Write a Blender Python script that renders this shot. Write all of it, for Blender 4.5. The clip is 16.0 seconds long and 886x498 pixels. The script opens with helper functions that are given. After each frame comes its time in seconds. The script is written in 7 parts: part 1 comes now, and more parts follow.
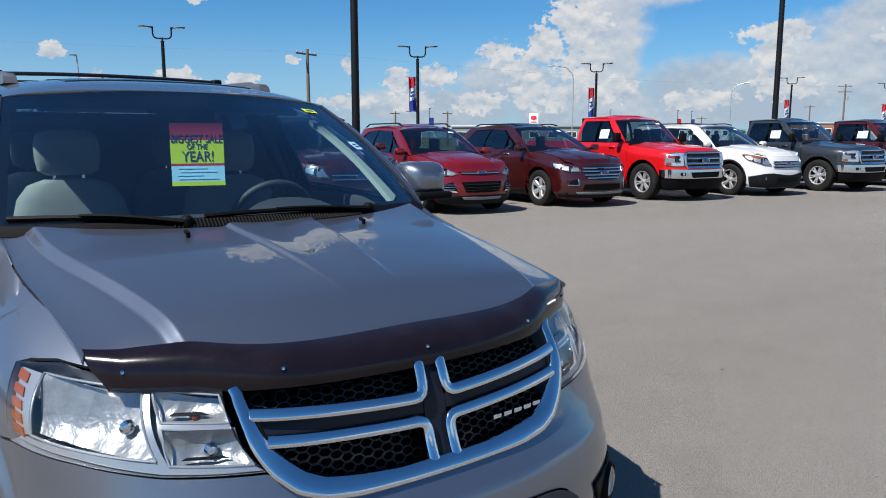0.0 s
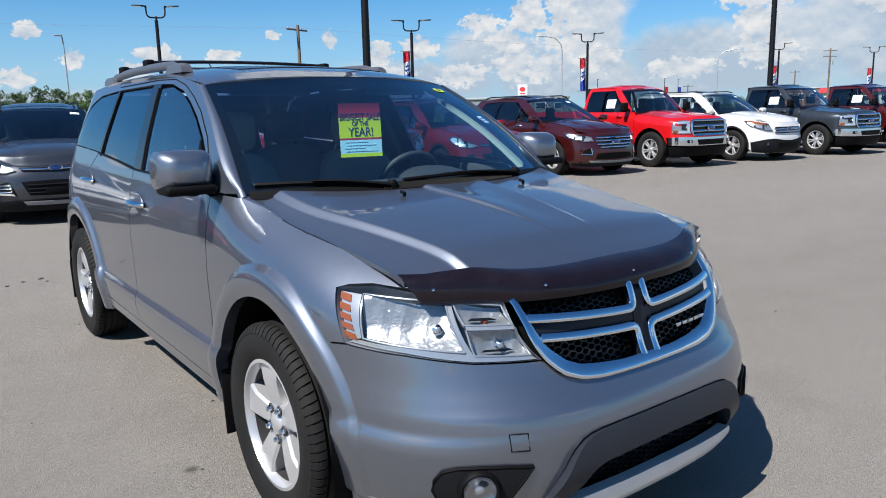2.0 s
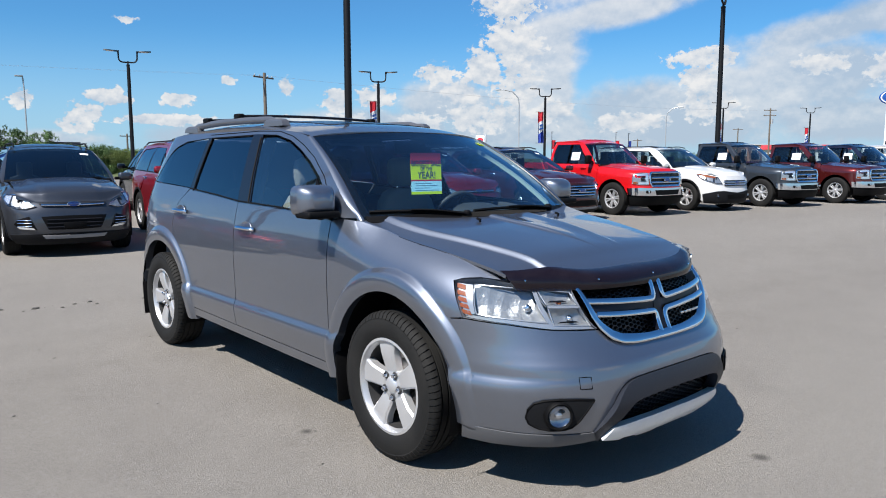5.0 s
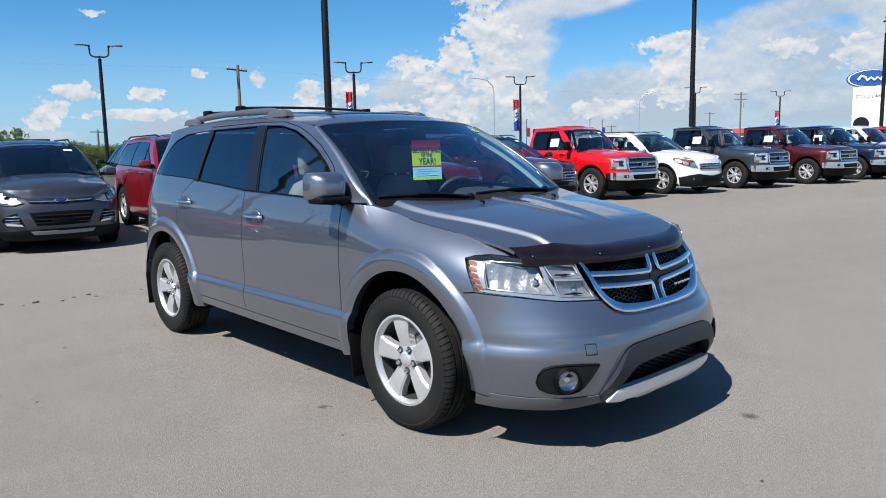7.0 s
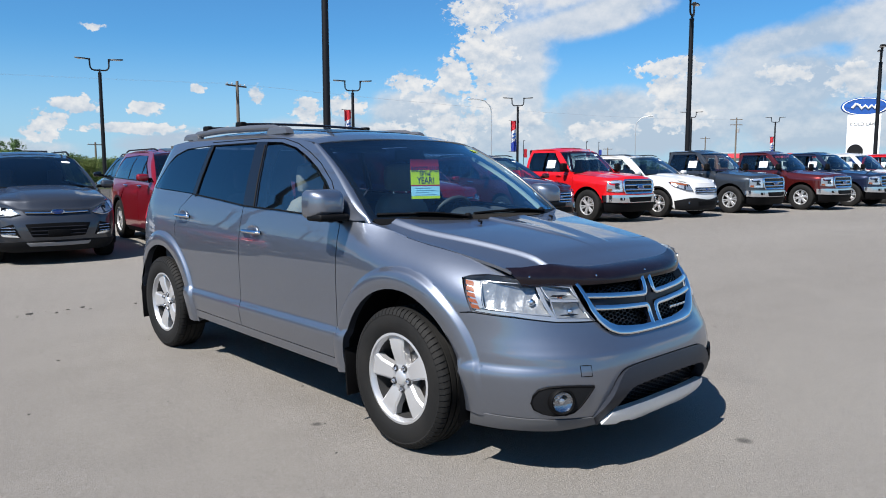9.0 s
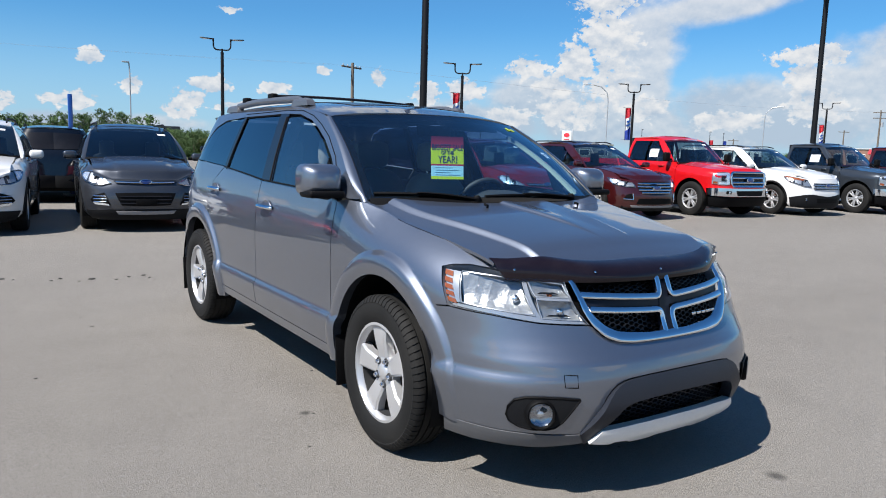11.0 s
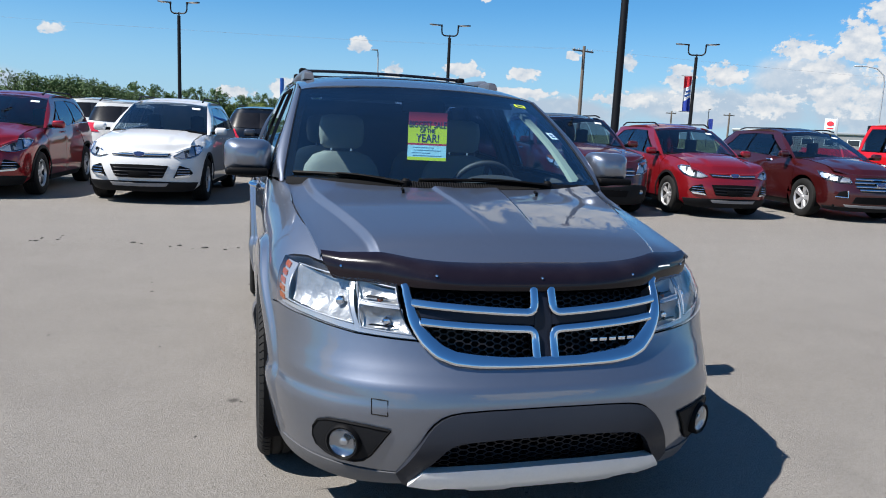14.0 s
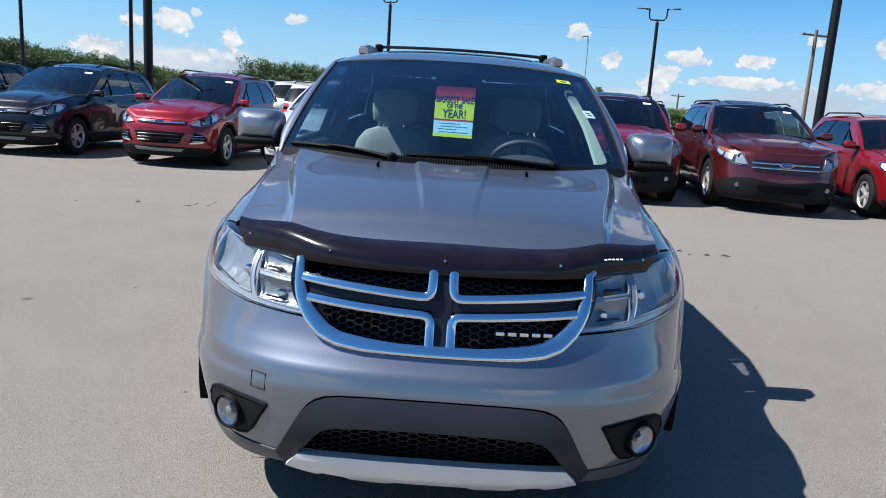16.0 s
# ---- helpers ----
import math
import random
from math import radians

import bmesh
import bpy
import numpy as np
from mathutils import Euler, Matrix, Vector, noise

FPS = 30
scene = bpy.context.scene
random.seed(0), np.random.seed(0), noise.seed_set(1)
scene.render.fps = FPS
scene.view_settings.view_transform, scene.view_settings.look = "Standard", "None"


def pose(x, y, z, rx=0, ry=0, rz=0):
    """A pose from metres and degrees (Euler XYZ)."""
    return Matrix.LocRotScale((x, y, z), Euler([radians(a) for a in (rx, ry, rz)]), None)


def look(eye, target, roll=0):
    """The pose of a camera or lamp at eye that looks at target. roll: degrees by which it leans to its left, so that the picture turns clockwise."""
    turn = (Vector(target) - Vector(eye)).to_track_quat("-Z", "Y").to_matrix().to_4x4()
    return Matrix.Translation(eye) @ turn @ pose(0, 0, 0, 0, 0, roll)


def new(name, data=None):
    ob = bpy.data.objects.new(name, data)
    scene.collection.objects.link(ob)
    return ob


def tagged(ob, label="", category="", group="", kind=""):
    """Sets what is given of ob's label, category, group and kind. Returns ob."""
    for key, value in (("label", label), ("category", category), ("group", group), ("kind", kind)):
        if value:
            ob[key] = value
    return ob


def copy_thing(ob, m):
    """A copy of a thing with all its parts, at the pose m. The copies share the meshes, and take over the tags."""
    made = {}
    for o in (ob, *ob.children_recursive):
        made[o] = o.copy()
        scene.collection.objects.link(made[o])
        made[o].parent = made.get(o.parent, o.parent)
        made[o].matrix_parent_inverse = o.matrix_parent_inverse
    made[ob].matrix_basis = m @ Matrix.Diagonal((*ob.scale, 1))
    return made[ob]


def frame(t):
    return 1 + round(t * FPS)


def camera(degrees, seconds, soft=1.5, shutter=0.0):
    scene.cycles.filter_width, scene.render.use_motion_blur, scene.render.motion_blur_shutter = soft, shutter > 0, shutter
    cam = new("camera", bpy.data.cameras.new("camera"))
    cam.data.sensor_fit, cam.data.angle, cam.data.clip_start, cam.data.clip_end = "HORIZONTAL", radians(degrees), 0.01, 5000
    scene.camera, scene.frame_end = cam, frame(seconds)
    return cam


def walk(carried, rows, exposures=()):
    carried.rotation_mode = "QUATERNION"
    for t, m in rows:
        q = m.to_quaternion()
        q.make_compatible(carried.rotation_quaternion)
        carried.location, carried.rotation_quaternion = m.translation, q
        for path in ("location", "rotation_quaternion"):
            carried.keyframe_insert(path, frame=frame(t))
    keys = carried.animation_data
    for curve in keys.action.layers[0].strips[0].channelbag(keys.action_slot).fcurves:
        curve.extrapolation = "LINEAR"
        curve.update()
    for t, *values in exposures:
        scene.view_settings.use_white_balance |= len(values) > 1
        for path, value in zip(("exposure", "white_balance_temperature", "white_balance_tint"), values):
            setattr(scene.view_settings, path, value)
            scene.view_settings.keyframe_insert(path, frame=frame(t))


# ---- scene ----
cam = camera(62.3, 16.0, soft=1.0)
PATH = [
    (0, (-0.957, -2.22, 1.393), (0.204, -0.62, 1.092), -0.0),
    (0.5, (-1.182, -2.287, 1.382), (-0.052, -0.667, 1.07), 2.4),
    (1, (-1.371, -2.39, 1.417), (-0.247, -0.781, 1.031), -1.8),
    (1.5, (-1.589, -2.319, 1.39), (-0.435, -0.714, 1.087), -1.8),
    (2, (-1.817, -2.269, 1.407), (-0.636, -0.698, 1.036), -1.3),
    (2.5, (-1.992, -2.454, 1.389), (-0.802, -0.877, 1.078), -0.2),
    (3, (-2.114, -2.545, 1.433), (-0.888, -0.986, 1.176), 0.1),
    (3.5, (-2.367, -2.527, 1.399), (-1.134, -0.982, 1.098), -2.2),
    (4, (-2.549, -2.567, 1.42), (-1.34, -1.005, 1.104), -1.5),
    (4.2, (-2.615, -2.64, 1.42), (-1.377, -1.093, 1.146), -0.4),
    (6.3, (-3.069, -2.726, 1.395), (-1.735, -1.257, 1.143), -0.9),
    (6.5, (-3.081, -2.727, 1.392), (-1.786, -1.225, 1.13), -2.1),
    (7, (-3.108, -2.763, 1.398), (-1.771, -1.3, 1.125), -1.2),
    (7.5, (-3.097, -2.752, 1.399), (-1.727, -1.32, 1.128), -0.1),
    (8, (-3.097, -2.751, 1.398), (-1.732, -1.31, 1.151), -1.0),
    (8.5, (-3.106, -2.752, 1.397), (-1.78, -1.274, 1.159), -0.8),
    (9, (-3.126, -2.767, 1.401), (-1.775, -1.309, 1.179), -0.1),
    (9.2, (-3.09, -2.738, 1.392), (-1.763, -1.259, 1.159), -1.1),
    (11.3, (-2.306, -2.851, 1.366), (-1.23, -1.187, 1.104), 1.8),
    (11.5, (-2.192, -2.825, 1.406), (-1.142, -1.14, 1.163), 1.3),
    (12, (-1.931, -2.907, 1.383), (-1.02, -1.14, 1.162), -0.2),
    (12.5, (-1.639, -3.044, 1.391), (-0.881, -1.221, 1.071), -0.1),
    (13, (-1.416, -2.966, 1.376), (-0.661, -1.132, 1.114), -0.1),
    (13.5, (-1.209, -2.906, 1.381), (-0.543, -1.044, 1.084), -1.6),
    (14, (-0.951, -3.024, 1.377), (-0.422, -1.123, 1.05), 2.7),
    (14.5, (-0.736, -3.105, 1.384), (-0.317, -1.175, 1.062), 0.9),
    (15, (-0.522, -2.964, 1.353), (-0.162, -1.041, 0.938), 1.3),
    (15.5, (-0.295, -2.908, 1.369), (-0.147, -0.952, 0.978), -1.0),
    (16, (0.01, -2.979, 1.365), (-0.007, -1.017, 0.976), 3.8),
]
walk(cam, [(t, look(eye, target, roll)) for t, eye, target, roll in PATH], [(0.0, 0.70), (1.0, 0.80), (2.5, 0.87), (4.0, 0.90), (11.5, 0.90), (14.0, 0.94), (16.0, 1.05)])

# ---- sky, sun ----
SUN_DIR = Vector((-0.75, -0.12, 1.0)).normalized()      # towards the sun
world = bpy.data.worlds.new("sky")
scene.world = world
world.use_nodes = True
wt = world.node_tree
wt.nodes.clear()


def wnode(kind, **kw):
    n = wt.nodes.new(kind)
    for k, v in kw.items():
        n.inputs[int(k[1:])].default_value = v
    return n


def wmath(op, a, b=None, c=None, clamp=False):
    n = wt.nodes.new("ShaderNodeMath")
    n.operation, n.use_clamp = op, clamp
    for i, v in enumerate((a, b, c)):
        if v is None:
            continue
        if isinstance(v, (int, float)):
            n.inputs[i].default_value = v
        else:
            wt.links.new(v, n.inputs[i])
    return n.outputs[0]


sky = wt.nodes.new("ShaderNodeTexSky")
sky.sky_type, sky.sun_disc = "NISHITA", False
sky.sun_elevation = math.asin(SUN_DIR.z)
sky.sun_rotation = math.atan2(SUN_DIR.x, SUN_DIR.y)
sky.altitude, sky.air_density, sky.dust_density, sky.ozone_density = 500, 1.0, 0.6, 1.6

# clouds: bearing (clockwise from +y) and elevation, in degrees
coord = wt.nodes.new("ShaderNodeTexCoord")
sep = wt.nodes.new("ShaderNodeSeparateXYZ")
wt.links.new(coord.outputs["Generated"], sep.inputs[0])
bear = wmath("MULTIPLY", wmath("ARCTAN2", sep.outputs[0], sep.outputs[1]), 57.2958)
elev = wmath("MULTIPLY", wmath("ARCSINE", sep.outputs[2]), 57.2958)


def wnoise(b, e, scale, detail, rough, lift=0.0):
    comb = wt.nodes.new("ShaderNodeCombineXYZ")
    wt.links.new(b, comb.inputs[0])
    wt.links.new(wmath("MULTIPLY", wmath("ADD", e, lift), 1.25), comb.inputs[1])
    n = wt.nodes.new("ShaderNodeTexNoise")
    n.inputs["Scale"].default_value, n.inputs["Detail"].default_value, n.inputs["Roughness"].default_value = scale, detail, rough
    wt.links.new(comb.outputs[0], n.inputs["Vector"])
    return n.outputs[0]


# bearing, elevation, half-width, half-height and slant of the cumulus heads
CLOUDS = [
    (40.2, 6.4, 2.1, 1.2), (42.1, 4.9, 2.4, 1.1), (43.8, 6.8, 2.0, 2.1), (46.0, 8.8, 2.9, 2.4), (45.7, 11.6, 3.1, 2.2), (46.6, 5.5, 2.4, 2.4),
    (35.8, 4.6, 1.8, 1.1), (43.6, 3.2, 3.5, 1.6), (38.4, 2.6, 2.6, 1.1), (49.0, 3.5, 2.4, 1.2), (59.9, 7.2, 3.2, 0.9), (59.4, 5.7, 1.9, 1.4),
    (60.6, 3.8, 2.6, 1.5), (54.5, 2.7, 3.2, 0.9), (71.5, 5.6, 2.0, 1.6), (75.5, 5.0, 2.6, 1.8), (67.5, 6.4, 2.2, 0.8),
]
# small fair-weather heads to the north
CLOUDS += [
    (15.0, 3.2, 1.5, 0.9), (16.6, 4.3, 2.0, 0.75), (21.1, 4.2, 1.7, 0.64), (17.9, 9.6, 1.0, 0.4), (28.8, 5.3, 0.8, 0.85), (32.4, 4.2, 1.3, 1.2),
    (24.7, 5.7, 0.7, 0.4), (19.7, 2.8, 4.6, 0.5), (8.6, 5.8, 1.0, 0.75), (11.0, 4.0, 1.0, 0.75), (2.9, 2.4, 1.2, 1.0), (7.3, 2.7, 2.1, 0.8),
    (-0.7, 1.9, 1.8, 0.6), (28.4, 2.6, 2.7, 0.7), (14.4, 2.4, 1.4, 0.9), (33.6, 2.6, 2.4, 0.9),
]
CLOUDS += [
    (-12.4, 5.4, 1.0, 0.55), (-21.0, 4.5, 1.7, 1.0), (-17.0, 3.6, 1.0, 0.9), (-19.5, 5.2, 0.5, 0.45), (-23.6, 4.3, 1.1, 0.75), (-26.0, 2.3, 2.0, 0.9),
    (-18.4, 2.3, 1.8, 0.6), (-38, 5.0, 5.0, 1.8), (-55, 6.0, 7.0, 3.0), (26.5, 21.6, 7.5, 6.0), (23.0, 25.5, 4.0, 3.0), (31.0, 19.0, 3.6, 2.6), (120, 9, 14.0, 5.0),
    (160, 12, 16.0, 5.0), (-100, 12, 16.0, 5.0), (-150, 9, 14.0, 5.0), (190, 35, 9.0, 5.0),
]
# the same for the soft anvils and the haze bank below them
VEILS = [
    (48.6, 8.4, 3.4, 3.0), (55.0, 11.2, 7.4, 1.9, 0.24), (54.0, 13.8, 8.0, 2.6, 0.2), (69.5, 9.0, 10.5, 1.9, 0.20), (68.0, 5.8, 8.5, 3.4), (76.0, 8.5, 7.0, 5.0, 0.1),
    (48.6, 5.0, 2.6, 3.0), (62.5, 4.2, 5.0, 3.0), (36.0, 2.2, 9.0, 2.0), (47.0, 2.4, 9.0, 2.3), (58.0, 2.2, 9.0, 2.3), (70.0, 2.6, 9.0, 2.4),
    (55.5, 3.6, 7.0, 2.7), (41.0, 4.2, 5.0, 2.2), (24.0, 1.6, 7.0, 1.4), (8.0, 1.2, 9.0, 1.1), (-20.0, 1.4, 10.0, 1.5),
]
big = wnoise(bear, elev, 0.42, 9.0, 0.58)
lit = wnoise(bear, elev, 0.42, 9.0, 0.58, 0.45)
fine_n = wnoise(bear, elev, 1.5, 7.0, 0.6)
soft_n = wnoise(bear, elev, 0.11, 6.0, 0.5)


def masses(rows):
    mass = None
    for b0, e0, rb, re_, *slant in rows:
        db = wmath("MULTIPLY", wmath("SUBTRACT", bear, b0), 1 / rb)
        de = wmath("MULTIPLY", wmath("SUBTRACT", elev, e0), 1 / re_)
        if slant:
            de = wmath("SUBTRACT", de, wmath("MULTIPLY", db, slant[0] * rb / re_))
        v = wmath("SUBTRACT", 1.0, wmath("SQRT", wmath("ADD", wmath("MULTIPLY", db, db), wmath("MULTIPLY", de, de))))
        mass = v if mass is None else wmath("SMOOTH_MAX", mass, v, 0.25)
    return mass


mass = masses(CLOUDS)
dens = wmath("ADD", wmath("MINIMUM", mass, 0.6), wmath("ADD", wmath("MULTIPLY", wmath("SUBTRACT", big, 0.55), 1.5), wmath("MULTIPLY", wmath("SUBTRACT", fine_n, 0.53), 1.9)))
ramp = wt.nodes.new("ShaderNodeMapRange")
ramp.interpolation_type = "SMOOTHSTEP"
ramp.inputs[1].default_value, ramp.inputs[2].default_value = 0.0, 0.26
wt.links.new(dens, ramp.inputs[0])
alpha_c = wmath("MULTIPLY", ramp.outputs[0], 0.97)
veil = wmath("ADD", masses(VEILS), wmath("ADD", wmath("MULTIPLY", wmath("SUBTRACT", soft_n, 0.5), 1.1), wmath("MULTIPLY", wmath("SUBTRACT", big, 0.5), 0.7)))
vr = wt.nodes.new("ShaderNodeMapRange")
vr.interpolation_type = "SMOOTHSTEP"
vr.inputs[1].default_value, vr.inputs[2].default_value, vr.inputs[4].default_value = 0.0, 0.50, 0.90
wt.links.new(veil, vr.inputs[0])
alpha = wmath("MAXIMUM", alpha_c, vr.outputs[0])
shade = wmath("ADD", wmath("ADD", wmath("MULTIPLY", wmath("SUBTRACT", big, lit), 3.2), wmath("MULTIPLY", wmath("SUBTRACT", fine_n, 0.5), 0.6)), 0.60, clamp=True)
grey = wmath("ADD", wmath("MULTIPLY", wmath("SUBTRACT", soft_n, 0.5), 2.2), wmath("ADD", wmath("MULTIPLY", elev, 0.045), wmath("MULTIPLY", wmath("SUBTRACT", big, lit), 1.6)), clamp=True)
shade = wmath("ADD", wmath("MULTIPLY", shade, alpha_c), wmath("MULTIPLY", grey, wmath("SUBTRACT", 1.0, alpha_c)))
tone = wt.nodes.new("ShaderNodeMix")
tone.data_type = "RGBA"
tone.inputs[6].default_value, tone.inputs[7].default_value = (0.54, 0.65, 0.79, 1), (1.0, 1.0, 1.0, 1)
wt.links.new(shade, tone.inputs[0])
# thin haze towards the horizon
haze = wt.nodes.new("ShaderNodeMapRange")
haze.interpolation_type = "SMOOTHSTEP"
haze.inputs[1].default_value, haze.inputs[2].default_value, haze.inputs[3].default_value, haze.inputs[4].default_value = 0.0, 10.0, 0.62, 0.0
wt.links.new(elev, haze.inputs[0])
hz = wt.nodes.new("ShaderNodeMix")
hz.data_type = "RGBA"
hz.inputs[7].default_value = (0.62, 0.75, 0.86, 1)
SKY_GAIN, CLOUD_GAIN = 0.058, 0.46
skyc = wt.nodes.new("ShaderNodeVectorMath")
skyc.operation = "MULTIPLY"
skyc.inputs[1].default_value = [c * SKY_GAIN / 0.1 for c in (0.40, 0.88, 1.25)]
wt.links.new(sky.outputs[0], skyc.inputs[0])
cl = wt.nodes.new("ShaderNodeVectorMath")
cl.operation = "SCALE"
cl.inputs[3].default_value = CLOUD_GAIN / 0.1
wt.links.new(tone.outputs[2], cl.inputs[0])
hzc = wt.nodes.new("ShaderNodeVectorMath")
hzc.operation = "SCALE"
hzc.inputs[3].default_value = 0.51 / 0.1
hzc.inputs[0].default_value = (0.50, 0.69, 0.92)
wt.links.new(hzc.outputs[0], hz.inputs[7])
wt.links.new(haze.outputs[0], hz.inputs[0])
wt.links.new(skyc.outputs[0], hz.inputs[6])
mix = wt.nodes.new("ShaderNodeMix")
mix.data_type = "RGBA"
wt.links.new(alpha, mix.inputs[0])
wt.links.new(hz.outputs[2], mix.inputs[6])
wt.links.new(cl.outputs[0], mix.inputs[7])
bg = wt.nodes.new("ShaderNodeBackground")
bg.inputs[1].default_value = 0.1
wt.links.new(mix.outputs[2], bg.inputs[0])
wo = wt.nodes.new("ShaderNodeOutputWorld")
wt.links.new(bg.outputs[0], wo.inputs[0])

sun = new("sun", bpy.data.lights.new("sun", "SUN"))
sun.data.energy, sun.data.angle, sun.data.color = 5.0, radians(0.53), (1.0, 0.955, 0.895)
sun.matrix_world = look(SUN_DIR * 60, (0, 0, 0))


# ---- materials ----
def mat(name, col, rough=0.5, metal=0.0, coat=0.0, var=0.10, scale=6.0, bump=0.0, bscale=120.0, spec=0.5, coat_ior=1.6, grime=None, grime_amount=0.0, sheen=0.0, rnd=0.0, wear_scale=1.3):
    m = bpy.data.materials.new(name)
    m.use_nodes = True
    nt = m.node_tree
    p = nt.nodes["Principled BSDF"]
    p.inputs["Roughness"].default_value, p.inputs["Metallic"].default_value = rough, metal
    p.inputs["Coat Weight"].default_value, p.inputs["Coat Roughness"].default_value = coat, 0.02
    p.inputs["Coat IOR"].default_value = coat_ior
    p.inputs["Specular IOR Level"].default_value = spec
    tc = nt.nodes.new("ShaderNodeTexCoord")
    n1 = nt.nodes.new("ShaderNodeTexNoise")
    n1.inputs["Scale"].default_value, n1.inputs["Detail"].default_value = scale, 5
    n2 = nt.nodes.new("ShaderNodeTexNoise")
    n2.inputs["Scale"].default_value, n2.inputs["Detail"].default_value = scale * 14, 3
    for n in (n1, n2):
        nt.links.new(tc.outputs["Object"], n.inputs["Vector"])
    add = nt.nodes.new("ShaderNodeMath")
    add.operation = "ADD"
    nt.links.new(n1.outputs[0], add.inputs[0])
    nt.links.new(n2.outputs[0], add.inputs[1])
    half = nt.nodes.new("ShaderNodeMath")
    half.operation = "MULTIPLY"
    half.inputs[1].default_value = 0.5
    nt.links.new(add.outputs[0], half.inputs[0])
    fac = half.outputs[0]
    if rnd:
        info = nt.nodes.new("ShaderNodeObjectInfo")
        ad2 = nt.nodes.new("ShaderNodeMath")
        ad2.operation = "MULTIPLY_ADD"
        ad2.inputs[1].default_value = rnd
        nt.links.new(info.outputs["Random"], ad2.inputs[0])
        nt.links.new(fac, ad2.inputs[2])
        fac = ad2.outputs[0]
    mx = nt.nodes.new("ShaderNodeMix")
    mx.data_type = "RGBA"
    mx.inputs[6].default_value = (*[c * (1 - 2 * var) for c in col], 1)
    mx.inputs[7].default_value = (*[min(1, c * (1 + 2 * var)) for c in col], 1)
    nt.links.new(fac, mx.inputs[0])
    out = mx.outputs[2]
    if grime:
        n3 = nt.nodes.new("ShaderNodeTexNoise")
        n3.inputs["Scale"].default_value, n3.inputs["Detail"].default_value, n3.inputs["Roughness"].default_value = wear_scale, 8, 0.65
        nt.links.new(tc.outputs["Object"], n3.inputs["Vector"])
        mr = nt.nodes.new("ShaderNodeMapRange")
        mr.inputs[1].default_value, mr.inputs[2].default_value, mr.inputs[4].default_value = 0.45, 0.75, grime_amount
        nt.links.new(n3.outputs[0], mr.inputs[0])
        g = nt.nodes.new("ShaderNodeMix")
        g.data_type = "RGBA"
        g.inputs[7].default_value = (*grime, 1)
        nt.links.new(mr.outputs[0], g.inputs[0])
        nt.links.new(out, g.inputs[6])
        out = g.outputs[2]
        rr = nt.nodes.new("ShaderNodeMath")
        rr.operation = "MULTIPLY_ADD"
        rr.inputs[1].default_value, rr.inputs[2].default_value = 0.35, rough
        nt.links.new(mr.outputs[0], rr.inputs[0])
        nt.links.new(rr.outputs[0], p.inputs["Roughness"])
    nt.links.new(out, p.inputs["Base Color"])
    if bump:
        bn = nt.nodes.new("ShaderNodeTexNoise")
        bn.inputs["Scale"].default_value, bn.inputs["Detail"].default_value = bscale, 4
        nt.links.new(tc.outputs["Object"], bn.inputs["Vector"])
        bp = nt.nodes.new("ShaderNodeBump")
        bp.inputs["Strength"].default_value, bp.inputs["Distance"].default_value = bump, 0.004
        nt.links.new(bn.outputs[0], bp.inputs["Height"])
        nt.links.new(bp.outputs[0], p.inputs["Normal"])
    return m


def paint(name, col, metal=0.5, rough=0.38, coat_ior=1.5, dust_haze=0.03):
    """Clear-coated car paint with fine flake and a breath of road dust."""
    m = mat(name, col, rough, metal, 1.0, 0.03, 40, 0.02, 900, coat_ior=coat_ior, spec=0.1, grime=(0.26, 0.25, 0.24), grime_amount=dust_haze)
    return m


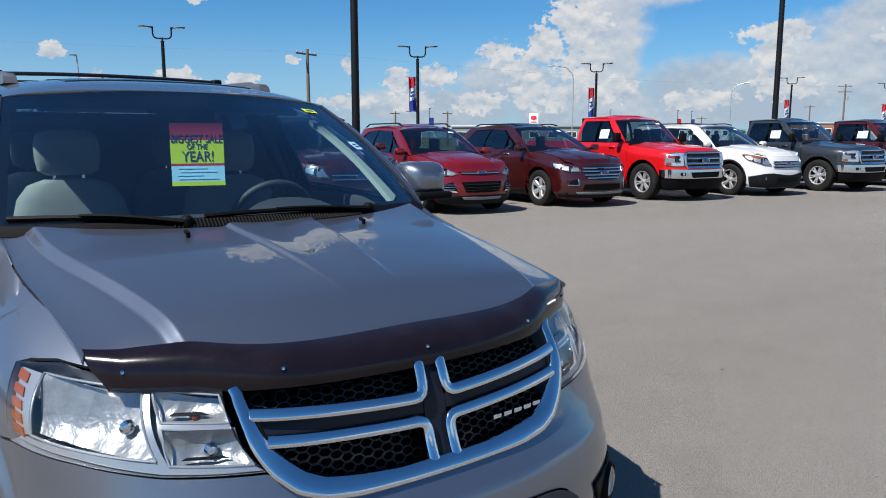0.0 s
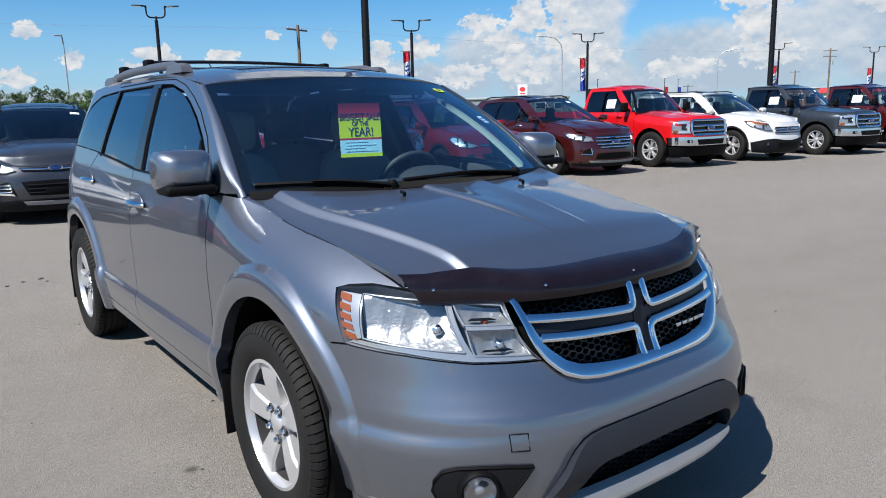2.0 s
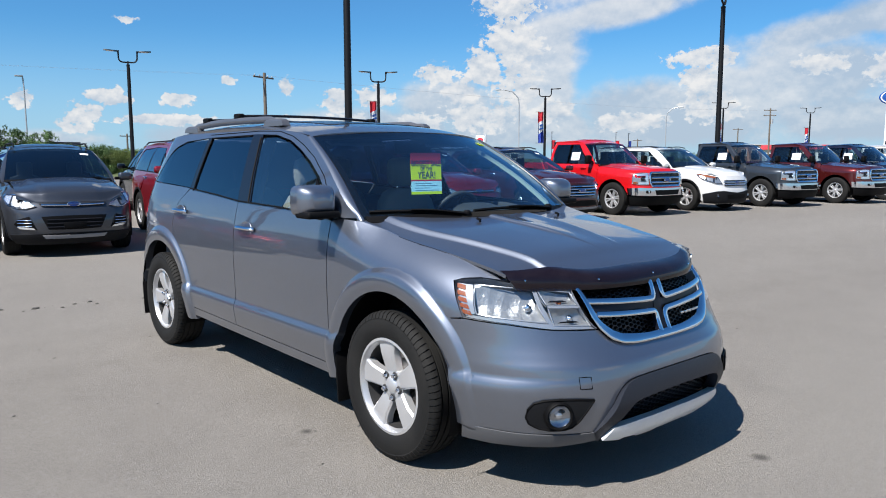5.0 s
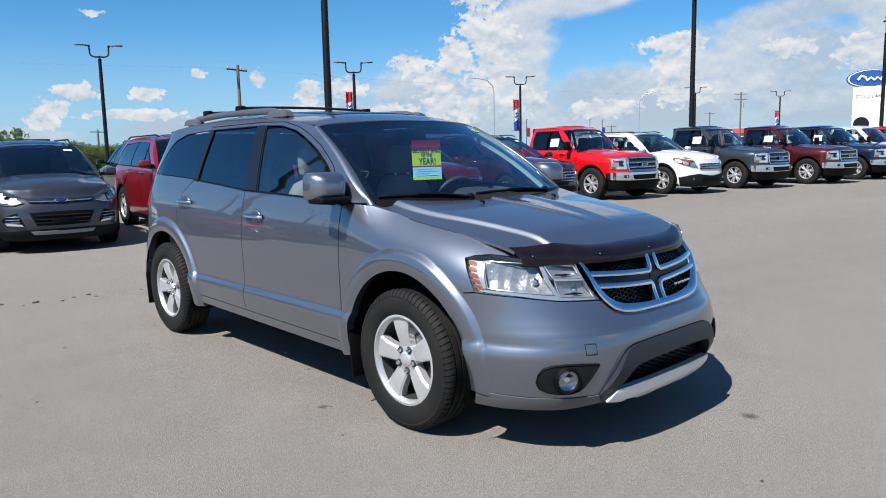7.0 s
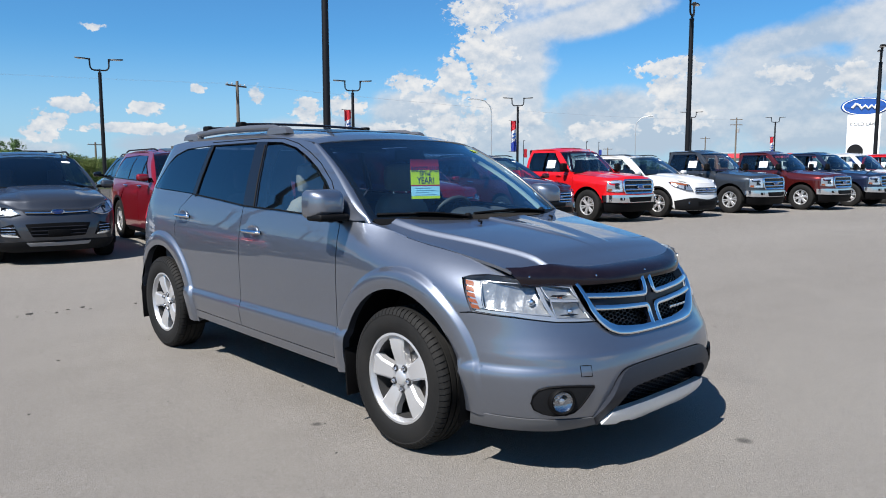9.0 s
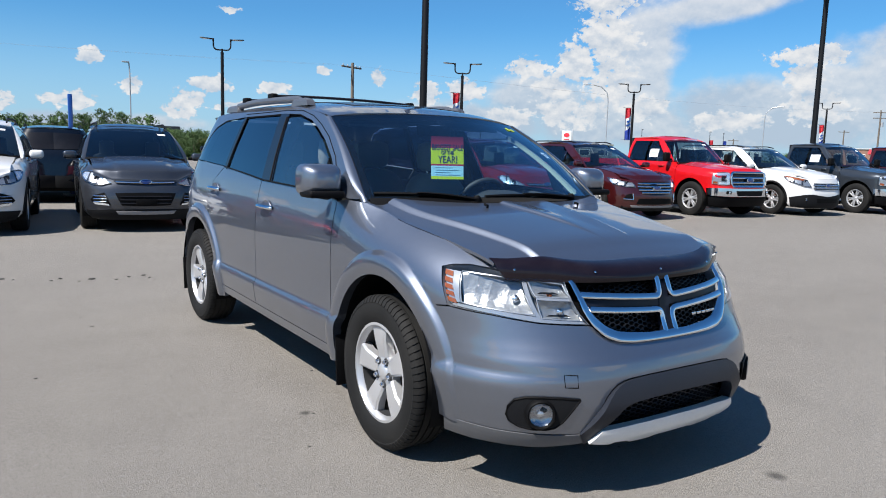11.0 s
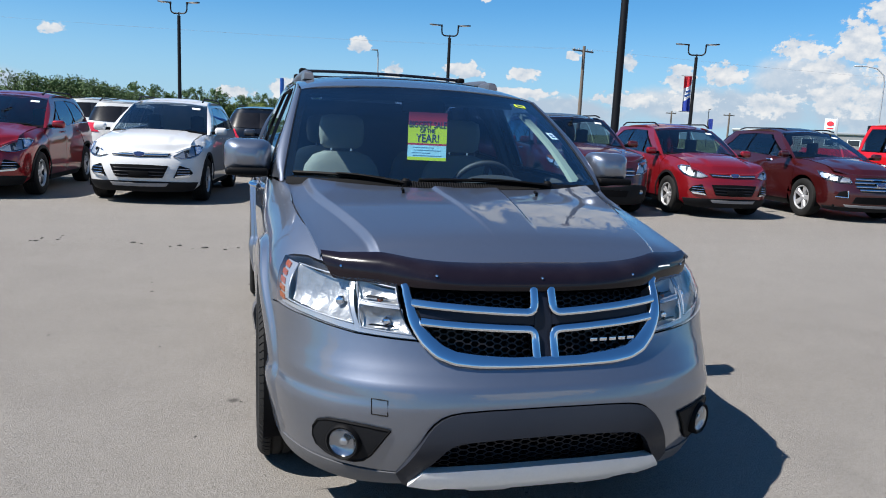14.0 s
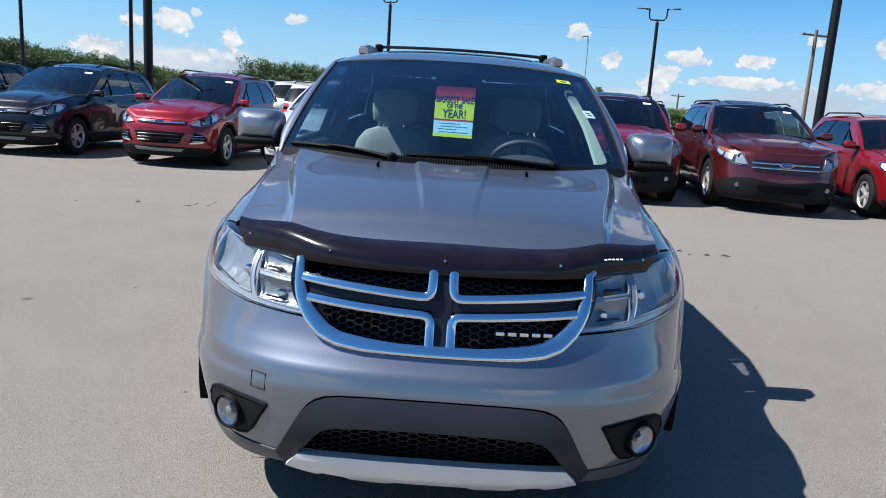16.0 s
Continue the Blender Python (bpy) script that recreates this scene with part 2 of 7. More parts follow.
def glass(name, tint, gloss=(1, 1, 1), clear=1.0, ior=1.5, dust_haze=0.0, band=None):
    """Thin glazing: tinted see-through with a Fresnel gloss, a bluish film for dust and sky glare and, on windshields,
    a dyed sun band along the top.
    """
    m = bpy.data.materials.new(name)
    m.use_nodes = True
    nt = m.node_tree
    nt.nodes.clear()
    tr, gl, lw = nt.nodes.new("ShaderNodeBsdfTransparent"), nt.nodes.new("ShaderNodeBsdfGlossy"), nt.nodes.new("ShaderNodeLayerWeight")
    tr.inputs[0].default_value = (*tint, 1)
    if band:
        tb, sp, mb, rb = nt.nodes.new("ShaderNodeTexCoord"), nt.nodes.new("ShaderNodeSeparateXYZ"), nt.nodes.new("ShaderNodeMapRange"), nt.nodes.new("ShaderNodeMix")
        mb.interpolation_type, rb.data_type = "SMOOTHSTEP", "RGBA"
        mb.inputs[1].default_value, mb.inputs[2].default_value = band[0], band[1]
        rb.inputs[6].default_value, rb.inputs[7].default_value = (*tint, 1), (*band[2], 1)
        nt.links.new(tb.outputs["Object"], sp.inputs[0])
        nt.links.new(sp.outputs[2], mb.inputs[0])
        nt.links.new(mb.outputs[0], rb.inputs[0])
        nt.links.new(rb.outputs[2], tr.inputs[0])
    gl.inputs[0].default_value = (*gloss, 1) if isinstance(gloss, tuple) else (gloss, gloss, gloss, 1)
    gl.inputs["Roughness"].default_value = 0.015
    lw.inputs[0].default_value = 0.5
    power, gain = nt.nodes.new("ShaderNodeMath"), nt.nodes.new("ShaderNodeMath")
    power.operation, gain.operation = "POWER", "MULTIPLY_ADD"
    base = ((ior - 1) / (ior + 1)) ** 2
    power.inputs[1].default_value, gain.inputs[1].default_value, gain.inputs[2].default_value = 4.0, 1 - base, base
    nt.links.new(lw.outputs["Facing"], power.inputs[0])
    nt.links.new(power.outputs[0], gain.inputs[0])
    mx, out = nt.nodes.new("ShaderNodeMixShader"), nt.nodes.new("ShaderNodeOutputMaterial")
    nt.links.new(gain.outputs[0], mx.inputs[0])
    nt.links.new(tr.outputs[0], mx.inputs[1])
    nt.links.new(gl.outputs[0], mx.inputs[2])
    last = mx.outputs[0]
    if dust_haze:
        # pale blue veil: sky glare put into the colour, together with thin dust
        df, m2 = nt.nodes.new("ShaderNodeBsdfDiffuse"), nt.nodes.new("ShaderNodeMixShader")
        df.inputs[0].default_value = (0.40, 0.56, 0.72, 1)
        no, mr, tc = nt.nodes.new("ShaderNodeTexNoise"), nt.nodes.new("ShaderNodeMapRange"), nt.nodes.new("ShaderNodeTexCoord")
        no.inputs["Scale"].default_value, no.inputs["Detail"].default_value = 4.0, 6
        nt.links.new(tc.outputs["Object"], no.inputs["Vector"])
        nt.links.new(no.outputs[0], mr.inputs[0])
        mr.inputs[1].default_value, mr.inputs[2].default_value, mr.inputs[3].default_value, mr.inputs[4].default_value = 0.3, 0.75, dust_haze * 0.5, dust_haze * 1.7
        nt.links.new(mr.outputs[0], m2.inputs[0])
        nt.links.new(last, m2.inputs[1])
        nt.links.new(df.outputs[0], m2.inputs[2])
        last = m2.outputs[0]
    nt.links.new(last, out.inputs[0])
    return m


def faceted(name):
    """A silvered reflector, slightly uneven."""
    return mat(name, (0.26, 0.275, 0.285), 0.28, 0.6, var=0.28, scale=38, bump=0.55, bscale=60)


M = dict(
    piano=mat("glossy_black_pillar", (0.006, 0.006, 0.008), 0.08, var=0.05),
    # shade behind the spokes and in the lug pockets, put into the colour
    wheel_shade=mat("shaded_wheel_recess", (0.06, 0.06, 0.062), 0.5, 0.6, var=0.1),
    facet=faceted("fluted_reflector"),
    fog_mirror=mat("dark_fog_mirror", (0.30, 0.31, 0.33), 0.16, 1.0, var=0.05, bump=0.4, bscale=60),
    row_lamp=mat("silvered_row_lamp", (0.34, 0.355, 0.37), 0.30, 0.7, var=0.25, scale=16, bump=0.8, bscale=30),
    web=mat("satin_lamp_web", (0.36, 0.38, 0.40), 0.25, 0.6, var=0.05, scale=20),
    grey_paint=paint("grey_metallic_paint", (0.154, 0.172, 0.213), 0.89, 0.43, 1.90),
    chrome=mat("chrome", (0.72, 0.74, 0.78), 0.06, 1.0, var=0.02, scale=3),
    bright=mat("bright_reflector", (0.78, 0.81, 0.84), 0.20, 0.8, var=0.03, scale=9),
    silver=mat("silver_skid_paint", (0.74, 0.74, 0.73), 0.30, 0.3, var=0.05, bump=0.1, grime=(0.2, 0.18, 0.15), grime_amount=0.15),
    alloy=mat("alloy_wheel_paint", (0.52, 0.525, 0.54), 0.33, 0.6, 0.4, 0.03, 8, grime=(0.25, 0.22, 0.2), grime_amount=0.18),
    plastic=mat("dark_grey_plastic", (0.008, 0.0085, 0.010), 0.55, spec=0.12, var=0.12, bump=0.2, bscale=500, grime=(0.03, 0.028, 0.026), grime_amount=0.15),
    lip=mat("grey_bumper_lip", (0.085, 0.088, 0.096), 0.42, 0.1, var=0.06, bump=0.12, bscale=500),
    trim=mat("charcoal_bumper_trim", (0.015, 0.0175, 0.025), 0.42, 0.0, spec=0.28, var=0.06, bump=0.12, bscale=500, grime=(0.07, 0.07, 0.075), grime_amount=0.10),
    black=mat("black_plastic", (0.0038, 0.0038, 0.0043), 0.55, spec=0.08, var=0.15, bump=0.2, bscale=300),
    gloss_black=mat("gloss_black", (0.009, 0.009, 0.011), 0.20, spec=0.3, var=0.05, grime=(0.10, 0.09, 0.09), grime_amount=0.10),
    lamp_silver=mat("silvered_lamp_bowl", (0.23, 0.245, 0.275), 0.28, 0.35, var=0.08, scale=14),
    rail_grey=mat("grey_rail_paint", (0.115, 0.12, 0.135), 0.36, 0.5, var=0.05),
    smoke=mat("smoked_acrylic", (0.007, 0.0045, 0.007), 0.13, spec=0.32, var=0.1, scale=20, bump=0.05, bscale=14, grime=(0.05, 0.042, 0.048), grime_amount=0.12, wear_scale=9),
    rubber=mat("tyre_rubber", (0.0085, 0.0085, 0.0085), 0.72, spec=0.2, var=0.15, bump=0.3, bscale=160, grime=(0.035, 0.032, 0.029), grime_amount=0.25, wear_scale=4),
    cloth=mat("light_beige_seat_cloth", (0.19, 0.19, 0.165), 0.9, var=0.08, bump=0.4, bscale=700),
    dash=mat("dark_dashboard_vinyl", (0.022, 0.023, 0.026), 0.6, var=0.1, bump=0.3, bscale=500),
    cabin=mat("dark_cabin_lining", (0.03, 0.03, 0.033), 0.85, var=0.1),
    headliner=mat("pale_grey_headliner", (0.36, 0.36, 0.35), 0.9, var=0.06),
    steel=mat("brake_steel", (0.32, 0.31, 0.30), 0.38, 0.9, var=0.1, grime=(0.2, 0.1, 0.05), grime_amount=0.3, wear_scale=12),
    lamp_white=mat("pearly_fog_reflector", (0.40, 0.41, 0.42), 0.22, 0.8, var=0.04),
    amber=mat("amber_lens", (0.19, 0.048, 0.012), 0.25, coat=0.0, var=0.06, scale=30),
    red_lens=mat("red_lens", (0.45, 0.012, 0.018), 0.12, coat=1.0, var=0.08, scale=30),
    lens=glass("clear_lamp_lens", (0.97, 0.98, 1.0), 1.0, ior=1.45),
    windshield=glass("windshield_glass", (0.62, 0.88, 1.0), (0.62, 0.86, 1.0), ior=1.80, dust_haze=0.004, band=(1.37, 1.47, (0.12, 0.20, 0.34))),
    side_glass=glass("side_window_glass", (0.60, 0.72, 0.78), (0.80, 0.92, 1.0), ior=2.15, dust_haze=0.003),
    privacy=glass("privacy_glass", (0.06, 0.08, 0.12), (0.76, 0.90, 1.0), ior=1.95),
    cream=mat("cream_pillar_trim", (0.25, 0.28, 0.22), 0.8, var=0.05),
    mesh_black=mat("satin_black_grille_mesh", (0.009, 0.009, 0.011), 0.38, spec=0.35, var=0.1),
    frit=mat("black_ceramic_border", (0.003, 0.003, 0.0035), 0.95, spec=0.0, var=0.05),
    lamp_dark=mat("smoked_lamp_housing", (0.030, 0.033, 0.040), 0.22, 0.3, var=0.2, scale=18),
    grille_dark=mat("dark_navy_grille_bar", (0.008, 0.010, 0.018), 0.34, spec=0.25, coat=0.0, var=0.1),
    logo_blue=mat("blue_badge_enamel", (0.010, 0.035, 0.16), 0.2, coat=0.8, var=0.05),
    white_print=mat("white_print", (0.80, 0.80, 0.80), 0.5, var=0.03),
)


# ---- mesh tools ----
def pchip(xs, ys):
    """A smooth curve through the given stations, without overshoot."""
    xs, ys = np.array(xs, float), np.array(ys, float)
    d = np.diff(ys) / np.diff(xs)
    k = np.zeros(len(xs))
    k[0], k[-1] = d[0], d[-1]
    for i in range(1, len(xs) - 1):
        k[i] = 0 if d[i - 1] * d[i] <= 0 else 2 * d[i - 1] * d[i] / (d[i - 1] + d[i])

    def f(x):
        x = min(max(x, xs[0]), xs[-1])
        i = min(int(np.searchsorted(xs, x, side="right")) - 1, len(xs) - 2)
        h = xs[i + 1] - xs[i]
        t = (x - xs[i]) / h
        return float((1 + 2 * t) * (1 - t) ** 2 * ys[i] + t * (1 - t) ** 2 * h * k[i] + t * t * (3 - 2 * t) * ys[i + 1] + t * t * (t - 1) * h * k[i + 1])
    return f


def smooth(t):
    t = min(max(t, 0.0), 1.0)
    return t * t * (3 - 2 * t)


def part(name, bm, material, parent=None, label="", soft=40, at=None):
    """Links a bmesh (or a ready mesh) as one object under its thing."""
    if isinstance(bm, bpy.types.Mesh):
        me = bm
    else:
        me = bpy.data.meshes.new(name)
        bmesh.ops.recalc_face_normals(bm, faces=bm.faces[:])
        bm.to_mesh(me)
        bm.free()
        for p in me.polygons:
            p.use_smooth = True
        me.set_sharp_from_angle(angle=radians(soft))
    if not me.materials:
        me.materials.append(M[material] if isinstance(material, str) else material)
    ob = new(name, me)
    if parent is not None:
        ob.parent = parent
    if at is not None:
        ob.matrix_basis = at
    if label:
        tagged(ob, label)
    return ob


def thing(name, label, category, group="", kind="", m=None):
    ob = new(name)
    ob.empty_display_size = 0.2
    if m is not None:
        ob.matrix_basis = m
    return tagged(ob, label, category, group, kind)


def box(sx, sy, sz, c=(0, 0, 0), bevel=0.0, seg=2, bm=None, rot=None):
    """A box of that size round c, edges rounded; added to bm when given."""
    b = bmesh.new()
    bmesh.ops.create_cube(b, size=1.0)
    bmesh.ops.scale(b, vec=(sx, sy, sz), verts=b.verts)
    if bevel:
        bmesh.ops.bevel(b, geom=b.edges[:], offset=bevel, segments=seg, profile=0.5, affect="EDGES")
    m = Matrix.Translation(c) @ (rot if rot is not None else Matrix())
    bmesh.ops.transform(b, matrix=m, verts=b.verts)
    return merge(bm, b)


def merge(bm, b):
    if bm is None:
        return b
    me = bpy.data.meshes.new("t")
    b.to_mesh(me)
    b.free()
    bm.from_mesh(me)
    bpy.data.meshes.remove(me)
    return bm


def lathe(profile, n=32, m=None, bm=None, closed=False):
    """Turns (radius, height) pairs round z."""
    b = bm or bmesh.new()
    rings = []
    for r, h in profile:
        rings.append([b.verts.new((r * math.cos(2 * math.pi * i / n), r * math.sin(2 * math.pi * i / n), h)) for i in range(n)] if r > 1e-6 else [b.verts.new((0, 0, h))])
    made = [v for ring in rings for v in ring]
    pairs = list(zip(rings, rings[1:])) + ([(rings[-1], rings[0])] if closed else [])
    for p, q in pairs:
        for i in range(n):
            j = (i + 1) % n
            if len(p) == 1 and len(q) == 1:
                continue
            if len(p) == 1:
                b.faces.new((p[0], q[j], q[i]))
            elif len(q) == 1:
                b.faces.new((p[i], p[j], q[0]))
            else:
                b.faces.new((p[i], p[j], q[j], q[i]))
    if m is not None:
        bmesh.ops.transform(b, matrix=m, verts=made)
    return b


def tube(points, radius, n=8, bm=None, flat=1.0, up=None, caps=True, taper=None):
    """Sweeps a round or flattened section along points."""
    b = bm or bmesh.new()
    pts = [Vector(p) for p in points]
    rings = []
    side0 = None
    for i, p in enumerate(pts):
        d = (pts[min(i + 1, len(pts) - 1)] - pts[max(i - 1, 0)]).normalized()
        ref = Vector(up) if up else (Vector((0, 0, 1)) if abs(d.z) < 0.95 else Vector((1, 0, 0)))
        side = d.cross(ref).normalized()
        if side0 is not None and side.dot(side0) < 0:
            side = -side
        side0 = side
        nrm = side.cross(d).normalized()
        r = radius * (taper[i] if taper else 1)
        rings.append([b.verts.new(p + side * (r * math.cos(2 * math.pi * k / n)) + nrm * (r * flat * math.sin(2 * math.pi * k / n))) for k in range(n)])
    for p, q in zip(rings, rings[1:]):
        for k in range(n):
            b.faces.new((p[k], p[(k + 1) % n], q[(k + 1) % n], q[k]))
    if caps:
        b.faces.new(rings[0][::-1])
        b.faces.new(rings[-1])
    return b


def loft(rings, closed=True, caps=False, bm=None):
    b = bm or bmesh.new()
    vs = [[b.verts.new(p) for p in ring] for ring in rings]
    for p, q in zip(vs, vs[1:]):
        k = len(p)
        for i in range(k if closed else k - 1):
            b.faces.new((p[i], p[(i + 1) % k], q[(i + 1) % k], q[i]))
    if caps:
        b.faces.new(vs[0][::-1])
        b.faces.new(vs[-1])
    return b


def fine(points, gap, loop=True):
    out = []
    n = len(points)
    for i in range(n if loop else n - 1):
        (u0, v0), (u1, v1) = points[i], points[(i + 1) % n]
        k = max(1, int(math.hypot(u1 - u0, v1 - v0) / gap))
        out += [(u0 + (u1 - u0) * j / k, v0 + (v1 - v0) * j / k) for j in range(k)]
    return out if loop else out + [points[-1]]


def panel(outline, fmap, step=0.05, thick=0.012, flip=False, edge=0.02, cuts=(), ucuts=()):
    """A curved sheet trimmed to an outline. fmap(u, v) gives the place; its normal comes from the surface itself, so the sheet is
    smooth whatever its trim. Returns a mesh with a turned-in rim of the given thickness."""
    b = bmesh.new()
    pts = fine(outline, edge)
    area = sum(pts[i][0] * pts[(i + 1) % len(pts)][1] - pts[(i + 1) % len(pts)][0] * pts[i][1] for i in range(len(pts)))
    if area < 0:
        pts = pts[::-1]
    b.faces.new([b.verts.new((u, v, 0)) for u, v in pts])
    for ax in (0, 1):
        lo, hi = min(p[ax] for p in pts), max(p[ax] for p in pts)
        k = max(1, int((hi - lo) / step))
        nrm = (1, 0, 0) if ax == 0 else (0, 1, 0)
        for w in [lo + (hi - lo) * j / k for j in range(1, k)] + [c for c in (cuts if ax else ucuts) if lo < c < hi]:
            bmesh.ops.bisect_plane(b, geom=b.verts[:] + b.edges[:] + b.faces[:], dist=1e-5, plane_co=(w, 0, 0) if ax == 0 else (0, w, 0), plane_no=nrm)
    bmesh.ops.triangulate(b, faces=[f for f in b.faces if len(f.verts) > 4])
    b.verts.index_update()
    uv = [(v.co.x, v.co.y) for v in b.verts]
    faces = [[v.index for v in f.verts] for f in b.faces]
    rim = [(e.verts[0].index, e.verts[1].index, e.link_faces[0]) for e in b.edges if len(e.link_faces) == 1]
    rim2 = []
    for i, j, f in rim:
        vs = [v.index for v in f.verts]
        a = vs.index(i)
        rim2.append((i, j) if vs[(a + 1) % len(vs)] == j else (j, i))
    b.free()
    co, no = [], []
    eps = 1e-3
    for u, v in uv:
        p = fmap(u, v)
        du, dv = fmap(u + eps, v) - fmap(u - eps, v), fmap(u, v + eps) - fmap(u, v - eps)
        n = du.cross(dv)
        n = n.normalized() if n.length > 1e-12 else Vector((0, 0, 1))
        co.append(p)
        no.append(-n if flip else n)
    if flip:
        faces = [f[::-1] for f in faces]
        rim2 = [(j, i) for i, j in rim2]
    if thick:
        for i, j in rim2:
            k = len(co)
            a, c = co[i], co[j]
            an, cn = no[i], no[j]
            out = (c - a).cross((an + cn) * 0.5)
            out = out.normalized() if out.length > 1e-9 else an
            co += [a, c, c - cn * thick, a - an * thick]
            no += [out] * 4
            faces.append([k + 1, k, k + 3, k + 2])
    me = bpy.data.meshes.new("panel")
    me.from_pydata([tuple(p) for p in co], [], faces)
    for p in me.polygons:
        p.use_smooth = True
    me.normals_split_custom_set_from_vertices([tuple(n) for n in no])
    return me


class Shell:
    """A vehicle's skin: half-width by height, nose and tail by height, rounded in plan. s runs from the nose's middle (0) round the
    corner (pi/2) along the flank and round to the tail's middle; sx = -1 is the vehicle's right side. The vehicle looks to -y."""

    def __init__(self, width, nose, tail, yc, yr, n=2.6, nr=3.2, seam=None, seam_x=None, h=0.26, p=2.6):
        self.w, self.nose, self.tail = pchip(*zip(*width)), pchip(*zip(*nose)), pchip(*zip(*tail))
        self.yc, self.yr, self.n, self.nr, self.h, self.p = yc, yr, n, nr, h, p
        self.seam, self.seam_x = (pchip(*zip(*seam)) if seam else None), seam_x
        self.y_end = seam[-1][0] if seam else 0
        self.cuts = ()
        self.fade = 0.22

    def half(self, y, z):
        w = self.w(z)
        if self.seam and y < self.y_end + self.fade:
            top, k = self.seam(min(y, self.y_end)), smooth((self.y_end + self.fade - y) / (2 * self.fade))
            t = min(max((z - (top - self.h)) / self.h, 0), 1.0)
            w -= k * max(0, w - self.seam_x(y)) * t ** self.p * (1 - smooth((z - top) / 0.22))
        return w

    def at(self, s, z, off=0.0, sx=1):
        s_side = math.pi / 2
        s_rear = s_side + (self.yr - self.yc)
        if s < s_side:
            a, k = self.yc - self.nose(z), 2 / self.n
            c, q = math.cos(s), math.sin(abs(s))
            y = self.yc - a * max(c, 0) ** k
            x = self.half(y, z) * q ** k * (1 if s >= 0 else -1)
        elif s <= s_rear:
            y = self.yc + (s - s_side)
            x = self.half(y, z)
        else:
            t, k = min(s - s_rear, math.pi / 2), 2 / self.nr
            y = self.yr + (self.tail(z) - self.yr) * math.sin(t) ** k
            x = self.half(y, z) * max(math.cos(t), 0) ** k
        p = Vector((x * sx, y, z))
        if off:
            e = 1e-3
            n = (self.at(s + e, z) - self.at(s - e, z)).cross(self.at(s, z + e) - self.at(s, z - e))
            n = n.normalized() if n.length > 1e-12 else Vector((0, 0, 1))
            n.x *= sx
            p += n * off
        return p

    def s_of(self, kind, v, z):
        """The station of a point given by x (on the nose) or y."""
        if kind == "x":
            y = self.yc - (self.yc - self.nose(z)) * 0.7
            w = self.half(y, z)
            for _ in range(6):
                r = min(abs(v) / w, 1)
                y = self.yc - (self.yc - self.nose(z)) * (1 - r ** self.n) ** (1 / self.n)
                w = self.half(y, z)
            return math.copysign(math.asin(min(1, abs(v) / w) ** (self.n / 2)), v)
        if v < self.yc:
            return math.acos(min(1, (self.yc - v) / (self.yc - self.nose(z))) ** (self.n / 2))
        if v <= self.yr:
            return math.pi / 2 + v - self.yc
        t = min(1, (v - self.yr) / (self.tail(z) - self.yr)) ** (self.nr / 2)
        return math.pi / 2 + self.yr - self.yc + math.asin(t)

    def trace(self, pts):
        """Outline given as (kind, value, z) into (s, z)."""
        return [(self.s_of(k, v, z), z) for k, v, z in pts]

    def sheet(self, pts, sx=1, off=0.0, step=0.05, thick=0.012, edge=0.02):
        return panel(self.trace(pts), lambda s, z: self.at(s, z, off, sx), step, thick, flip=sx < 0, edge=edge, cuts=self.cuts)

    def line(self, pts, sx=1, off=0.0, gap=0.03):
        return [self.at(s, z, off, sx) for s, z in fine(self.trace(pts), gap, False)]


def arc(cy, cz, r, a0, a1, n=24):
    """Points ('y', y, z) on a circle in side view; angles in degrees from the front (-y), over the top."""
    return [("y", cy - r * math.cos(radians(a0 + (a1 - a0) * i / n)), cz + r * math.sin(radians(a0 + (a1 - a0) * i / n))) for i in range(n + 1)]


# ---- wheels ----
def tyre_mesh(r, width, rim, blocks=64):
    """A tyre round x: rounded shoulders, side walls and a tread of grooves and blocks."""
    w = width / 2
    prof = [(rim, -w * 0.80), (rim + 0.02, -w * 0.95), (rim + (r - rim) * 0.45, -w * 1.0), (r - 0.035, -w * 0.97), (r - 0.012, -w * 0.86)]
    for g in (-0.52, -0.17, 0.17, 0.52):
        prof += [(r - 0.001, (g - 0.05) * w * 1.0), (r - 0.009, (g - 0.045) * w), (r - 0.009, (g + 0.045) * w), (r - 0.001, (g + 0.05) * w)]
    prof += [(r - 0.012, w * 0.86), (r - 0.035, w * 0.97), (rim + (r - rim) * 0.45, w), (rim + 0.02, w * 0.95), (rim, w * 0.80)]
    return lathe(prof, 72, Matrix.Rotation(radians(90), 4, "Y"))


def tread_mesh(r, width, blocks=72):
    """The tread's shoulder blocks: short lugs that wrap from the crown to the side wall."""
    b = bmesh.new()
    w = width / 2
    rows = [(r - 0.0035, 0.56 * w), (r + 0.0015, 0.58 * w), (r + 0.001, 0.72 * w), (r - 0.009, 0.875 * w), (r - 0.030, 0.985 * w), (r - 0.036, 0.972 * w)]
    for i in range(blocks):
        a = 2 * math.pi * i / blocks
        for side in (-1, 1):
            da, lean = math.pi / blocks * 0.80, 0.010
            ring = [[b.verts.new((side * x, q * math.sin(a + k * da + lean * j), q * math.cos(a + k * da + lean * j))) for j, (q, x) in enumerate(rows)] for k in (-1, 1)]
            foot = [[b.verts.new((side * (x - 0.006), (q - 0.008) * math.sin(a + k * da + lean * j), (q - 0.008) * math.cos(a + k * da + lean * j))) for j, (q, x) in enumerate(rows)] for k in (-1, 1)]
            for j in range(len(rows) - 1):
                b.faces.new((ring[0][j], ring[0][j + 1], ring[1][j + 1], ring[1][j]))
                for k in (0, 1):
                    b.faces.new((ring[k][j], ring[k][j + 1], foot[k][j + 1], foot[k][j]))
    return b


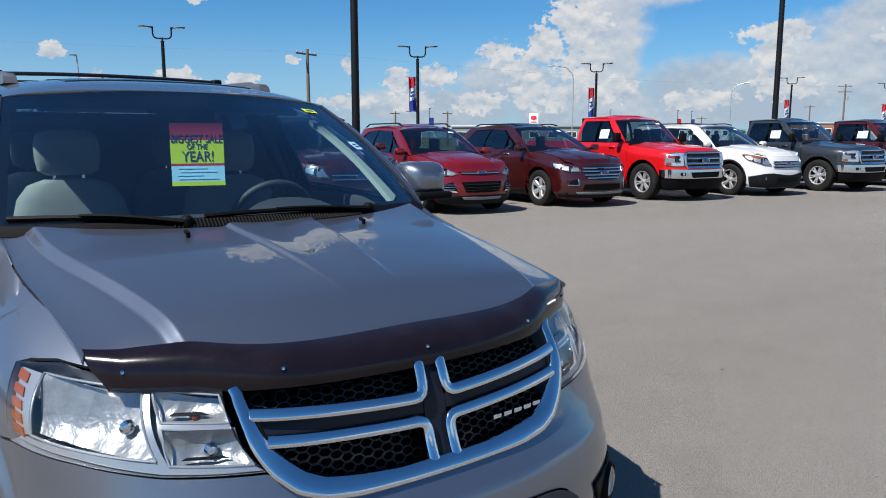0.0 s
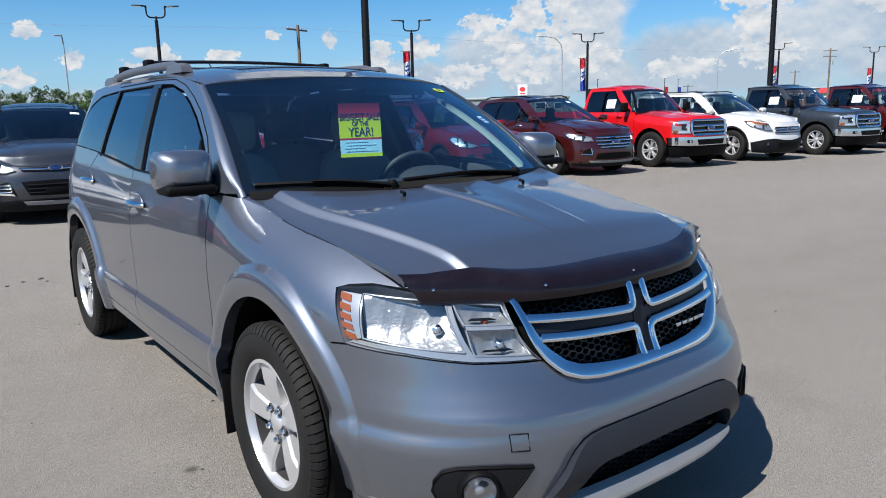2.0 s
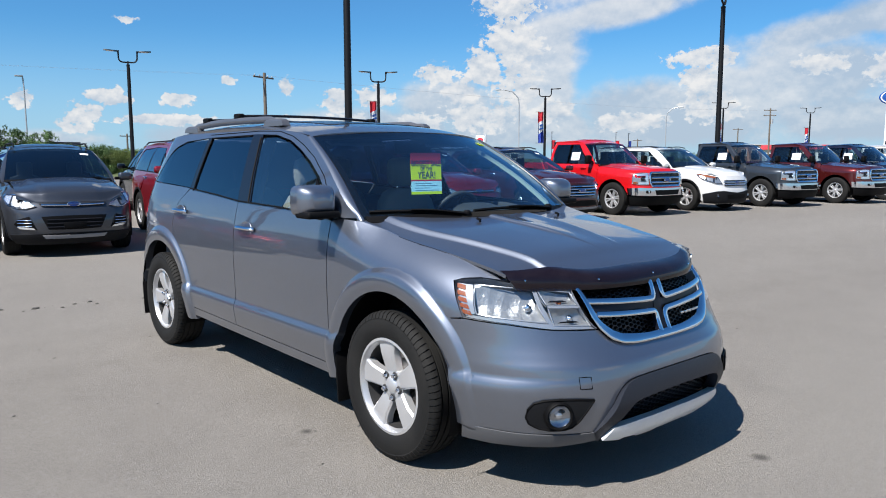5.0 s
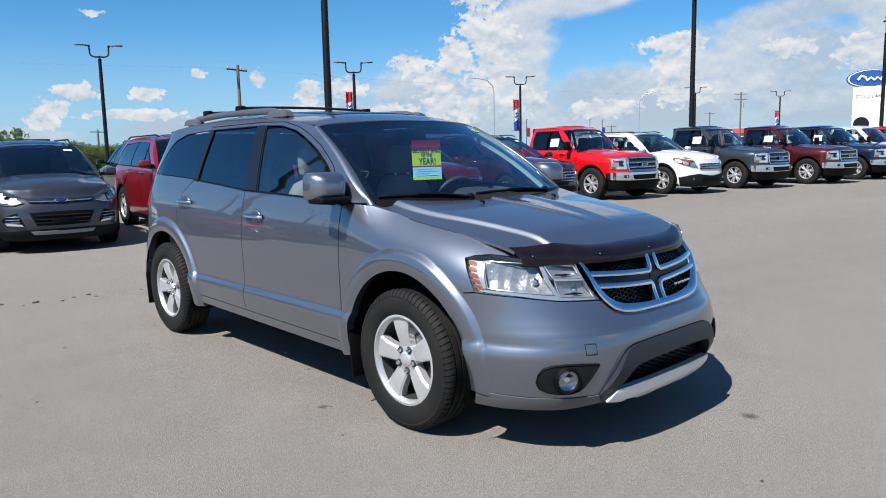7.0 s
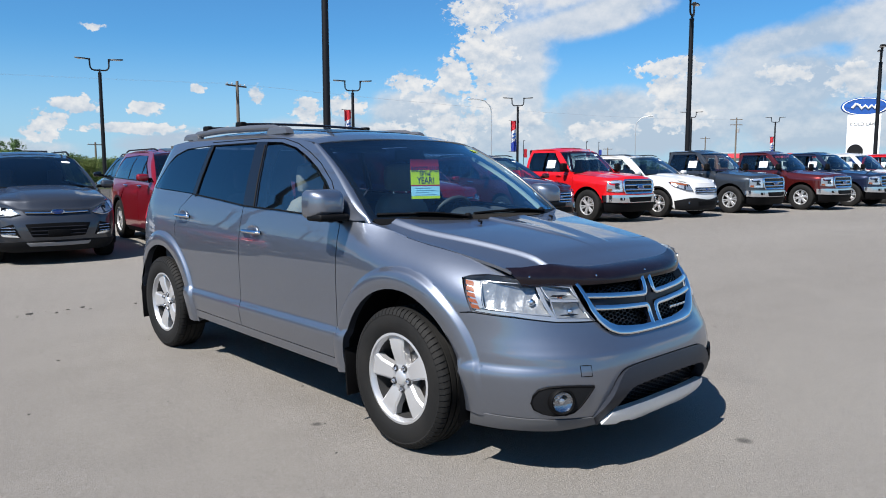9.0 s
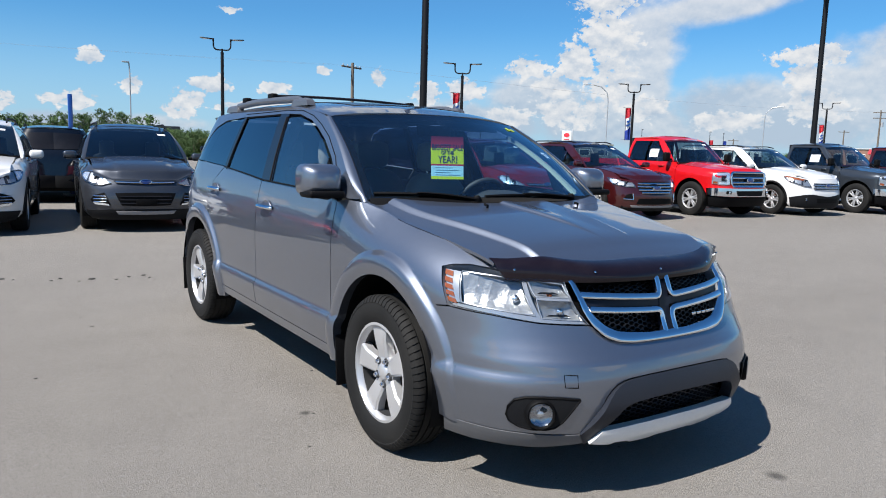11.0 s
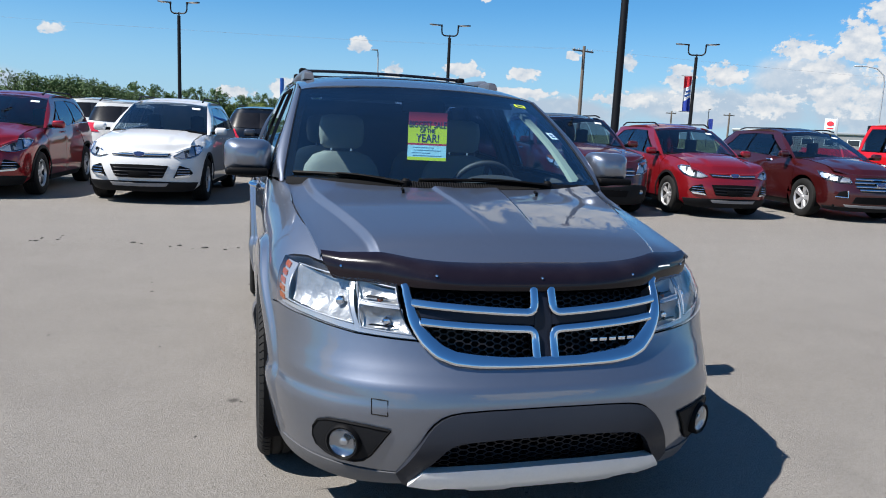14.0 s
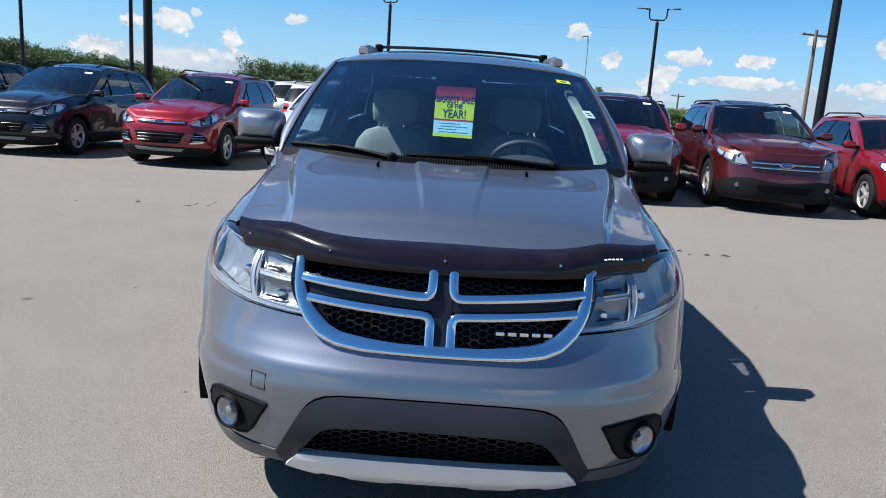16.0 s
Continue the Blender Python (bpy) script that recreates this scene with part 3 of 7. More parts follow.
def spoke_mesh(r_hub, r_rim, w_hub, w_rim, x_hub, x_rim, depth):
    """One broad spoke from the hub to the rim, along +z, with bevelled faces."""
    rings = []
    for t in (0.0, 0.25, 0.6, 0.88, 1.0):
        z = r_hub + (r_rim - r_hub) * t
        w = w_hub + (w_rim - w_hub) * t
        w *= 1 + 0.10 * math.cos(t * math.pi * 2) * 0.5
        x = x_hub + (x_rim - x_hub) * smooth(t) + 0.010 * math.sin(t * math.pi)
        rings.append([(x - depth, -w / 2, z), (x - depth * 0.2, -w / 2, z), (x, -w / 2 + 0.010, z), (x, w / 2 - 0.010, z), (x - depth * 0.2, w / 2, z), (x - depth, w / 2, z)])
    return loft(rings, True, True)


def wheel(parent, at, r=0.354, width=0.220, rim=0.222, spokes=5, material="alloy", detail=True, twin=False, turn=0.0, cache={}):
    """A wheel whose outer face looks to +x."""
    key = (r, width, rim, spokes, material, detail, twin)
    if key not in cache:
        def lib(name, bm, mt):
            o = part(name, bm, mt)
            me = o.data
            bpy.data.objects.remove(o)
            return me
        RX = Matrix.Rotation(radians(90), 4, "Y")
        d = {}
        d["tyre"] = lib("tyre", tyre_mesh(r, width, rim), "rubber")
        if detail:
            d["tread"] = lib("tread", tread_mesh(r, width), "rubber")
        w = width / 2
        rimb = lathe([(rim + 0.008, w * 0.78), (rim + 0.010, w * 0.86), (rim - 0.004, w * 0.88), (rim - 0.016, w * 0.70), (rim - 0.018, w * 0.62)], 64, RX)
        d["rim"] = lib("rim", rimb, material)
        # barrel darker than the rim: the shade in the gaps is painted on
        d["rim_barrel"] = lib("rim_barrel", lathe([(rim - 0.018, w * 0.62), (rim - 0.020, w * 0.2), (rim - 0.03, -w * 0.7), (rim + 0.006, -w * 0.8)], 48, RX), "wheel_shade")
        b = bmesh.new()
        for i in range(spokes):
            if twin:
                for o in (-1, 1):
                    s = spoke_mesh(0.05, rim - 0.006, 0.030, 0.036, w * 0.62, w * 0.66, 0.03)
                    bmesh.ops.transform(s, matrix=Matrix.Rotation(2 * math.pi * i / spokes, 4, "X") @ Matrix.Rotation(radians(9 * o), 4, "X"), verts=s.verts)
                    merge(b, s)
            else:
                s = spoke_mesh(0.045, rim - 0.004, 0.070, 0.122, w * 0.58, w * 0.72, 0.045)
                bmesh.ops.transform(s, matrix=Matrix.Rotation(2 * math.pi * i / spokes, 4, "X"), verts=s.verts)
                d.setdefault("spoke", None)
                if detail:
                    d["spoke_%d" % i] = lib("spoke", s, material)
                else:
                    merge(b, s)
        d.pop("spoke", None)
        if len(b.verts):
            d["spokes"] = lib("spokes", b, material)
        else:
            b.free()
        d["hub"] = lib("hub", lathe([(0.078, w * 0.2), (0.078, w * 0.56), (0.068, w * 0.62), (0.042, w * 0.62), (0.040, w * 0.66), (0.030, w * 0.72), (0, w * 0.74)], 32, RX), material)
        if detail:
            for i in range(5):
                a = 2 * math.pi * (i + 0.5) / 5
                d["lug_pocket_%d" % i] = lib("lug_pocket", lathe([(0.019, 0), (0.018, 0.003), (0.014, 0.002), (0, 0.001)], 14, Matrix.Translation((w * 0.635, 0.058 * math.sin(a), 0.058 * math.cos(a))) @ RX), "wheel_shade")
                d["lug_nut_%d" % i] = lib("lug_nut", lathe([(0.011, 0), (0.011, 0.016), (0.008, 0.022), (0, 0.023)], 8, Matrix.Translation((w * 0.60, 0.058 * math.sin(a), 0.058 * math.cos(a))) @ RX), "chrome")
        d["brake_disc"] = lib("brake_disc", lathe([(0.0, -0.01), (0.08, -0.005), (0.085, -0.02), (rim * 0.70, -0.02), (rim * 0.70, -0.034), (0.0, -0.034)], 40, RX), "steel")
        if detail:
            d["brake_caliper"] = lib("brake_caliper", box(0.07, 0.15, 0.07, (-0.01, 0.10, 0.09), 0.012), "steel")
        d["wheel_back"] = lib("wheel_back", lathe([(0, -w * 0.5), (rim - 0.03, -w * 0.5), (rim - 0.03, -w * 0.56), (0, -w * 0.56)], 32, RX), "black")
        cache[key] = d
    wh = new("wheel")
    wh.parent = parent
    wh.matrix_basis = at @ Matrix.Rotation(radians(turn), 4, "X")
    for k, me in cache[key].items():
        o = new(k if not k[-1].isdigit() else k.rsplit("_", 1)[0], me)
        o.parent = wh
        if k == "tread":
            tagged(o, kind="stuff")
    return wh


def honeycomb(inside, fmap, cell=0.022, wall=0.003, depth=0.012, aspect=0.62):
    """A net of open hexagon cells in (u, v), laid on a surface: fmap(u, v, lift)."""
    b = bmesh.new()
    us, vs = [p[0] for p in inside], [p[1] for p in inside]

    def within(u, v):
        odd = False
        for i in range(len(inside)):
            (a, c), (e, f) = inside[i], inside[i - 1]
            if (c > v) != (f > v) and u < (e - a) * (v - c) / (f - c) + a:
                odd = not odd
        return odd
    dv = cell * aspect
    row, v = 0, min(vs)
    while v < max(vs):
        u = min(us) + (0.75 * cell if row % 2 else 0)
        while u < max(us):
            if within(u, v):
                hexa = [(u + cell * 0.5 * math.cos(math.pi / 3 * k), v + dv * math.sin(math.pi / 3 * k)) for k in range(6)]
                inn = [(u + (cell * 0.5 - wall) * math.cos(math.pi / 3 * k), v + (dv - wall) * math.sin(math.pi / 3 * k)) for k in range(6)]
                A = [b.verts.new(fmap(p[0], p[1], 0)) for p in hexa]
                B = [b.verts.new(fmap(p[0], p[1], 0)) for p in inn]
                C = [b.verts.new(fmap(p[0], p[1], -depth)) for p in inn]
                for k in range(6):
                    j = (k + 1) % 6
                    b.faces.new((A[k], A[j], B[j], B[k]))
                    b.faces.new((B[k], B[j], C[j], C[k]))
            u += 1.5 * cell
        v += dv * math.sin(math.pi / 3)
        row += 1
    return b


def text_mesh(body, size, extrude=0.0008, bold=False):
    cu = bpy.data.curves.new("text", "FONT")
    cu.body, cu.size, cu.extrude, cu.align_x, cu.align_y = body, size, extrude, "CENTER", "CENTER"
    if bold:
        cu.offset = size * 0.006
    ob = new("text", cu)
    dg = bpy.context.evaluated_depsgraph_get()
    me = bpy.data.meshes.new_from_object(ob.evaluated_get(dg))
    bpy.data.objects.remove(ob)
    return me


# ---- the grey crossover in front ----
JW = [(0.18, 0.800), (0.28, 0.846), (0.36, 0.864), (0.44, 0.878), (0.475, 0.882), (0.50, 0.878), (0.535, 0.865), (0.65, 0.867), (0.80, 0.871), (0.92, 0.867), (1.0, 0.858),
      (1.06, 0.846), (1.12, 0.832), (1.20, 0.806), (1.30, 0.772), (1.42, 0.725), (1.52, 0.684), (1.58, 0.655), (1.63, 0.620), (1.70, 0.550)]
JN = [(0.20, -0.90), (0.26, -0.945), (0.33, -0.968), (0.42, -0.982), (0.50, -0.982), (0.56, -0.970), (0.61, -0.937), (0.66, -0.906), (0.72, -0.882), (0.80, -0.864), (0.88, -0.830), (0.95, -0.772), (1.0, -0.72)]
JT = [(0.25, 3.66), (0.40, 3.74), (0.62, 3.76), (0.70, 3.70), (1.0, 3.68), (1.2, 3.62), (1.4, 3.50), (1.6, 3.36), (1.7, 3.28)]
JSEAM = [(-0.80, 0.855), (-0.66, 0.905), (-0.58, 0.939), (-0.40, 0.976), (-0.22, 1.007), (0.03, 1.045), (0.30, 1.104), (0.36, 1.118)]


def j_seam_x(y):
    return 0.70 + 0.05 * smooth((y + 0.66) / 0.8)


JS = Shell(JW, JN, JT, -0.10, 2.95, 2.9, 3.0, JSEAM, j_seam_x, p=3.3)
j_zt = JS.seam
JS.cuts = (0.445, 0.462, 0.475, 0.488, 0.505, 0.52, 0.54, 0.56, 0.585, 0.61, 0.635)
j_crown = pchip([-0.90, -0.75, -0.5, -0.2, 0.1, 0.4], [0.022, 0.030, 0.036, 0.034, 0.026, 0.012])


def j_hood(x, y):
    """The bonnet: a raised middle between two creases that run together towards the nose."""
    ax, xs = abs(x), j_seam_x(y)
    k = smooth((y + 0.75) / 1.05)
    x2, x1 = 0.52 + 0.165 * k, 0.085 + 0.075 * k
    z = j_zt(y) + 0.016 * smooth((xs - ax) / (xs - x2 + 0.02)) + 0.020 * smooth((x2 + 0.014 - ax) / 0.032) + j_crown(y) * (1 - (ax / 0.72) ** 2)
    fade = smooth((y + 0.66) / 0.45)
    z += fade * (0.011 * smooth((x1 + 0.010 - ax) / 0.020) - 0.005 * smooth((x1 - 0.008 - ax) / 0.10))
    front = smooth((-0.62 - y) / 0.26)
    return Vector((x, y, z - 0.045 * front * front))


def j_front_y(x, z, back=0.0):
    s = JS.s_of("x", x, z)
    return JS.at(abs(s), z).y + back


def j_roof(x, y):
    t = min(abs(x) / 0.66, 1.05)
    return Vector((x, y, j_roof_z(y) - 0.055 * t ** 2.6 - 0.012 * t ** 10))


j_roof_z = pchip([0.85, 0.95, 1.1, 1.4, 1.8, 2.3, 2.8, 3.2, 3.45], [1.570, 1.592, 1.622, 1.655, 1.675, 1.680, 1.665, 1.632, 1.595])


def j_ws(u, v, lift=0.0):
    b = Vector((0.772 * u, 0.085 + 0.25 * abs(u) ** 2.2, 1.108 + 0.012 * u * u))
    t = Vector((0.650 * u, 0.875 + 0.125 * abs(u) ** 2.2, 1.573 - 0.033 * u * u))
    p = b.lerp(t, v)
    bulge = 0.028 * math.sin(math.pi * min(max(v, 0), 1))
    return p + Vector((0, -0.53, 0.85)) * (bulge + lift)


def build_journey():
    T = thing("crossover_suv", "grey metallic crossover SUV with chrome crosshair grille and dark hood deflector", "car")
    P = "grey_paint"
    # bonnet
    front = [(x, j_front_y(x, 0.90, 0.010)) for x in np.linspace(-0.69, 0.69, 40)]
    rear = [(0.748 * u, 0.055 + 0.25 * abs(u) ** 2.2) for u in np.linspace(1, -1, 30)]
    edge_r = [(j_seam_x(y), y) for y in np.linspace(-0.60, 0.27, 14)]
    edge_l = [(-x, y) for x, y in edge_r[::-1]]
    knots = (0.0, 0.13, 0.60, 0.78)

    def ribs(y):
        k = smooth((y + 0.75) / 1.05)
        return (0.0, 0.085 + 0.075 * k, 0.52 + 0.165 * k, 0.78)
    outline = [(math.copysign(np.interp(abs(x), ribs(y), knots), x), y) for x, y in front + edge_r + rear + edge_l]
    steps = [sg * (c + d) for sg in (-1, 1) for c in knots[1:3] for d in (-0.03, -0.02, -0.014, -0.009, -0.004, 0.0, 0.004, 0.009, 0.014, 0.02, 0.03)]
    part("hood", panel(outline, lambda u, y: j_hood(math.copysign(np.interp(abs(u), knots, ribs(y)), u), y), 0.035, 0.014, False, 0.03, ucuts=steps), P, T)
    for sx in (-1, 1):
        part("washer_nozzle", tube([(0.30 * sx, -0.02, j_hood(0.30, -0.02).z - 0.004), (0.30 * sx, -0.022, j_hood(0.30, -0.02).z + 0.012), (0.30 * sx, 0.0, j_hood(0.3, 0).z + 0.014)], 0.007, 8), "black", T)
    # fenders, doors, quarters
    arch_f, arch_r = (0.0, 0.36, 0.455), (2.89, 0.36, 0.455)
    for sx in (-1, 1):
        top = [("y", y, j_zt(y) - 0.004) for y in np.linspace(0.32, -0.60, 22)]
        fender = top + [("y", -0.60, 0.905), ("y", -0.48, 0.918), ("y", -0.42, 0.912), ("y", -0.385, 0.90), ("y", -0.475, 0.757), ("y", -0.36, 0.742)] + arc(*arch_f, 46.5, 186) + [("y", 0.44, 0.29), ("y", 0.526, 0.30), ("y", 0.526, 1.098), ("y", 0.46, 1.112)]
        part("fender", JS.sheet(fender, sx), P, T)
        door = [("y", 0.532, 0.352), ("y", 1.632, 0.366), ("y", 1.632, 1.148), ("y", 1.2, 1.140), ("y", 0.62, 1.124), ("y", 0.532, 1.100)]
        d1 = part("front_door", JS.sheet(door, sx), P, T)
        rear_arch = arc(*arch_r, 8, 78)
        rdoor = [("y", 1.638, 0.366), ("y", 2.42, 0.378)] + rear_arch[0:16] + [("y", 2.62, 0.83), ("y", 2.66, 0.96), ("y", 2.60, 1.10), ("y", 2.44, 1.205), ("y", 2.0, 1.178), ("y", 1.638, 1.150)]
        d2 = part("rear_door", JS.sheet(rdoor, sx), P, T)
        quarter = [("y", 2.625, 0.825)] + rear_arch[17:] + arc(*arch_r, 78, 178, 20) + [("y", 3.36, 0.36), ("y", 3.45, 0.62), ("y", 3.50, 1.0), ("y", 3.40, 1.30), ("y", 3.20, 1.238), ("y", 2.45, 1.208), ("y", 2.606, 1.10), ("y", 2.666, 0.96)]
        part("quarter_panel", JS.sheet(quarter, sx), P, T)
        # sill below the doors, set in and grey
        sill = [("y", 0.45, 0.288), ("y", 2.43, 0.318), ("y", 2.43, 0.372), ("y", 0.45, 0.345)]
        part("sill", JS.sheet(sill, sx, 0.0), P, T)
        # greenhouse frame: roof side, pillars
        ws_edge = [(j_ws(1, v).y, j_ws(1, v).z) for v in np.linspace(0.0, 1.0, 12)]
        roofline = [("y", y, j_roof(0.645, y).z) for y in np.linspace(1.05, 3.22, 20)]
        fr = [("y", y + 0.015, z) for y, z in ws_edge] + roofline + [("y", 3.30, 1.56), ("y", 3.40, 1.38), ("y", 3.44, 1.27), ("y", 3.22, 1.245)]
        fr += [("y", 3.14, 1.33), ("y", 3.06, 1.43), ("y", 2.95, 1.505), ("y", 2.80, 1.545), ("y", 2.38, 1.565), ("y", 1.66, 1.572), ("y", 1.40, 1.562), ("y", 1.20, 1.525), ("y", 1.05, 1.472), ("y", 0.90, 1.405), ("y", 0.76, 1.325), ("y", 0.66, 1.25), ("y", 0.60, 1.185), ("y", 0.56, 1.13), ("y", 0.52, 1.115)]
        part("roof_side_frame", JS.sheet(fr, sx), P, T)
        strip = []
        for v in np.linspace(-0.03, 1.0, 20):
            a = j_ws(sx, v, 0.003)
            q = j_ws(1, max(v, 0.0))
            e = JS.at(JS.s_of("y", q.y + 0.018, q.z), q.z, 0.001, sx) - (Vector((0, 0.0, 0.02)) if v < 0 else Vector((0, 0, 0)))
            m = (a + e) / 2 + Vector((sx * 0.004, -0.006, 0.004))
            strip.append([a, a.lerp(m, 0.5) + Vector((0, -0.0015, 0.001)), m, m.lerp(e, 0.5) + Vector((sx * 0.0015, -0.001, 0.001)), e])
        part("a_pillar", loft(strip, closed=False), P, T, soft=80)
        shelf = []
        for y in np.linspace(0.06, 0.36, 12):
            e = JS.at(JS.s_of("y", y, j_zt(y) - 0.004), j_zt(y) - 0.004, 0.0, sx)
            shelf.append([(sx * (min(j_seam_x(y), 0.748) - 0.004), y, j_zt(y) - 0.003), (sx * (j_seam_x(y) * 0.5 + abs(e.x) * 0.5), y, j_zt(y) + 0.001), tuple(e)])
        part("fender_shelf", loft(shelf, closed=False), P, T, soft=80)
        # glazing
        g1 = [("y", 1.47, 1.146), ("y", 1.585, 1.545), ("y", 1.40, 1.55), ("y", 1.21, 1.512), ("y", 1.06, 1.458), ("y", 0.915, 1.39), ("y", 0.78, 1.31), ("y", 0.74, 1.128)]
        w1 = part("front_window", JS.sheet(g1, sx, -0.006, thick=0.004), "side_glass", T)
        w1.visible_shadow = sx > 0
        g2 = [("y", 1.655, 1.152), ("y", 2.375, 1.192), ("y", 2.345, 1.552), ("y", 1.735, 1.56)]
        part("rear_window", JS.sheet(g2, sx, -0.006, thick=0.004), "privacy", T)
        g3 = [("y", 2.455, 1.214), ("y", 3.20, 1.245), ("y", 3.125, 1.335), ("y", 3.045, 1.43), ("y", 2.935, 1.495), ("y", 2.79, 1.532), ("y", 2.42, 1.552)]
        part("quarter_window", JS.sheet(g3, sx, -0.002, thick=0.004), "privacy", T)
        part("pillar_cover", JS.sheet([("y", 1.475, 1.14), ("y", 1.650, 1.148), ("y", 1.73, 1.574), ("y", 1.59, 1.572)], sx, -0.001), "piano", T)
        part("pillar_cover", JS.sheet([("y", 2.38, 1.188), ("y", 2.452, 1.205), ("y", 2.415, 1.565), ("y", 2.35, 1.567)], sx, -0.001), "piano", T)
        part("mirror_sail", JS.sheet([("y", 0.545, 1.108), ("y", 0.737, 1.122), ("y", 0.775, 1.312), ("y", 0.60, 1.17)], sx, 0.002), "black", T)
        part("belt_trim", tube(JS.line([("y", 0.72, 1.128), ("y", 1.2, 1.143), ("y", 1.63, 1.152), ("y", 2.0, 1.18), ("y", 2.44, 1.207)], sx, 0.004), 0.008, 6, flat=0.6), "black", T)
        part("drip_trim", tube(JS.line([("y", 0.50, 1.13), ("y", 0.585, 1.20), ("y", 0.70, 1.32), ("y", 0.87, 1.425), ("y", 1.03, 1.495), ("y", 1.19, 1.548), ("y", 1.38, 1.583), ("y", 1.66, 1.592), ("y", 2.40, 1.584)], sx, 0.000), 0.0028, 6), "black", T)
        part("window_channel", tube(JS.line([("y", 1.50, 1.15), ("y", 1.60, 1.55)], sx, 0.0), 0.005, 6), "black", T)
        part("window_channel", tube(JS.line([("y", 2.385, 1.19), ("y", 2.352, 1.56), ("y", 1.735, 1.566)], sx, 0.0), 0.005, 6), "black", T)
        # flares
        for cy, a0, a1 in ((0.0, -8, 188), (2.89, -8, 176)):
            def fl(a, r, cy=cy, sx=sx):
                y, z = cy - r * math.cos(a), 0.36 + r * math.sin(a)
                t = (r - 0.445) / 0.115
                lift = 0.026 * (0.72 + 0.28 * math.sin(math.pi * min(max(t * 1.2, 0), 1))) * (1 - smooth((t - 0.70) / 0.30)) - 0.001
                lift *= 0.30 + 0.70 * smooth((a + 0.1) / 1.0) if cy == 0 else 1.0
                p = JS.at(JS.s_of("y", y, z), z, lift, sx)
                return p
            ring = [(a, 0.445) for a in np.linspace(radians(a0), radians(a1), 40)] + [(a, 0.560 + 0.012 * math.cos(a)) for a in np.linspace(radians(a1), radians(a0), 40)]
            part("wheel_flare", panel(ring, fl, 0.05, 0.05, flip=sx < 0, edge=0.03, cuts=[0.46, 0.48, 0.50, 0.515, 0.522, 0.529, 0.536, 0.543, 0.55, 0.557, 0.564]), P, T)
            liner = loft([[(sx * x, cy - 0.452 * math.cos(a), 0.36 + 0.452 * math.sin(a)) for a in np.linspace(radians(-16), radians(196), 32)] for x in (0.875, 0.60)], closed=False)
            part("wheel_liner", liner, "black", T)
            part("wheel_liner_back", loft([[(sx * 0.60, cy - r * math.cos(a), 0.36 + r * math.sin(a)) for a in np.linspace(radians(-16), radians(196), 24)] for r in (0.452, 0.02)], closed=False), "black", T)
        # mud flap behind each wheel
        for cy in (0.0, 2.89):
            part("mud_flap", box(0.19, 0.012, 0.26, (sx * 0.785, cy + 0.435, 0.30), 0.004, rot=Matrix.Rotation(radians(-5), 4, "X")), "black", T)
        # handles
        for y, z in ((1.46, 0.995), (2.515, 1.045)):
            h = tube([JS.at(JS.s_of("y", y + dy, z), z, o, sx) for dy, o in ((-0.105, 0.004), (-0.09, 0.026), (-0.03, 0.038), (0.04, 0.038), (0.09, 0.024), (0.105, 0.004))], 0.0185, 10, flat=0.7, up=(0, 0, 1))
            dh = part("door_handle", h, "chrome", T)
            part("handle_cup", lathe([(0.058, 0), (0.056, 0.003), (0.02, 0.001), (0, 0)], 20, Matrix.Translation(JS.at(JS.s_of("y", y, z), z, 0.002, sx)) @ Matrix.Diagonal((1, 1.3, 0.75, 1)) @ Matrix.Rotation(radians(90 * sx), 4, "Y")), P, T)
            part("keyhole", lathe([(0.008, 0), (0.008, 0.006), (0, 0.007)], 10, Matrix.Translation(JS.at(JS.s_of("y", y + 0.12, z), z, 0.0, sx)) @ Matrix.Rotation(radians(90 * sx), 4, "Y")), "chrome", T)
        # mirror
        mr = new("door_mirror")
        mr.parent = T
        rings = []
        for t in np.linspace(0, 1, 12):
            y = 0.455 + 0.14 * t
            k = 0.50 + 0.50 * math.sin(min(1, t * 1.6) * math.pi / 2) ** 0.7
            hw, hh, cx, cz = 0.108 * k, 0.080 * k, sx * 0.925, 1.205
            rings.append([(cx + math.copysign(abs(math.cos(a)) ** 0.45, math.cos(a)) * hw, y + 0.03 * abs(math.cos(a)) * 0, cz + math.copysign(abs(math.sin(a)) ** 0.45, math.sin(a)) * hh) for a in np.linspace(0, 2 * math.pi, 28, endpoint=False)])
        part("mirror_housing", loft(rings, True, True), P, mr)
        back = loft([[(sx * 0.925 + math.copysign(abs(math.cos(a)) ** 0.5, math.cos(a)) * 0.098 * q, 0.598 + 0.001 * (1 - q), 1.205 + math.copysign(abs(math.sin(a)) ** 0.5, math.sin(a)) * 0.070 * q) for a in np.linspace(0, 2 * math.pi, 24, endpoint=False)] for q in (1, 0.05)], True, True)
        part("mirror_glass", back, "chrome", mr)
        part("mirror_lower_cap", box(0.19, 0.14, 0.035, (sx * 0.93, 0.50, 1.137), 0.014, 3), "black", mr)
        part("mirror_arm", tube([(sx * 0.965, 0.50, 1.140), (sx * 0.90, 0.52, 1.128), (sx * 0.84, 0.60, 1.130), (sx * 0.815, 0.64, 1.15)], 0.030, 10, flat=0.75), "black", mr)
        # side lamp unit: lens, reflector, amber strip, bulbs' bowls
        hl_out = [("x", 0.466, 0.868), ("x", 0.56, 0.885), ("x", 0.66, 0.897), ("y", -0.50, 0.912), ("y", -0.393, 0.901), ("y", -0.479, 0.757), ("x", 0.74, 0.743), ("x", 0.60, 0.720), ("x", 0.414, 0.710)]
        hl = new("headlight")
        hl.parent = T
        tagged(hl, "clear headlight with chrome bowls and amber side strip")
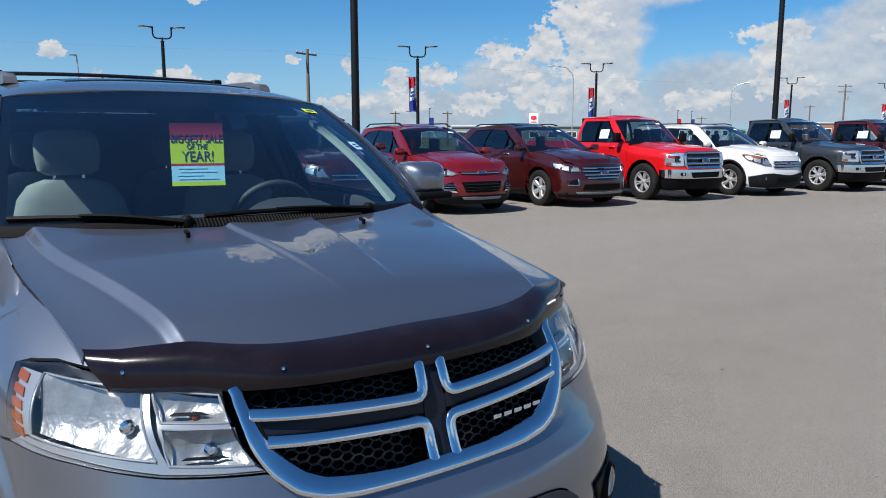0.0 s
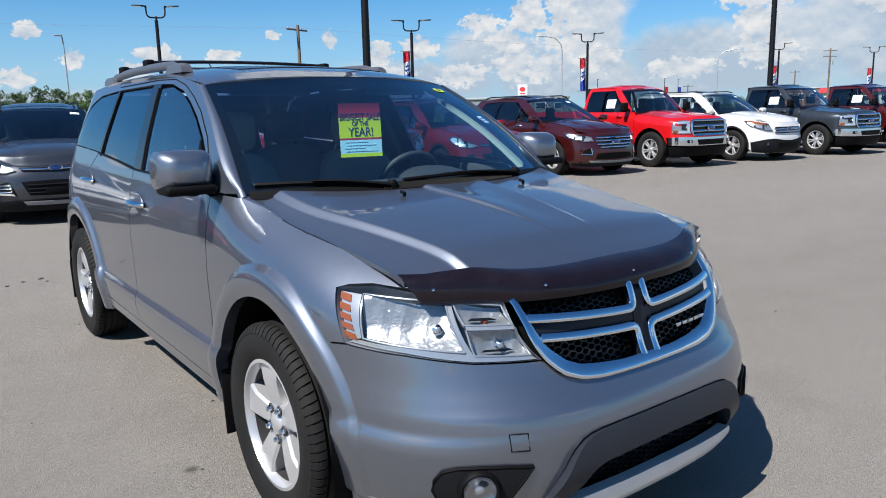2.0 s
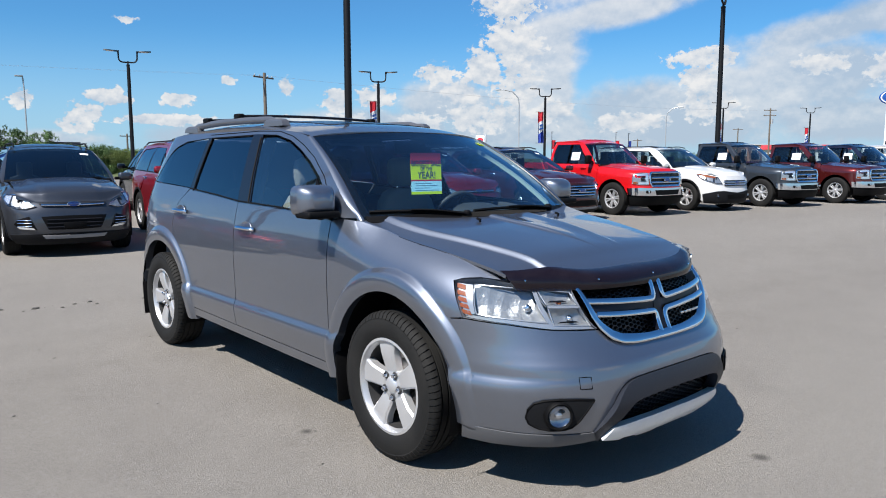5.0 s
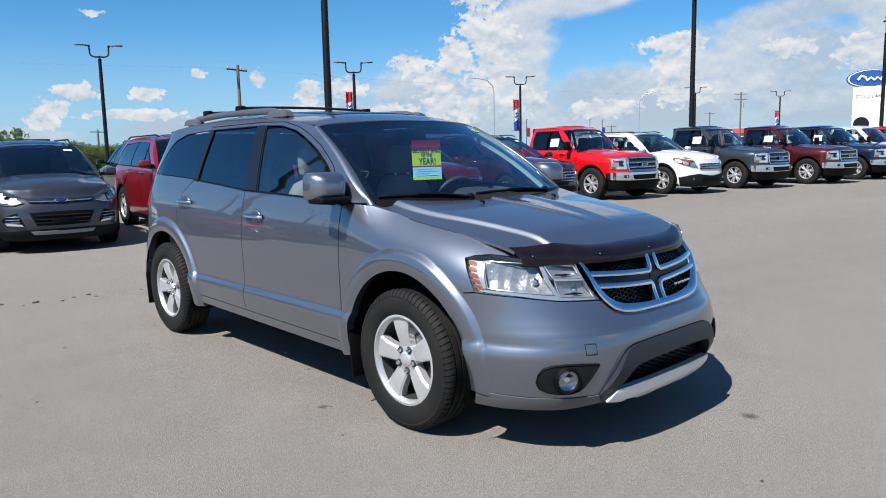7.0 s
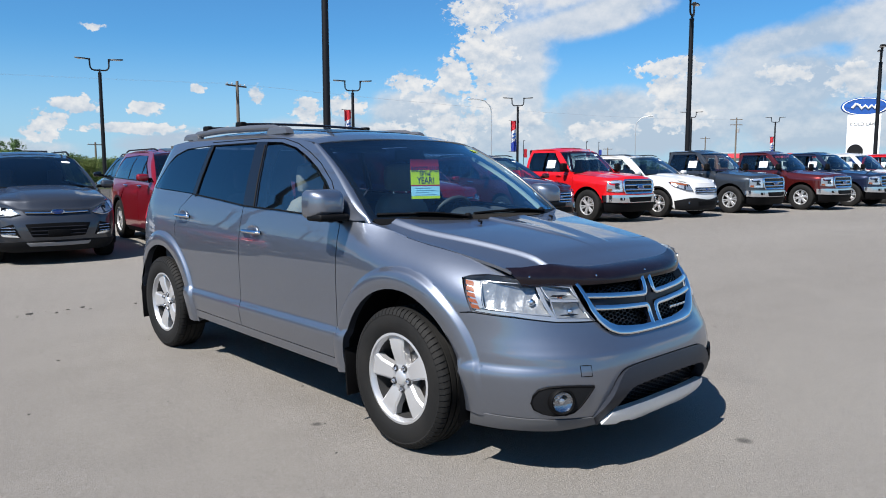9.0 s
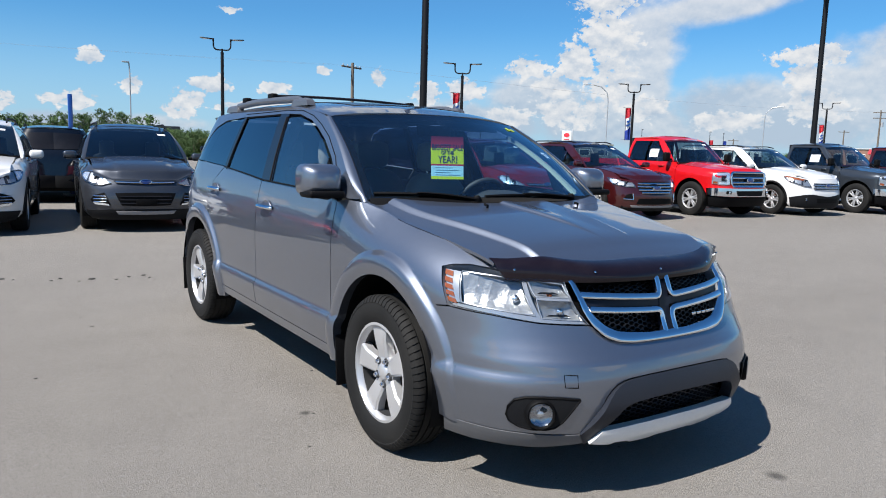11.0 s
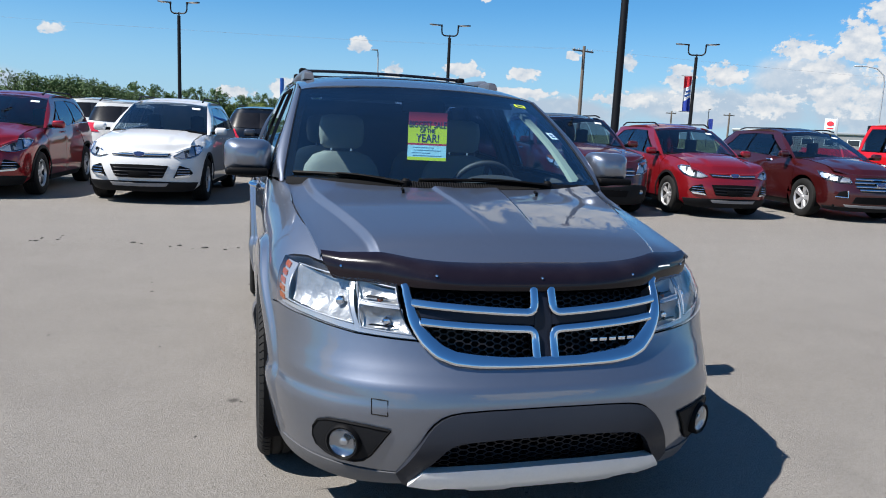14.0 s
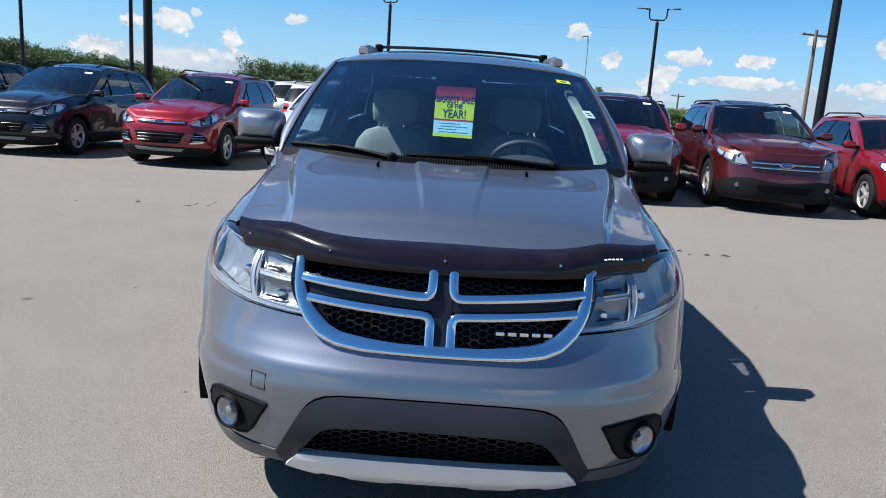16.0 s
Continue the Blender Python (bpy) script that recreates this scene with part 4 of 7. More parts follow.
        lens_ob = part("lens", JS.sheet(hl_out, sx, 0.004, 0.05, 0.01), "lens", hl)
        lens_ob.visible_shadow = False
        part("housing", JS.sheet(hl_out, sx, -0.070, 0.05, 0.004), "lamp_silver", hl)
        edge_pts = hl_out + hl_out[:1]
        part("housing_wall", loft([JS.line(edge_pts, sx, o) for o in (0.002, -0.072)], closed=False), "lamp_silver", hl)
        for j in range(5):
            z = 0.770 + 0.0258 * j
            yo = -0.474 + 0.074 * (z - 0.765) / 0.13
            blk = [("y", yo - 0.042, z - 0.002), ("y", yo - 0.002, z + 0.004), ("y", yo + 0.009, z + 0.022), ("y", yo - 0.030, z + 0.016)]
            part("reflector_block", JS.sheet(blk, sx, -0.008, 0.03, 0.008), "amber", hl, "amber reflector block")
        chambers = ([("x", 0.610, 0.748), ("x", 0.735, 0.764), ("y", -0.530, 0.776), ("y", -0.474, 0.896), ("x", 0.700, 0.890), ("x", 0.606, 0.880)],
                    [("x", 0.466, 0.813), ("x", 0.590, 0.820), ("x", 0.590, 0.879), ("x", 0.474, 0.864)],
                    [("x", 0.434, 0.726), ("x", 0.588, 0.738), ("x", 0.590, 0.808), ("x", 0.462, 0.802)])
        for ch, deep, flutes in zip(chambers, (0.045, 0.026, 0.030), (5, 3, 4)):
            st = JS.trace(ch)
            s0, s1 = min(p[0] for p in st), max(p[0] for p in st)
            z0, z1 = min(p[1] for p in st), max(p[1] for p in st)

            def dish(s, z, s0=s0, s1=s1, z0=z0, z1=z1, deep=deep, flutes=flutes, sx=sx):
                # a hollow mirror, pressed into upright flutes
                u, v = (s - s0) / (s1 - s0), (z - z0) / (z1 - z0)
                hollow = 1 - min(1, (2 * u - 1) ** 2 * 0.6 + (2 * v - 1) ** 2 * 0.6)
                saw = abs((u * flutes) % 1.0 - 0.5)
                return JS.at(s, z, -0.013 - deep * hollow + 0.005 * saw * min(1, 6 * hollow), sx)
            part("reflector_bowl", panel(st, dish, 0.012, 0.004, flip=sx < 0, edge=0.012), "facet", hl)
            part("chamber_rim", tube(JS.line(ch + ch[:1], sx, -0.011, 0.02), 0.003, 6), "web", hl)
        # bright webs between and below the bowls
        webs = ([("x", 0.418, 0.713), ("x", 0.60, 0.723), ("x", 0.74, 0.747), ("y", -0.486, 0.760), ("y", -0.500, 0.770), ("x", 0.735, 0.761), ("x", 0.60, 0.742), ("x", 0.434, 0.724)],
                [("x", 0.590, 0.738), ("x", 0.607, 0.742), ("x", 0.604, 0.886), ("x", 0.591, 0.884)],
                [("x", 0.466, 0.804), ("x", 0.589, 0.810), ("x", 0.589, 0.818), ("x", 0.468, 0.812)],
                [("y", -0.524, 0.776), ("y", -0.484, 0.766), ("y", -0.404, 0.897), ("y", -0.470, 0.894)])
        for wb in webs:
            part("lamp_web", JS.sheet(wb, sx, -0.011, 0.03, 0.006), "web", hl)
        for x, z, r, mt in ((0.662, 0.826, 0.017, "chrome"), (0.535, 0.846, 0.011, "amber"), (0.520, 0.770, 0.015, "chrome")):
            c = JS.at(JS.s_of("x", x, z), z, -0.050, sx)
            part("bulb", lathe([(r * 0.5, 0), (r * 0.8, 0.012), (r, 0.022), (r * 0.7, 0.032), (0, 0.036)], 16, Matrix.Translation(c) @ Matrix.Rotation(radians(90), 4, "X")), mt, hl)
        for x0, x1, z in ((0.478, 0.57, 0.744), (0.50, 0.575, 0.832)):
            part("bowl_shade", JS.sheet([("x", x0, z), ("x", x1, z + 0.002), ("x", x1 - 0.012, z + 0.008), ("x", x0 + 0.015, z + 0.007)], sx, -0.020, 0.03, 0.003), "black", hl)
        brow = [("x", 0.50, 0.875), ("x", 0.56, 0.886), ("x", 0.66, 0.898), ("y", -0.60, 0.905), ("y", -0.585, 0.925), ("x", 0.66, 0.914), ("x", 0.56, 0.902), ("x", 0.49, 0.890)]
        part("lamp_brow", JS.sheet(brow, sx, -0.002, 0.03, 0.01), P, T)
        # fog lamp
        fg = new("fog_lamp")
        fg.parent = T
        bez = [("x", 0.506, 0.442), ("x", 0.572, 0.449), ("x", 0.636, 0.451), ("x", 0.684, 0.447), ("x", 0.712, 0.434), ("x", 0.724, 0.407), ("x", 0.724, 0.373), ("x", 0.712, 0.345), ("x", 0.684, 0.326), ("x", 0.648, 0.317), ("x", 0.604, 0.318), ("x", 0.577, 0.328), ("x", 0.556, 0.353), ("x", 0.534, 0.396)]
        part("bezel", JS.sheet(bez, sx, 0.006, 0.04, 0.02), "plastic", fg)
        part("bezel_rim", tube(JS.line(bez + bez[:1], sx, 0.004, 0.02), 0.005, 6), "black", fg)
        c = JS.at(JS.s_of("x", 0.635, 0.385), 0.385, 0.0, sx)
        fn = JS.at(JS.s_of("x", 0.635, 0.385), 0.385, 0.1, sx) - c
        aim = Matrix.Translation(c - fn * 0.03) @ Matrix.Rotation(0.8 * math.atan2(fn.x, -fn.y), 4, "Z") @ Matrix.Rotation(radians(90), 4, "X")
        part("fog_ring", lathe([(0.0605, -0.01), (0.0588, 0.022), (0.0521, 0.030), (0.0462, 0.026), (0.0454, 0.0)], 32, aim), "black", fg)
        part("fog_bowl", lathe([(0.0454, 0.024), (0.0386, 0.018), (0.0286, 0.0135), (0.0151, 0.011), (0, 0.0105)], 28, aim), "fog_mirror", fg)
        part("fog_bulb_cap", lathe([(0.0134, 0.011), (0.0134, 0.019), (0.0084, 0.022), (0, 0.0225)], 16, aim), "lamp_white", fg)
        fl_ob = part("fog_lens", lathe([(0.0454, 0.025), (0.0353, 0.032), (0.0168, 0.036), (0, 0.037)], 28, aim), "lens", fg)
        fl_ob.visible_shadow = False
        part("tow_cover_seam" if sx < 0 else "bumper_seam", tube(JS.line([("x", 0.515, 0.488), ("x", 0.562, 0.490), ("x", 0.562, 0.537), ("x", 0.515, 0.535), ("x", 0.515, 0.488)], sx, 0.0005), 0.0022, 4), "black", T) if sx < 0 else None
        # roof rails
        rl = new("roof_rail")
        rl.parent = T
        for y0, y1, mt in ((1.50, 2.98, "rail_grey"),):
            pts = []
            for t in np.linspace(0, 1, 20):
                y = y0 + (y1 - y0) * t
                e = smooth(min(t, 1 - t) / 0.10)
                pts.append((sx * (0.575 - 0.01 * t), y, j_roof(0.56, y).z + 0.002 + 0.030 * e))
            part("rail_bar", tube(pts, 0.019, 10, flat=1.25), mt, rl)
        for y in (1.58, 2.90):
            z = j_roof(0.56, y).z
            part("rail_foot", loft([[(sx * (0.572 + a), y + b, z + h) for a, b in ((-w, -l), (w, -l), (w, l), (-w, l))] for h, w, l in ((-0.006, 0.028, 0.13), (0.022, 0.026, 0.115), (0.036, 0.022, 0.09), (0.042, 0.014, 0.06))], True, True), "rail_grey", rl)
        for y in (2.15, 2.68):
            part("crossbar_clamp", box(0.05, 0.085, 0.048, (sx * 0.555, y, j_roof(0.56, y).z + 0.062), 0.012, 3), "black", rl)
        # rear lamp wraps the corner
        tl = [("y", 3.38, 0.98), ("y", 3.40, 1.12), ("y", 3.58, 1.14), ("y", 3.64, 1.06), ("y", 3.62, 0.97)]
        part("tail_light", JS.sheet(tl, sx, 0.006), "red_lens", T, "red tail light")
    # wheels
    for y in (0.0, 2.89):
        for sx in (-1, 1):
            wheel(T, Matrix.Translation((sx * 0.780, y, 0.354)) @ Matrix.Rotation(radians(0 if sx > 0 else 180), 4, "Z"), turn=20 if y else 8)
    # roof, sun roof, crossbars
    outline = [(0.648 * u, 0.885 + 0.125 * abs(u) ** 2.2) for u in np.linspace(-1, 1, 25)] + [(0.648, 2.2), (0.64, 3.2)] + [(0.5, 3.36), (0, 3.42), (-0.5, 3.36)] + [(-0.64, 3.2), (-0.648, 2.2)]
    part("roof", panel(outline, j_roof, 0.06, 0.02), P, T)
    part("sunroof", panel([(-0.40, 1.22), (0.40, 1.22), (0.40, 1.80), (-0.40, 1.80)], lambda x, y: j_roof(x, y) + Vector((0, 0, 0.003)), 0.08, 0.004), "gloss_black", T)
    for y in (2.15, 2.68):
        part("crossbar", tube([(x, y, j_roof(0.56, y).z + 0.070 + 0.012 * (1 - (x / 0.55) ** 2)) for x in np.linspace(-0.555, 0.555, 13)], 0.017, 8, flat=0.6), "gloss_black", T)
    part("antenna", tube([(0.12, 2.9, 1.66), (0.12, 3.05, 1.78)], 0.004, 6), "black", T)
    # windscreen with its black border, wipers, cowl
    fr = [(-1, 0), (1, 0), (1, 1), (-1, 1)]
    ws = part("windshield", panel(fr, lambda u, v: j_ws(u, v), 0.08, 0.004, False, 0.05), "windshield", T)
    ws.visible_shadow = False
    def border(pts):
        return panel(pts, lambda u, v: j_ws(u, v, -0.004), 0.08, 0.002, False, 0.05)
    for pts in ([(-1, 0.0), (1, 0.0), (1, 0.06), (-1, 0.06)], [(-1, 0.93), (1, 0.93), (1, 1), (-1, 1)], [(-1, 0.06), (-0.955, 0.06), (-0.955, 0.93), (-1, 0.93)], [(0.955, 0.06), (1, 0.06), (1, 0.93), (0.955, 0.93)]):
        part("windshield_border", border(pts), "frit", T)
    for sx in (-1, 1):
        part("windshield_gasket", tube([j_ws(sx * 1.004, v, 0.001) for v in np.linspace(0, 1, 16)], 0.005, 6), "gloss_black", T)
    part("cowl", panel([(-0.985, -0.05), (0.985, -0.05), (0.985, 0.012), (0.5, 0.045), (-0.5, 0.045), (-0.985, 0.012)], lambda u, v: j_ws(u, v, 0.004), 0.06, 0.02, False, 0.04), "black", T)
    for j in range(-30, 31):
        u = 0.05 + j * 0.0145
        p0, p1 = j_ws(u, -0.005, 0.008), j_ws(u, 0.038, 0.008)
        part("cowl_slat", tube([p0, p1], 0.0030, 4), "black", T)
    for x0, x1, rise in ((-0.26, -0.735, 0.030), (0.43, -0.20, 0.034)):
        wp = new("wiper")
        wp.parent = T

        def on_glass(t, lift, extra=0.0):
            return j_ws((x0 + (x1 - x0) * t) / 0.772, 0.030 + rise * math.sin(t * 2.4) + extra, lift)
        part("wiper_arm", tube([on_glass(t, 0.012 + 0.012 * math.sin(math.pi * t), -0.012) for t in np.linspace(0, 0.62, 9)], 0.013, 6, flat=0.6, taper=[1.3, 1.2, 1.0, 0.9, 0.8, 0.75, 0.7, 0.65, 0.6]), "black", wp)
        part("wiper_blade", tube([on_glass(t, 0.006) for t in np.linspace(0.06, 1.0, 16)], 0.0085, 6), "black", wp)
        part("wiper_pivot", lathe([(0.022, 0), (0.022, 0.02), (0.012, 0.03), (0, 0.03)], 12, Matrix.Translation(on_glass(0.0, 0.0, -0.012))), "black", wp)
    # nose: bumper skin
    half = [("x", 0.0, 0.627), ("x", 0.13, 0.628), ("x", 0.25, 0.635), ("x", 0.317, 0.644), ("x", 0.366, 0.664), ("x", 0.404, 0.702), ("x", 0.416, 0.705), ("x", 0.60, 0.716), ("x", 0.74, 0.739), ("y", -0.482, 0.751), ("y", -0.36, 0.738)]
    half += [p for p in arc(0.0, 0.36, 0.455, 46, -8, 12)]
    half += [("y", -0.47, 0.30), ("y", -0.62, 0.300), ("x", 0.74, 0.298), ("x", 0.60, 0.296), ("x", 0.480, 0.296), ("x", 0.455, 0.335), ("x", 0.411, 0.418), ("x", 0.396, 0.447), ("x", 0.377, 0.472), ("x", 0.354, 0.491), ("x", 0.326, 0.503), ("x", 0.286, 0.510), ("x", 0.20, 0.515), ("x", 0.0, 0.517)]
    right = JS.trace(half)
    loop = right + [(-s, z) for s, z in right[::-1]][1:-1]
    part("front_bumper", panel(loop, lambda s, z: JS.at(s, z), 0.04, 0.015, cuts=JS.cuts), P, T)
    # lower lip, intake surround, skid plate
    for sx in (-1, 1):
        part("bumper_lip", JS.sheet([("y", -0.47, 0.296), ("y", -0.62, 0.296), ("x", 0.74, 0.294), ("x", 0.60, 0.292), ("x", 0.480, 0.292), ("x", 0.450, 0.252), ("x", 0.60, 0.232), ("x", 0.74, 0.228), ("y", -0.60, 0.226), ("y", -0.44, 0.225)], sx, 0.004, 0.05, 0.03), "lip", T)
    so = JS.trace([("x", 0.452, 0.250), ("x", 0.479, 0.294), ("x", 0.452, 0.337), ("x", 0.408, 0.418), ("x", 0.393, 0.446), ("x", 0.375, 0.470), ("x", 0.352, 0.489), ("x", 0.325, 0.501), ("x", 0.285, 0.508), ("x", 0.20, 0.513), ("x", 0.0, 0.515)])
    si = JS.trace([("x", 0.442, 0.254), ("x", 0.401, 0.313), ("x", 0.378, 0.342), ("x", 0.352, 0.378), ("x", 0.335, 0.398), ("x", 0.315, 0.411), ("x", 0.285, 0.419), ("x", 0.18, 0.427), ("x", 0.0, 0.430)])
    full = so + [(-s, z) for s, z in so[::-1]][1:] + [(-s, z) for s, z in si] + si[::-1][1:]
    def surround(s, z):
        # crowned strip, proud of the bumper
        return JS.at(s, z, 0.008 + 0.020 * math.sin(min(max((z - 0.30) / 0.22, 0), 1) * math.pi))
    part("intake_surround", panel(full, surround, 0.04, 0.05), "trim", T)
    back = JS.trace([("x", 0.0, 0.26), ("x", 0.41, 0.26), ("x", 0.41, 0.46), ("x", 0.0, 0.46)])
    part("intake_back", panel(back + [(-s, z) for s, z in back[::-1]][1:-1], lambda s, z: JS.at(s, z, -0.075), 0.05, 0.0), "black", T)
    ins = JS.trace([("x", 0.42, 0.29), ("x", 0.35, 0.41), ("x", 0.28, 0.44), ("x", 0.0, 0.445)])
    poly = [(p.x, z) for p, z in ((JS.at(s, z), z) for s, z in ins)]
    poly = poly + [(-x, z) for x, z in poly[::-1]]
    part("intake_mesh", honeycomb(poly, lambda x, z, l: JS.at(JS.s_of("x", x, z), z, -0.045 + l), 0.040, 0.0026, 0.02, 0.30), "mesh_black", T)
    skid = [("x", 0.0, 0.322), ("x", 0.25, 0.320), ("x", 0.400, 0.312), ("x", 0.440, 0.262), ("x", 0.345, 0.246), ("x", 0.325, 0.256), ("x", 0.262, 0.252), ("x", 0.240, 0.238), ("x", 0.13, 0.234), ("x", 0.108, 0.247), ("x", 0.0, 0.246)]
    st = JS.trace(skid)
    part("skid_plate", panel(st + [(-s, z) for s, z in st[::-1]][1:-1], lambda s, z: JS.at(s, z, 0.014 + 0.010 * math.sin((z - 0.23) / 0.1 * math.pi)), 0.03, 0.04), "silver", T, "silver skid plate")
    # grille
    gr = new("grille")
    gr.parent = T
    tagged(gr, "black honeycomb grille with chrome crosshair trim")
    gb = JS.trace([("x", 0.0, 0.60), ("x", 0.30, 0.62), ("x", 0.40, 0.70), ("x", 0.465, 0.88), ("x", 0.0, 0.90)])
    part("grille_back", panel(gb + [(-s, z) for s, z in gb[::-1]][1:-1], lambda s, z: JS.at(s, z, -0.075), 0.05, 0.0), "black", gr)
    gp = [(0.295, 0.662), (0.36, 0.70), (0.43, 0.86), (-0.43, 0.86), (-0.36, 0.70), (-0.295, 0.65)]
    part("grille_mesh", honeycomb(gp, lambda x, z, l: JS.at(JS.s_of("x", x, z), z, -0.035 + l), 0.034, 0.0022, 0.018, 0.30), "mesh_black", gr)
    fo = JS.trace([("x", 0.464, 0.885), ("x", 0.442, 0.80), ("x", 0.403, 0.705), ("x", 0.362, 0.665), ("x", 0.312, 0.645), ("x", 0.24, 0.636), ("x", 0.12, 0.630), ("x", 0.0, 0.629)])
    fi = JS.trace([("x", 0.446, 0.885), ("x", 0.420, 0.80), ("x", 0.370, 0.722), ("x", 0.335, 0.693), ("x", 0.290, 0.674), ("x", 0.22, 0.664), ("x", 0.12, 0.658), ("x", 0.0, 0.657)])
    ring = [((a[0] + c[0]) / 2, (a[1] + c[1]) / 2, math.hypot(JS.at(*a).x - JS.at(*c).x, a[1] - c[1]) / 2) for a, c in zip(fo, fi)]
    ring = ring + [(-s, z, r) for s, z, r in ring[::-1]][1:]
    path, radii = [], []
    for (s0, z0, r0), (s1, z1, r1) in zip(ring, ring[1:]):
        for k in range(6):
            path.append((s0 + (s1 - s0) * k / 6, z0 + (z1 - z0) * k / 6))
            radii.append(r0 + (r1 - r0) * k / 6)
    path = [path[0]] + [((path[i - 1][0] + 2 * path[i][0] + path[i + 1][0]) / 4, (path[i - 1][1] + 2 * path[i][1] + path[i + 1][1]) / 4) for i in range(1, len(path) - 1)] + [path[-1]]
    part("chrome_surround", tube([JS.at(s, z, 0.009) for s, z in path], 1.0, 14, flat=0.30, up=(0, -0.80, 0.60), taper=[r * 1.40 for r in radii]), "chrome", gr, "chrome grille surround")
    for sx in (-1, 1):
        up = [("x", 0.020, 0.885), ("x", 0.020, 0.786), ("x", 0.20, 0.795), ("x", 0.424, 0.810), ("x", 0.430, 0.829), ("x", 0.20, 0.815), ("x", 0.070, 0.807), ("x", 0.055, 0.811), ("x", 0.046, 0.824), ("x", 0.043, 0.885)]
        dn = [("x", 0.020, 0.65), ("x", 0.020, 0.754), ("x", 0.20, 0.763), ("x", 0.408, 0.777), ("x", 0.400, 0.757), ("x", 0.20, 0.744), ("x", 0.068, 0.734), ("x", 0.054, 0.729), ("x", 0.045, 0.716), ("x", 0.042, 0.65)]
        for name, pts in (("upper_trim", up), ("lower_trim", dn)):
            zs = 1 if name == "upper_trim" else -1
            zc = 0.7965 if zs > 0 else 0.7445
            mid = [("x", 0.0315, pts[0][2]), ("x", 0.0315, zc + 0.030 * zs), ("x", 0.033, zc + 0.018 * zs), ("x", 0.038, zc + 0.008 * zs), ("x", 0.047, zc + 0.002 * zs), ("x", 0.060, zc + 0.0008), ("x", 0.20, zc + 0.0090), ("x", 0.31, zc + 0.0160), ("x", 0.427 if zs > 0 else 0.404, zc + 0.0235)]
            part(name, tube(JS.line(mid, sx, 0.008, 0.012), 0.0138, 12, flat=0.36, up=(0, -0.86, 0.50)), "chrome", gr)
        part("crossbar_infill", JS.sheet([("x", 0.02, 0.756), ("x", 0.40, 0.775), ("x", 0.413, 0.815), ("x", 0.02, 0.79)], sx, -0.006, 0.05, 0.02), "grille_dark", gr)
    ps = JS.s_of("x", 0.03, 0.75)
    part("crossbar_post", panel([(-ps, 0.62), (ps, 0.62), (ps, 0.885), (-ps, 0.885)], lambda s, z: JS.at(s, z, -0.004), 0.04, 0.02), "grille_dark", gr)
    # badge on the lower grille and on the deflector, as plain bars
    for j in range(5):
        x = 0.178 + 0.036 * j
        part("badge_bar", box(0.027, 0.006, 0.013, JS.at(JS.s_of("x", x, 0.705), 0.705, 0.0) + Vector((0, -0.002, 0)), 0.003), "chrome", gr, "chrome badge bar")
    # hood deflector: a smoked sheet that stands off the bonnet's edge
    def defl(x, v):
        xx = min(max(x, -0.695), 0.695)
        t = abs(xx) / 0.695
        yf = j_front_y(xx, 0.885)
        yt = yf + 0.080 - 0.055 * t ** 2
        front = smooth((-0.62 - yt) / 0.26)
        top = Vector((xx, yt, j_zt(yt) + 0.036 * smooth((0.70 - abs(xx)) / 0.24) + j_crown(yt) * (1 - (abs(xx) / 0.72) ** 2) - 0.045 * front * front + 0.012 - 0.008 * t ** 2))
        bot = Vector((xx, yf - 0.020 + 0.010 * t, 0.862 + 0.006 * t))
        mid = Vector((xx, yf - 0.026, top.z - 0.016))
        return top * (1 - v) ** 2 + mid * 2 * v * (1 - v) + bot * v * v
    part("hood_deflector", panel([(-0.695, 0), (0.695, 0), (0.69, 0.55), (0.66, 1), (-0.66, 1), (-0.69, 0.55)], defl, 0.06, 0.004, flip=True), "smoke", T, "smoked plastic hood deflector")
    for x in (-0.637, -0.35, 0.0, 0.35, 0.637):
        part("deflector_screw", lathe([(0.0045, 0), (0.004, 0.003), (0, 0.004)], 10, Matrix.Translation(defl(x, 0.62) + Vector((0, -0.002, 0.001))) @ Matrix.Rotation(radians(70), 4, "X")), "chrome", T)
    for j in range(5):
        x = 0.50 + 0.014 * j
        part("deflector_mark", box(0.008, 0.002, 0.0045, defl(x, 0.60) + Vector((0, -0.003, 0.001)), rot=Matrix.Rotation(radians(-30), 4, "X")), "white_print", T)
    # tail
    rear = [("y", 3.36, 0.345), ("y", 3.452, 0.62), ("y", 3.502, 1.0), ("y", 3.445, 1.27), ("y", 3.30, 1.56)]
    rs = JS.trace(rear)
    end = math.pi / 2 + JS.yr - JS.yc + math.pi / 2
    for sx in (-1, 1):
        part("tail_panel", panel([(s, z) for s, z in rs] + [(end, 1.56), (end, 0.345)], lambda s, z, sx=sx: JS.at(s, z, 0.0, sx), 0.08, 0.01, flip=sx < 0), P, T)
    # under-tray and cabin
    apron = [(x, j_front_y(x, 0.30, 0.05)) for x in np.linspace(-0.74, 0.74, 24)] + [(0.74, -0.44), (0.58, -0.40), (-0.58, -0.40), (-0.74, -0.44)]
    part("splash_shield", panel(apron, lambda x, y: Vector((x, y, 0.268)), 0.2, 0.01, False, 0.06), "black", T)
    part("floor_pan", box(1.50, 4.2, 0.06, (0, 1.45, 0.325), 0.02), "black", T)
    part("engine_bay", box(1.16, 0.95, 0.50, (0, -0.12, 0.56), 0.03), "black", T)
    part("bulkhead", box(1.46, 0.05, 0.78, (0, 0.42, 0.67), 0.02), "cabin", T)
